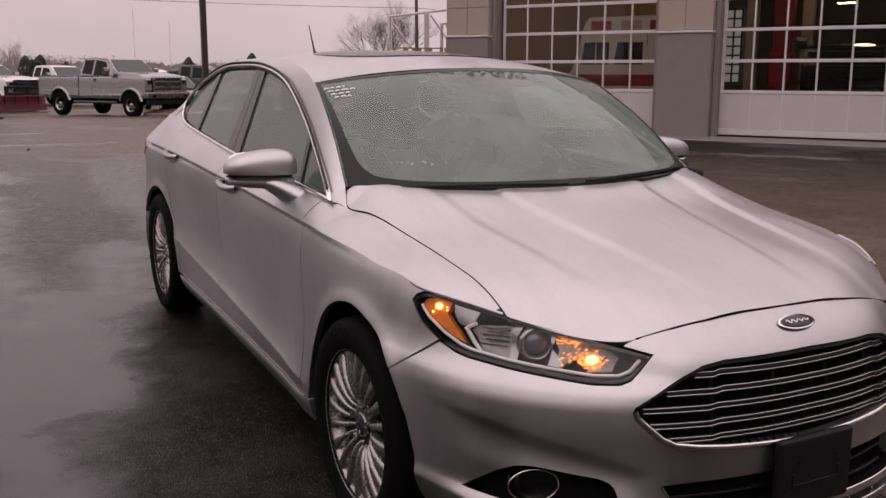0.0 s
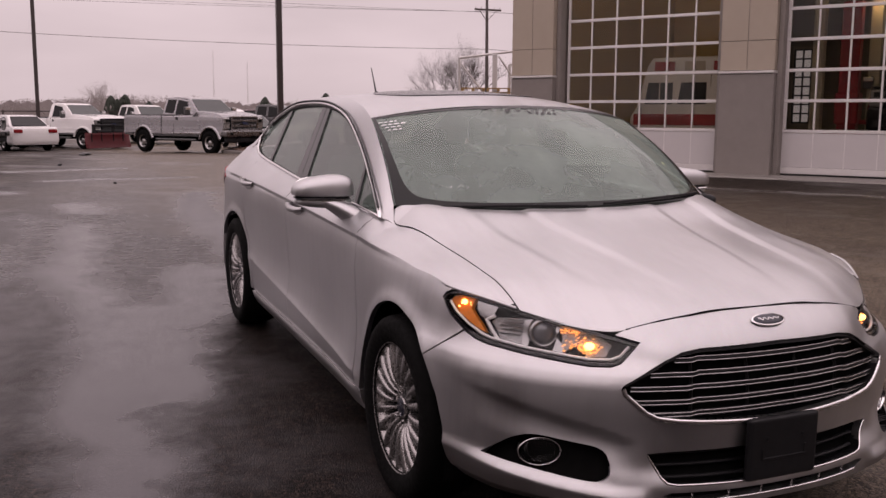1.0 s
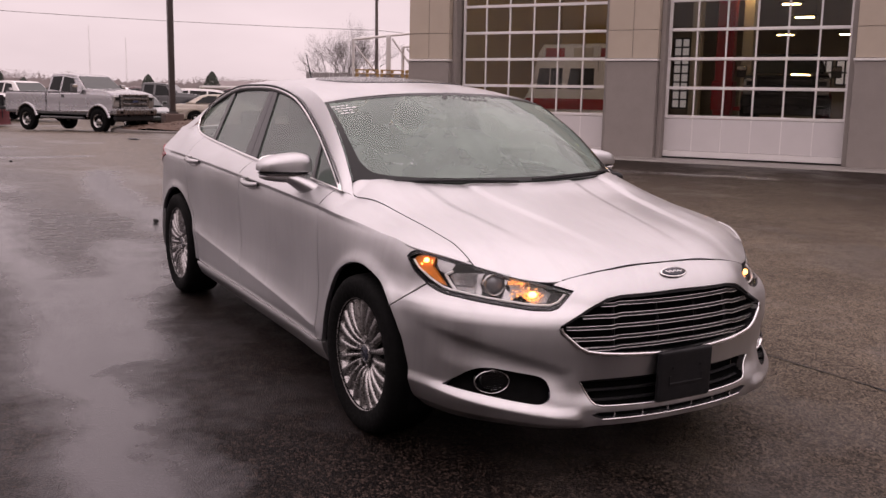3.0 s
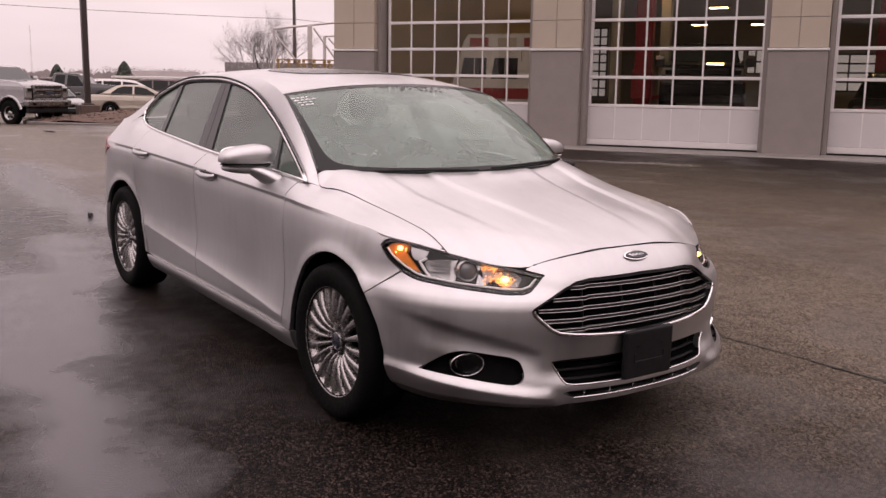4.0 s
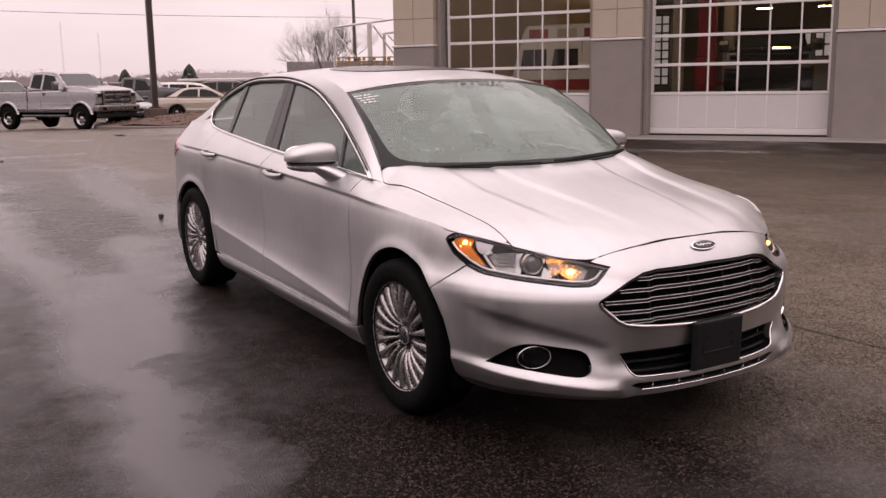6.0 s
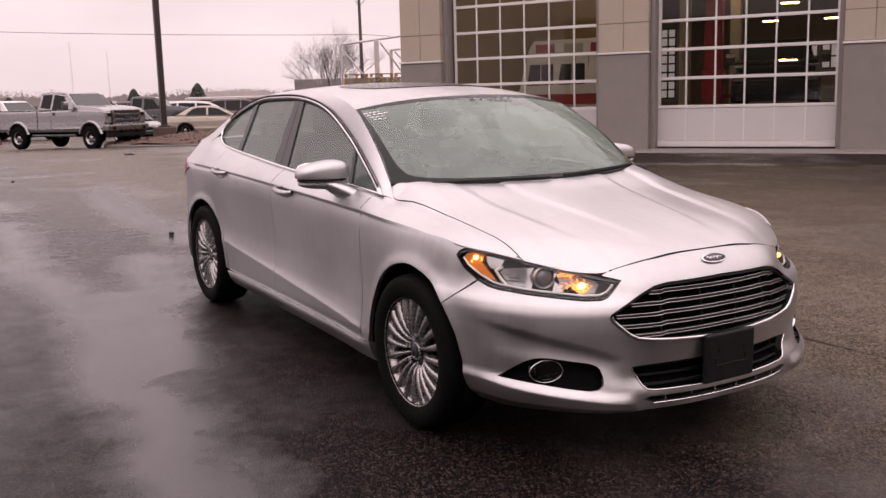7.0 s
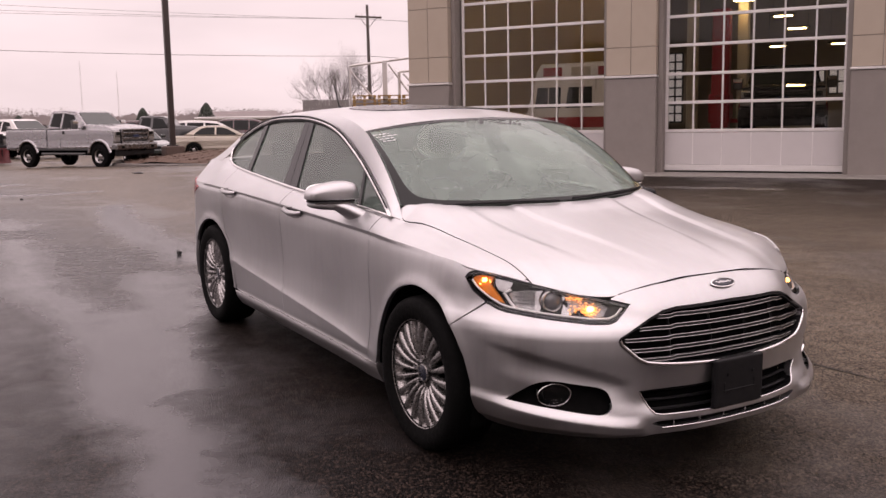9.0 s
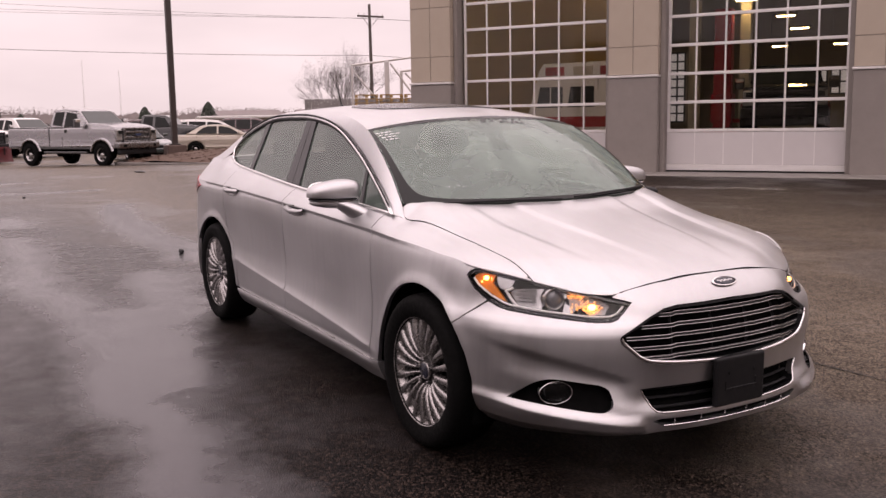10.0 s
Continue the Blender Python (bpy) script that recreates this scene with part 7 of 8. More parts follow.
def build_fog_lamps():
    for s in (-1, 1):
        loop = rounded([(s * u, v) for u, v in FOG], 2, (0,))
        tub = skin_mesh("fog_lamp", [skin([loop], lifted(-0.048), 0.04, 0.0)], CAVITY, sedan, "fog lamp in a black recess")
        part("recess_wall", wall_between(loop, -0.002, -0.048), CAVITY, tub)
        c = on_flank(s * 0.775, 0.390, -0.029)
        ahead = Vector((s * 0.35, -0.92, 0.0)).normalized()
        m = Matrix.Translation(c) @ ahead.to_track_quat("Z", "Y").to_matrix().to_4x4()
        for name, prof, mat, lab in (("lamp_ring", ((0.0555, -0.05), (0.0555, 0.010), (0.0540, 0.0135), (0.0522, 0.011), (0.0505, -0.020)), CHROME, "chrome ring"), ("lamp_body", ((0.0495, -0.01), (0.042, -0.03), (0.02, -0.038), (0.001, -0.04)), GLOSS_BLACK, "")):
            rings = [[m @ Vector((r * 1.20 * math.cos(a), r * 0.80 * math.sin(a), h)) for a in (2 * math.pi * k / 32 for k in range(32))] for r, h in prof]
            part(name, sheet(rings, False, True), mat, tub, lab, smooth=True)
        rings = [[m @ Vector((r * 1.20 * math.cos(a), r * 0.80 * math.sin(a), h)) for a in (2 * math.pi * k / 32 for k in range(32))] for r, h in ((0.046, 0.002), (0.03, 0.008), (0.001, 0.010))]
        part("lamp_glass", sheet(rings, False, True), LAMP_CLEAR, tub, smooth=True).visible_shadow = False


build_fog_lamps()


def build_plate_bracket():
    """The empty black bracket for a front plate."""
    c = on_flank(0.0, 0.42, 0.0)
    m = Matrix.Translation((-0.004, c.y - 0.024, 0.408))
    bm = boxes((-0.134, 0.134, -0.012, 0.014, -0.100, 0.096), bevel=0.012, segments=3)
    bmesh.ops.transform(bm, matrix=m, verts=bm.verts)
    bracket = part("plate_bracket", bm, BLACK, sedan, "empty black plate bracket")
    for x in (-0.068, 0.068):
        bm = bmesh.new()
        tube(bm, (x, c.y - 0.041, 0.438), (x, c.y - 0.034, 0.438), 0.007, 0.005, sides=10)
        part("screw", bm, BLACK, bracket)
    for row in ((-0.085, 0.085, -0.015, -0.0115, -0.036, -0.028), (-0.085, -0.077, -0.015, -0.0115, -0.0285, 0.0), (0.077, 0.085, -0.015, -0.0115, -0.0285, 0.0)):
        bm = boxes(row, bevel=0.001)
        bmesh.ops.transform(bm, matrix=m, verts=bm.verts)
        part("rib", bm, BLACK, bracket)


build_plate_bracket()

# ---- windows, pillars and trim of the glasshouse ----
TOP_YZ = [(y, z) for _, y, z in WINDOW_TOP[:9]]
LOW_YZ = [(0.415, 0.965), (0.8, 0.980), (1.5, 0.998), (2.2, 1.033), (2.66, 1.062), (2.84, 1.090), (2.885, 1.125)]


def window_top(y):
    q = curve([(0, a, b) for a, b in TOP_YZ])(np.linspace(0, 1, 300))
    keep = q[:, 1].argsort()
    return float(np.interp(y, q[keep, 1], q[keep, 2]))


def window_low(y):
    return float(smooth_table([a for a, _ in LOW_YZ], [b for _, b in LOW_YZ], y))


def side_glass(s, lift=0.0):
    def surface(y, z):
        y, z = np.atleast_1d(np.asarray(y, float)), np.atleast_1d(np.asarray(z, float))
        return np.stack([s * (0.80 - 0.45 * (z - 0.98) + lift), y, z], 1)
    return surface


def pane_loop(b0, t0, b1, t1, inset=0.0):
    """A window between two slanting edges, each given by its place at the foot and at the top."""
    low = [(y, window_low(y) + inset) for y in np.linspace(b0, b1, 10)]
    high = [(y, window_top(y) - inset) for y in np.linspace(t1, t0, 14)]
    return low + high


def build_side_windows():
    for s in (-1, 1):
        flip = s < 0
        tip = 2.88
        for name, loop, mat in (("quarter_light", pane_loop(0.44, 0.47, 0.745, 0.83, 0.004), TINTED), ("window", pane_loop(0.775, 0.865, 1.600, 1.708, 0.004), TINTED), ("window", pane_loop(1.808, 1.836, 2.430, 2.425, 0.004), TINTED), ("quarter_light", pane_loop(2.478, 2.480, 2.865, tip, 0.004), TINTED)):
            skin_mesh(name, [skin([loop], side_glass(s, -0.012), 0.06, 0.0, flip=flip)], mat, sedan).visible_shadow = False
        for name, loop in (("mirror_strip", pane_loop(0.745, 0.83, 0.775, 0.865)), ("door_pillar", pane_loop(1.597, 1.705, 1.700, 1.768)), ("door_pillar", pane_loop(1.706, 1.774, 1.811, 1.839)), ("rear_strip", pane_loop(2.427, 2.422, 2.481, 2.483))):
            skin_mesh(name, [skin([loop], side_glass(s, -0.004), 0.05, 0.02, flip=flip)], GLOSS_BLACK, sedan, "gloss black window pillar")
        top = [Vector((s * (0.80 - 0.45 * (z - 0.98) + 0.003), y, z)) for y, z in [tuple(p[1:]) for p in curve([(0, a, b) for a, b in TOP_YZ])(np.linspace(0, 1, 50))]]
        low = [Vector((s * (0.80 - 0.45 * (z - 0.98) + 0.003), y, z)) for y, z in ((y, window_low(y)) for y in np.linspace(2.86, 0.45, 30))]
        part("window_trim", sweep(top + low, 0.0095, 6, True), CHROME, sedan, "chrome window surround", smooth=True)
        seal = [p + Vector((s * -0.004, 0, -0.014)) for p in top[2:-3]]
        part("window_seal", sweep(seal, 0.008, 5), BLACK, sedan, smooth=True)
        outer = [p + Vector((s * 0.004, -0.004, 0.013)) for p in top[1:-2]]
        part("roof_seam", sweep(outer, 0.005, 5), BLACK, sedan, "dark door seam over the windows", smooth=True)


build_side_windows()


def shell(c, size, power=2.6, squash=None, n=28, m=14):
    """A rounded body: a superellipsoid, bent by squash."""
    rings = []
    for i in range(m + 1):
        v = -math.pi / 2 + math.pi * i / m
        ring = []
        for k in range(n):
            a = 2 * math.pi * k / n
            def f(q):
                return math.copysign(abs(q) ** (2 / power), q)
            p = Vector((f(math.cos(v)) * f(math.cos(a)), f(math.cos(v)) * f(math.sin(a)), f(math.sin(v))))
            if squash:
                p = squash(p)
            ring.append(Vector((c[0] + p.x * size[0], c[1] + p.y * size[1], c[2] + p.z * size[2])))
        rings.append(ring)
    bm = sheet(rings, False, True)
    bmesh.ops.remove_doubles(bm, verts=bm.verts, dist=1e-5)
    bmesh.ops.recalc_face_normals(bm, faces=bm.faces)
    return bm


def build_windscreen():
    pane = skin_mesh("windscreen", [grid_skin(np.linspace(-1, 1, 41), np.linspace(0, 1, 21), windscreen)], SCREEN, sedan, "rain-wet windscreen under a pale green veil for sky reflection")
    pane.visible_shadow = False

    def raised(d):
        def surface(s, t):
            h = 0.01
            n = np.cross(windscreen(s + h, t) - windscreen(s - h, t), windscreen(s, t + h) - windscreen(s, t - h))
            return windscreen(s, t) + d * n / np.linalg.norm(n, axis=1)[:, None]
        return surface

    outer = [(-0.995, 0.0), (0.995, 0.0), (0.995, 1.0), (-0.995, 1.0)]
    hole = rounded([(-0.925, 0.115), (-0.85, 0.050), (-0.5, 0.032), (0.5, 0.032), (0.85, 0.050), (0.925, 0.115), (0.955, 0.32), (0.976, 0.972), (-0.976, 0.972), (-0.955, 0.32)], 3, (7, 8))
    skin_mesh("black_border", [skin([outer, hole], raised(0.0025), 0.05, 0.0)], FRIT, pane, "black printed border")
    # marks written on the glass, unreadable
    for k, (t, cells) in enumerate(((0.900, (0.030, 0.022, 0.026, 0.014)), (0.862, (0.034, 0.026, 0.036, 0.030)), (0.824, (0.030, 0.030, 0.024)), (0.786, (0.022, 0.030, 0.020)))):
        s = -0.975 + 0.012 * k
        for w in cells:
            loop = [(s, t - 0.008), (s + w * 0.5, t - 0.002), (s + w, t - 0.007), (s + w * 0.96, t + 0.004), (s + w * 0.45, t + 0.010), (s + 0.004, t + 0.003)]
            skin_mesh("written_bar", [skin([loop], raised(0.004), 0.02, 0.0)], MARKER, pane, "white marker bar")
            s += w + 0.006
    for k in range(16):
        random.seed(300 + k)
        s, t = -0.70 + random.gauss(0, 0.045), 0.15 + abs(random.gauss(0, 0.02))
        r = random.uniform(0.0012, 0.0032)
        loop = [(s + r * math.cos(a) * 1.4, t + r * math.sin(a)) for a in np.linspace(0, 2 * math.pi, 7)[:-1]]
        skin_mesh("spatter", [skin([loop], raised(0.004), 0.02, 0.0)], MARKER, pane)
    # dark blotches for the printed band and the mirrored trees round the mirror's foot
    for k in range(46):
        random.seed(500 + k)
        s, t = random.gauss(-0.05, 0.17), 0.975 - abs(random.gauss(0, 0.035))
        r = random.uniform(0.006, 0.020)
        loop = [(s + r * random.uniform(0.6, 1.5) * math.cos(a), t + 0.7 * r * random.uniform(0.6, 1.2) * math.sin(a)) for a in np.linspace(0, 2 * math.pi, 8)[:-1]]
        skin_mesh("dark_blotch", [skin([loop], raised(0.003), 0.03, 0.0)], FRIT, pane)
    sticker = [(0.80, 0.33), (0.835, 0.33), (0.835, 0.36), (0.80, 0.36)]
    skin_mesh("sticker", [skin([sticker], raised(-0.004), 0.05, 0.0)], STICKER, pane, "small pale yellow sticker")
    for a, b in (((-0.80, -0.010), (-0.05, -0.012)), ((0.06, 0.000), (0.90, 0.022))):
        p = [Vector(raised(0.012)(np.array([a[0] + (b[0] - a[0]) * q]), np.array([a[1] + (b[1] - a[1]) * q + 0.012 * math.sin(q * math.pi)]))[0]) for q in np.linspace(0, 1, 12)]
        part("wiper", sweep(p, 0.005, 6, False, 1.2), BLACK, sedan, "black wiper blade", smooth=True)
    part("cowl_corner", shell((0.752, 0.392, 0.992), (0.022, 0.060, 0.024), 2.4), BLACK, sedan, "black plastic corner of the cowl", smooth=True)
    cowl = [[Vector((0.745 * s, 0.155 + 0.27 * abs(s) ** 2.6 + dy, 1.004 + dz - 0.004 * s * s)) for s in np.linspace(-1, 1, 31)] for dy, dz in ((-0.06, -0.06), (-0.03, -0.02), (0.0, -0.004), (0.03, -0.02))]
    part("cowl", sheet(cowl), BLACK, sedan, "black plastic cowl under the wipers", smooth=True)


FRIT = plain("frit", (0.007, 0.008, 0.008), 0.2, vary=0.2, gloss=0.3)
MARKER = plain("white_marker", (0.75, 0.75, 0.76), 0.7, vary=0.1, scale=60)
STICKER = plain("sticker_yellow", (0.75, 0.70, 0.32), 0.6, vary=0.1)
build_windscreen()


def build_roof_top():
    # glass sunroof, a dark panel in the roof
    def raised(x, y):
        p = roof(x, y)
        p[:, 2] += 0.004
        return p
    loop = rounded([(-0.40, 1.16), (0.40, 1.16), (0.41, 1.95), (-0.41, 1.95)], 3)
    skin_mesh("sunroof", [skin([loop], raised, 0.06, 0.012)], SUNROOF, sedan, "dark glass sunroof beaded with rain")
    base = roof(-0.09, 2.50)[0]
    bm = bmesh.new()
    bmesh.ops.create_uvsphere(bm, u_segments=12, v_segments=8, radius=0.03, matrix=Matrix.Translation((-0.09, base[1], base[2])) @ Matrix.Diagonal((0.6, 1.3, 0.8, 1)))
    foot = part("antenna", bm, BLACK, sedan, "short black roof antenna", smooth=True)
    bm = bmesh.new()
    tube(bm, (-0.09, base[1], base[2]), (-0.095, base[1] + 0.08, base[2] + 0.165), 0.006, 0.0025, 8)
    part("antenna_rod", bm, BLACK, foot)
    # rear window, boot lid and tail lamps
    def rear(s, t):
        a = np.stack([0.545 * s, 2.75 + 0.02 * s**2, 1.416 - 0.055 * s**2], 1)
        b = np.stack([0.60 * s, 3.46 - 0.03 * s**2, 1.105 - 0.02 * s**2], 1)
        return a + (b - a) * t[:, None] + np.outer(np.sin(np.pi * t), (0, 0, 0.03))
    skin_mesh("rear_window", [grid_skin(np.linspace(-1, 1, 21), np.linspace(0, 1, 12), rear)], TINTED, sedan).visible_shadow = False
    def lid(s, t):
        a = np.stack([0.68 * s, 3.44 + 0 * s, 1.09 - 0.02 * s**2], 1)
        b = np.stack([0.66 * s, 3.84 - 0.16 * np.abs(s) ** 3, 1.075 - 0.03 * s**2], 1)
        c = b + np.array([0, 0.02, -0.15])
        p = np.where(t[:, None] < 0.6, a + (b - a) * (t[:, None] / 0.6), b + (c - b) * ((t[:, None] - 0.6) / 0.4))
        return p
    skin_mesh("boot_lid", [grid_skin(np.linspace(-1, 1, 25), np.linspace(0, 1, 21), lid)], SILVER, sedan)
    for s in (-1, 1):
        u = float(side_u(3.05))
        loop = [(s * (u + 0.08), 0.905), (s * (u + 0.30), 0.955), (s * (u + 0.62), 0.955), (s * (u + 0.62), 0.84), (s * (u + 0.28), 0.84)]
        skin_mesh("tail_lamp", [skin([loop], lifted(0.006), 0.05, 0.02)], TAIL_RED, sedan, "red tail lamp")


SUNROOF = plain("sunroof_glass", (0.018, 0.018, 0.02), 0.18, vary=0.4, scale=30, bump=0.5)
TAIL_RED = plain("tail_red", (0.30, 0.015, 0.02), 0.12, vary=0.15)
build_roof_top()


def build_mirrors_and_handles():
    for s in (-1, 1):
        def cap(p):
            # flat foot, tapering outwards, sloping back
            z = p.z if p.z > 0 else p.z * 0.14
            t = (p.x * s + 1) / 2
            return Vector((p.x, p.y * (1 - 0.25 * t) + 0.18 * t, z * (1.0 - 0.38 * t**2) - 0.02 * t))
        mirror = part("door_mirror", shell((s * 0.935, 0.775, 1.027), (0.126, 0.085, 0.082), 3.8, cap), SILVER, sedan, "silver door mirror with a slim turn lamp", smooth=True)
        def belly(p):
            z = p.z if p.z < 0 else p.z * 0.2
            t = (p.x * s + 1) / 2
            return Vector((p.x, p.y * (1 - 0.25 * t) + 0.18 * t, z * (1.0 - 0.45 * t)))
        part("mirror_foot", shell((s * 0.932, 0.778, 1.000), (0.118, 0.078, 0.044), 3.2, belly), SILVER, mirror, smooth=True)
        part("turn_lamp", shell((s * 0.938, 0.776, 1.011), (0.118, 0.081, 0.007), 2.8, lambda p: Vector((p.x, p.y * (1 - 0.25 * (p.x * s + 1) / 2) + 0.18 * (p.x * s + 1) / 2, p.z))), GLOSS_BLACK, mirror, "dark strip with a clear lamp", smooth=True)
        part("lamp_line", sweep([(s * x, 0.700 + 0.05 * ((x - 0.84) / 0.2) ** 2 * 0.9, 1.005) for x in np.linspace(0.86, 1.035, 10)], 0.004, 5), CHROME, mirror)
        arm = []
        for t in np.linspace(0, 1, 9):
            c = Vector((s * (0.945 - 0.13 * t), 0.765 - 0.075 * t, 0.996 - 0.078 * t**1.3))
            w, h = 0.045 + 0.030 * t, 0.020 + 0.038 * t
            arm.append([c + Vector((0, w * math.cos(a), h * math.sin(a))) for a in (2 * math.pi * k / 16 for k in range(16))])
        part("mirror_arm", sheet(arm, False, True), SILVER, mirror, smooth=True)
        bm = shell((s * 0.935, 0.862, 1.040), (0.10, 0.006, 0.050), 3.0)
        part("mirror_glass", bm, MIRROR, mirror, "mirror glass", smooth=True)
        for y in (1.395, 2.475):
            u, z = float(side_u(y)), float(shoulder_z(y)) - 0.018
            # a flat darker patch stands in for the shaded hollow behind the grip
            cup = [(s * (u + 0.105 * math.cos(a)), z - 0.014 + 0.024 * math.sin(a)) for a in (2 * math.pi * k / 24 for k in range(24))]
            dish = skin_mesh("door_handle", [skin([cup], lifted(0.0015), 0.03, 0.0)], CUP_SHADE, sedan, "silver pull handle with a chrome insert")
            pts = [(s * (u - 0.11), z + 0.002, 0.006), (s * (u - 0.085), z + 0.004, 0.026), (s * u, z + 0.006, 0.036), (s * (u + 0.085), z + 0.004, 0.028), (s * (u + 0.11), z + 0.002, 0.006)]
            part("grip", sweep([on_flank(a, b, c) for a, b, c in pts], [0.009, 0.013, 0.015, 0.013, 0.009], 8, False, 1.1), SILVER, dish, smooth=True)
            part("grip_insert", sweep([on_flank(s * (u - 0.06), z + 0.017, 0.036), on_flank(s * (u + 0.06), z + 0.017, 0.036)], 0.004, 5), CHROME, dish)


MIRROR = plain("mirror_glass", (0.8, 0.8, 0.8), 0.02, 1.0, vary=0.02)
# silver paint darkened in colour for the shade in the hollow
CUP_SHADE = paint_metal("cup_shade", (0.16, 0.156, 0.16), 0.3, 0.9)
build_mirrors_and_handles()

# ---- wheels, underside and cabin of the sedan ----

ALLOY = plain("alloy_polished", (0.35, 0.338, 0.333), 0.28, 0.85, vary=0.12, scale=30)
ALLOY_DARK = plain("alloy_dark", (0.03, 0.028, 0.028), 0.5, 0.5, vary=0.25, scale=30)


def build_wheels():
    wheel = new("wheel")
    wheel.parent = sedan
    wheel["label"] = "alloy wheel with twenty polished spokes"
    part("tyre", lathe(((0.228, -0.096), (0.240, -0.106), (0.262, -0.114), (0.290, -0.1175), (0.314, -0.112), (0.327, -0.098), (0.333, -0.075), (0.335, -0.03), (0.335, 0.03), (0.333, 0.075), (0.327, 0.098), (0.29, 0.118), (0.228, 0.1)), 64), RUBBER, wheel, smooth=True)
    part("rim", lathe(((0.232, -0.100), (0.243, -0.107), (0.246, -0.104), (0.240, -0.098), (0.232, -0.094), (0.224, -0.086), (0.214, -0.06), (0.206, 0.0), (0.204, 0.095)), 64), ALLOY, wheel, smooth=True)
    part("brake_disc", lathe(((0.001, -0.010), (0.16, -0.012), (0.163, 0.0), (0.205, 0.02), (0.206, 0.06)), 40), ALLOY_DARK, wheel, smooth=True)
    bm = bmesh.new()
    rows = []
    for r, x, w in ((0.062, -0.066, 0.0052), (0.080, -0.082, 0.0065), (0.11, -0.093, 0.0085), (0.15, -0.098, 0.0115), (0.19, -0.097, 0.0150), (0.218, -0.094, 0.019), (0.230, -0.093, 0.024)):
        rows.append([(x + 0.034, -w * 1.0, r), (x + 0.012, -w, r), (x + 0.002, -w * 0.72, r), (x, -w * 0.3, r), (x, w * 0.3, r), (x + 0.002, w * 0.72, r), (x + 0.012, w, r), (x + 0.034, w * 1.0, r)])
    add_sheet(bm, rows)
    bmesh.ops.recalc_face_normals(bm, faces=bm.faces)
    spoke = part("spoke", bm, ALLOY, wheel, smooth=True)
    for k in range(1, 20):
        o = new("spoke", spoke.data)
        o.parent = wheel
        o.matrix_basis = Matrix.Rotation(2 * math.pi * k / 20, 4, "X")
    part("hub", lathe(((0.076, -0.03), (0.074, -0.052), (0.068, -0.060), (0.040, -0.062), (0.038, -0.070)), 32), ALLOY_DARK, wheel, "dark hub", smooth=True)
    cap = part("centre_cap", lathe(((0.038, -0.060), (0.037, -0.076), (0.031, -0.080), (0.001, -0.0815)), 32), BADGE_BLUE, wheel, "dark blue centre cap", smooth=True)
    part("cap_ring", lathe(((0.039, -0.066), (0.0395, -0.076), (0.036, -0.079), (0.034, -0.078)), 32), ALLOY, cap, smooth=True)
    for k in range(5):
        a = 2 * math.pi * k / 5 + 0.3
        bm = bmesh.new()
        tube(bm, (-0.055, 0.056 * math.cos(a), 0.056 * math.sin(a)), (-0.088, 0.056 * math.cos(a), 0.056 * math.sin(a)), 0.0105, 0.0085, 6)
        part("lug_nut", bm, CHROME, wheel)
    at = [(-1, 0.0, 0), (-1, 2.85, 13), (1, 0.0, 40), (1, 2.85, 25)]
    for k, (s, y, turn) in enumerate(at):
        m = Matrix.Translation((s * 0.797, y, 0.333)) @ Matrix.Rotation(0 if s < 0 else math.pi, 4, "Z") @ Matrix.Rotation(radians(turn), 4, "X")
        if k == 0:
            wheel.matrix_basis = m
        else:
            copy_thing(wheel, m)


build_wheels()


def build_under():
    for s in (-1, 1):
        for y, r in ((-0.01, 0.392), (2.85, 0.385)):
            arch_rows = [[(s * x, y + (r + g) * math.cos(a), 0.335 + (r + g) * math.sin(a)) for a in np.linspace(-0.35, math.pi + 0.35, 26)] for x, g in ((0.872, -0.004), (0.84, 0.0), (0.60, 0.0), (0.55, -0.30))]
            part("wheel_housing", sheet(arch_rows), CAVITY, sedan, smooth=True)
    # near-black filler boxes, added to keep light out of the shell
    part("underbody_block", boxes((-0.80, 0.80, 0.42, 2.42, 0.17, 0.30), (-0.55, 0.55, -0.70, 3.6, 0.19, 0.34), (-0.74, 0.74, 3.28, 3.66, 0.24, 0.60), bevel=0.03), CAVITY, sedan)
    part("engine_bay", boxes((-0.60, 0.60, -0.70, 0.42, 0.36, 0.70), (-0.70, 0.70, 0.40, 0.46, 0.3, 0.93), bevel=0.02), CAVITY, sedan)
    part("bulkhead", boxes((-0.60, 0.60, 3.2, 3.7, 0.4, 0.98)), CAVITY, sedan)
    # polished strip standing in for the highlight along the sill's upper edge
    for s in (-1, 1):
        part("sill_highlight", strip([(s * float(side_u(y)), 0.2825) for y in np.linspace(0.44, 2.38, 40)], 0.001, 0.0032, 5), ALLOY, sedan, "thin polished strip standing in for the sill edge's highlight", smooth=True)


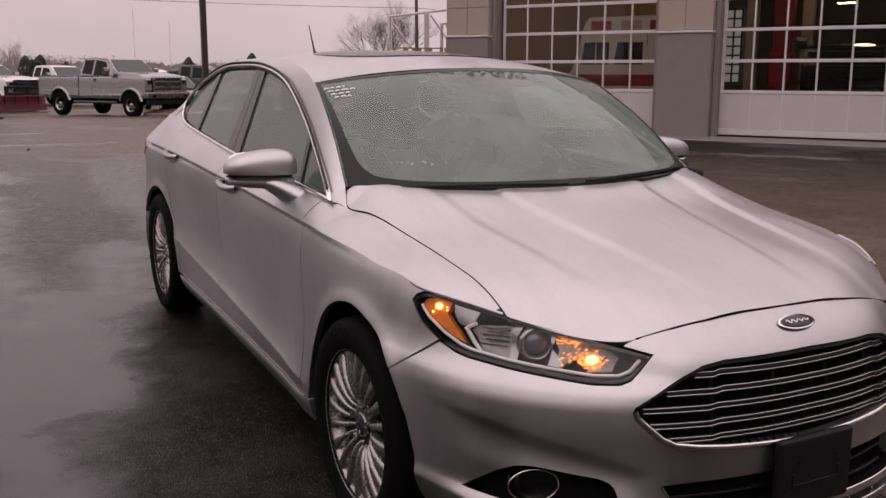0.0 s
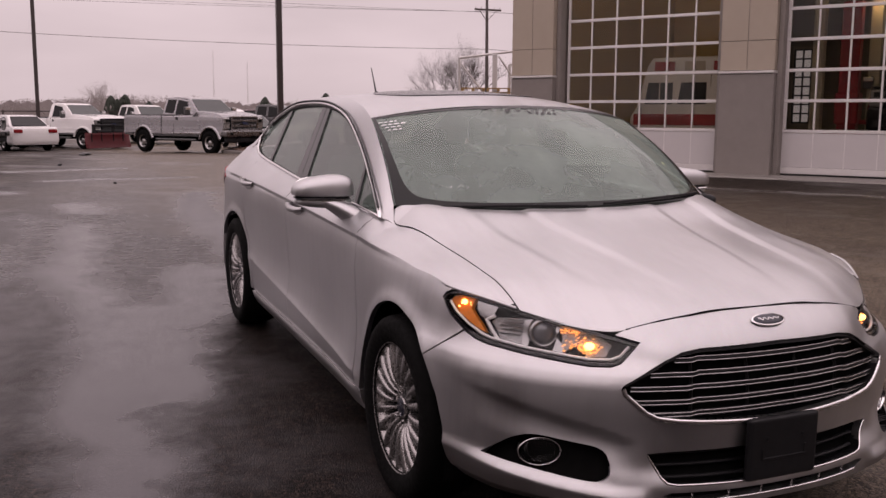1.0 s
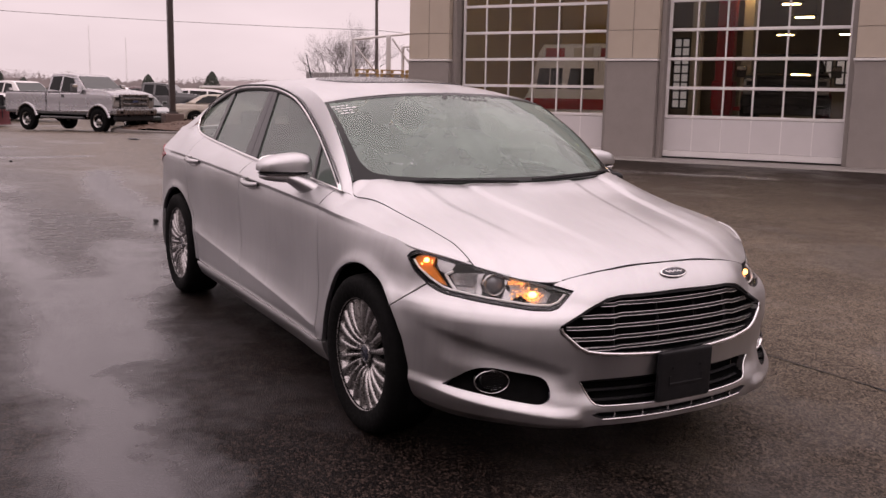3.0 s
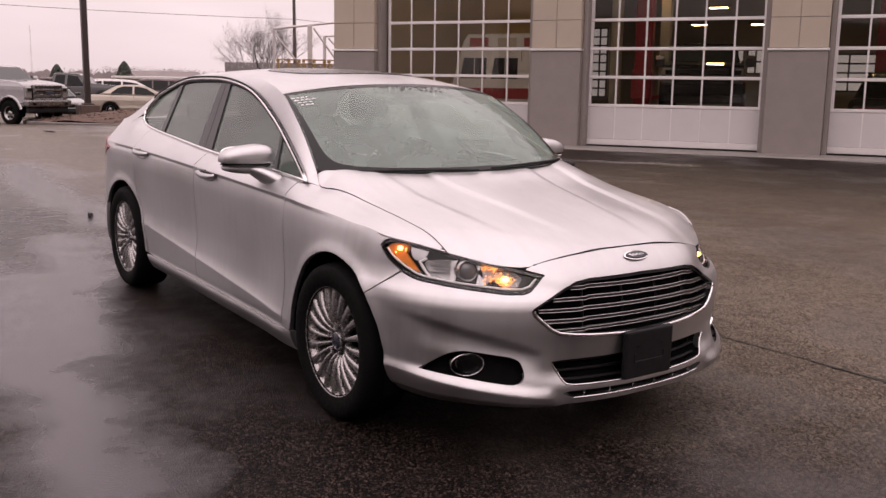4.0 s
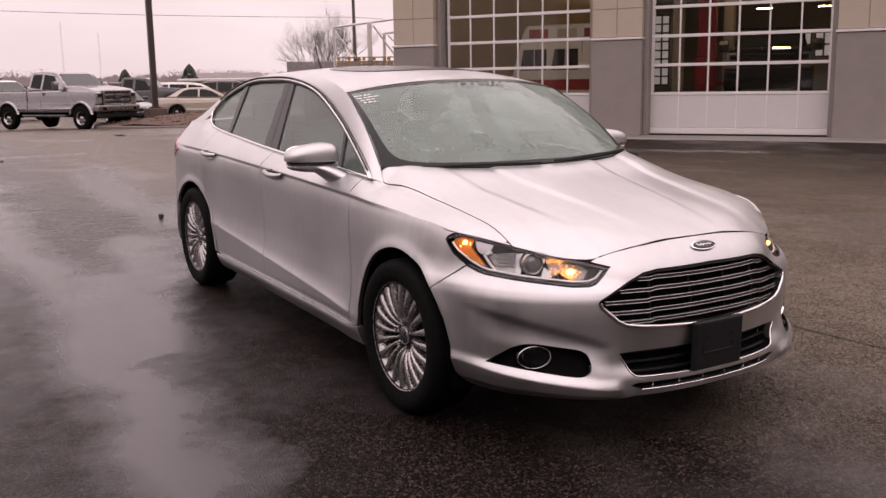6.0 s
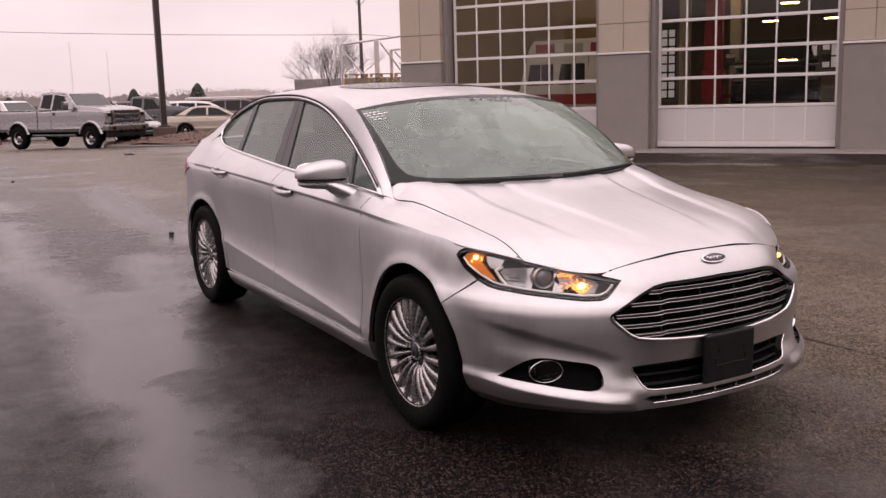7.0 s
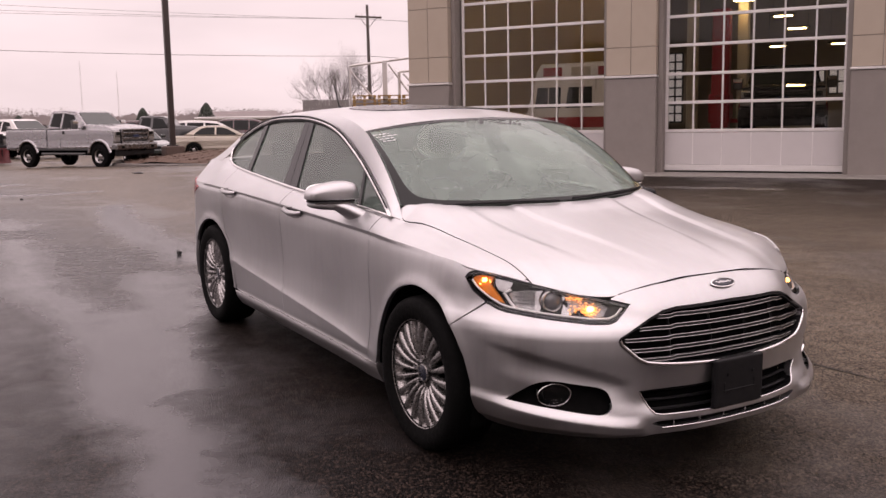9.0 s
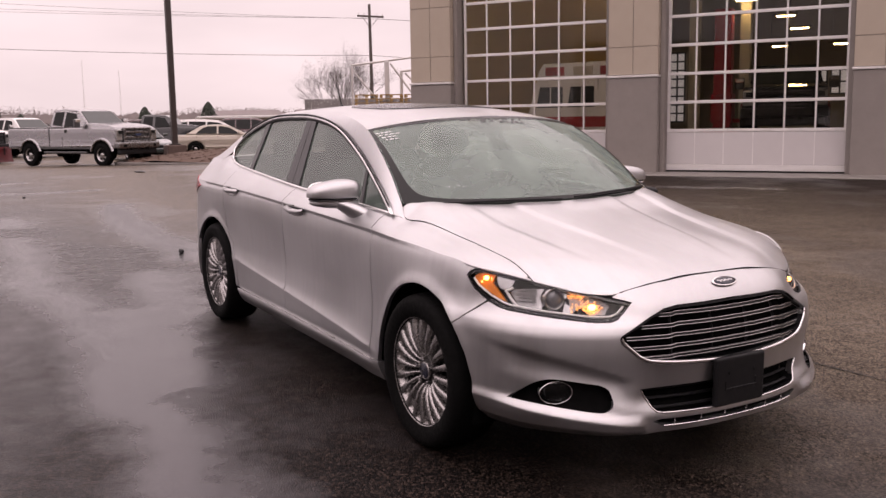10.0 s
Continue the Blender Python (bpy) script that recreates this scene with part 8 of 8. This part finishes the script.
def build_cabin():
    CABIN, SEAT, LINER = plain("cabin_dark", (0.020, 0.020, 0.020), 0.85, bump=0.2, gloss=0.1), plain("seat_leather", (0.008, 0.008, 0.008), 0.9, bump=0.2, gloss=0.03), plain("headliner", (0.34, 0.33, 0.31), 0.9)
    dash = [[Vector((x, y + 0.10 * (1 - (x / 0.7) ** 2) * -0.6, z)) for x in np.linspace(-0.72, 0.72, 25)] for y, z in ((0.36, 0.97), (0.50, 1.0), (0.72, 0.985), (0.84, 0.93), (0.86, 0.80), (0.84, 0.55))]
    part("dashboard", sheet(dash), CABIN, sedan, smooth=True)
    part("cabin_floor", boxes((-0.72, 0.72, 0.5, 3.1, 0.31, 0.36)), CABIN, sedan)
    for s in (-1, 1):
        part("door_lining", boxes((s * 0.755 - 0.02, s * 0.755 + 0.02, 0.55, 2.7, 0.36, 0.96), bevel=0.015), CABIN, sedan)
        x = s * 0.37
        seat = part("seat", boxes((x - 0.25, x + 0.25, 1.10, 1.62, 0.42, 0.60), bevel=0.06, segments=3), SEAT, sedan, "dark leather front seat", smooth=True)
        bm = boxes((x - 0.24, x + 0.24, -0.07, 0.07, 0.0, 0.62), bevel=0.06, segments=3)
        bmesh.ops.transform(bm, matrix=Matrix.Translation((0, 1.60, 0.54)) @ Matrix.Rotation(radians(-20), 4, "X"), verts=bm.verts)
        part("backrest", bm, SEAT, seat, smooth=True)
        bm = boxes((x - 0.13, x + 0.13, 1.80, 1.90, 1.16, 1.33), bevel=0.045, segments=3)
        part("headrest", bm, SEAT, seat, smooth=True)
        part("rear_headrest", boxes((x - 0.12, x + 0.12, 2.72, 2.80, 1.10, 1.22), bevel=0.035, segments=2), SEAT, sedan, smooth=True)
    bm = boxes((-0.64, 0.64, 2.15, 2.65, 0.40, 0.62), bevel=0.06, segments=3)
    bench = part("rear_bench", bm, SEAT, sedan, smooth=True)
    bm = boxes((-0.64, 0.64, -0.07, 0.07, 0.0, 0.62), bevel=0.06, segments=3)
    bmesh.ops.transform(bm, matrix=Matrix.Translation((0, 2.58, 0.55)) @ Matrix.Rotation(radians(-22), 4, "X"), verts=bm.verts)
    part("bench_back", bm, SEAT, bench, smooth=True)
    part("parcel_shelf", boxes((-0.66, 0.66, 2.72, 3.42, 1.02, 1.06), bevel=0.01), CABIN, sedan)
    bm = sheet([[roof(x, y)[0] + np.array([0, 0, -0.035]) for x in np.linspace(-0.5, 0.5, 9)] for y in np.linspace(0.98, 2.7, 12)])
    part("headliner", bm, LINER, sedan, smooth=True)
    ring = [(0.37 + 0.185 * math.cos(a), 0.93 + 0.185 * 0.42 * math.sin(a), 0.93 + 0.185 * 0.9 * math.sin(a)) for a in (2 * math.pi * k / 28 for k in range(28))]
    steer = part("steering_wheel", sweep(ring, 0.016, 6, True), CABIN, sedan, smooth=True)
    part("steering_boss", boxes((0.28, 0.46, 0.86, 0.96, 0.88, 0.98), bevel=0.03, segments=2), CABIN, steer, smooth=True)
    part("rear_view_mirror", boxes((-0.12, 0.12, 0.86, 0.90, 1.29, 1.35), bevel=0.02, segments=2), CABIN, sedan, smooth=True)
    part("mirror_mount", boxes((-0.06, 0.06, 0.80, 0.86, 1.33, 1.40), bevel=0.015), CABIN, sedan)


build_under()
build_cabin()
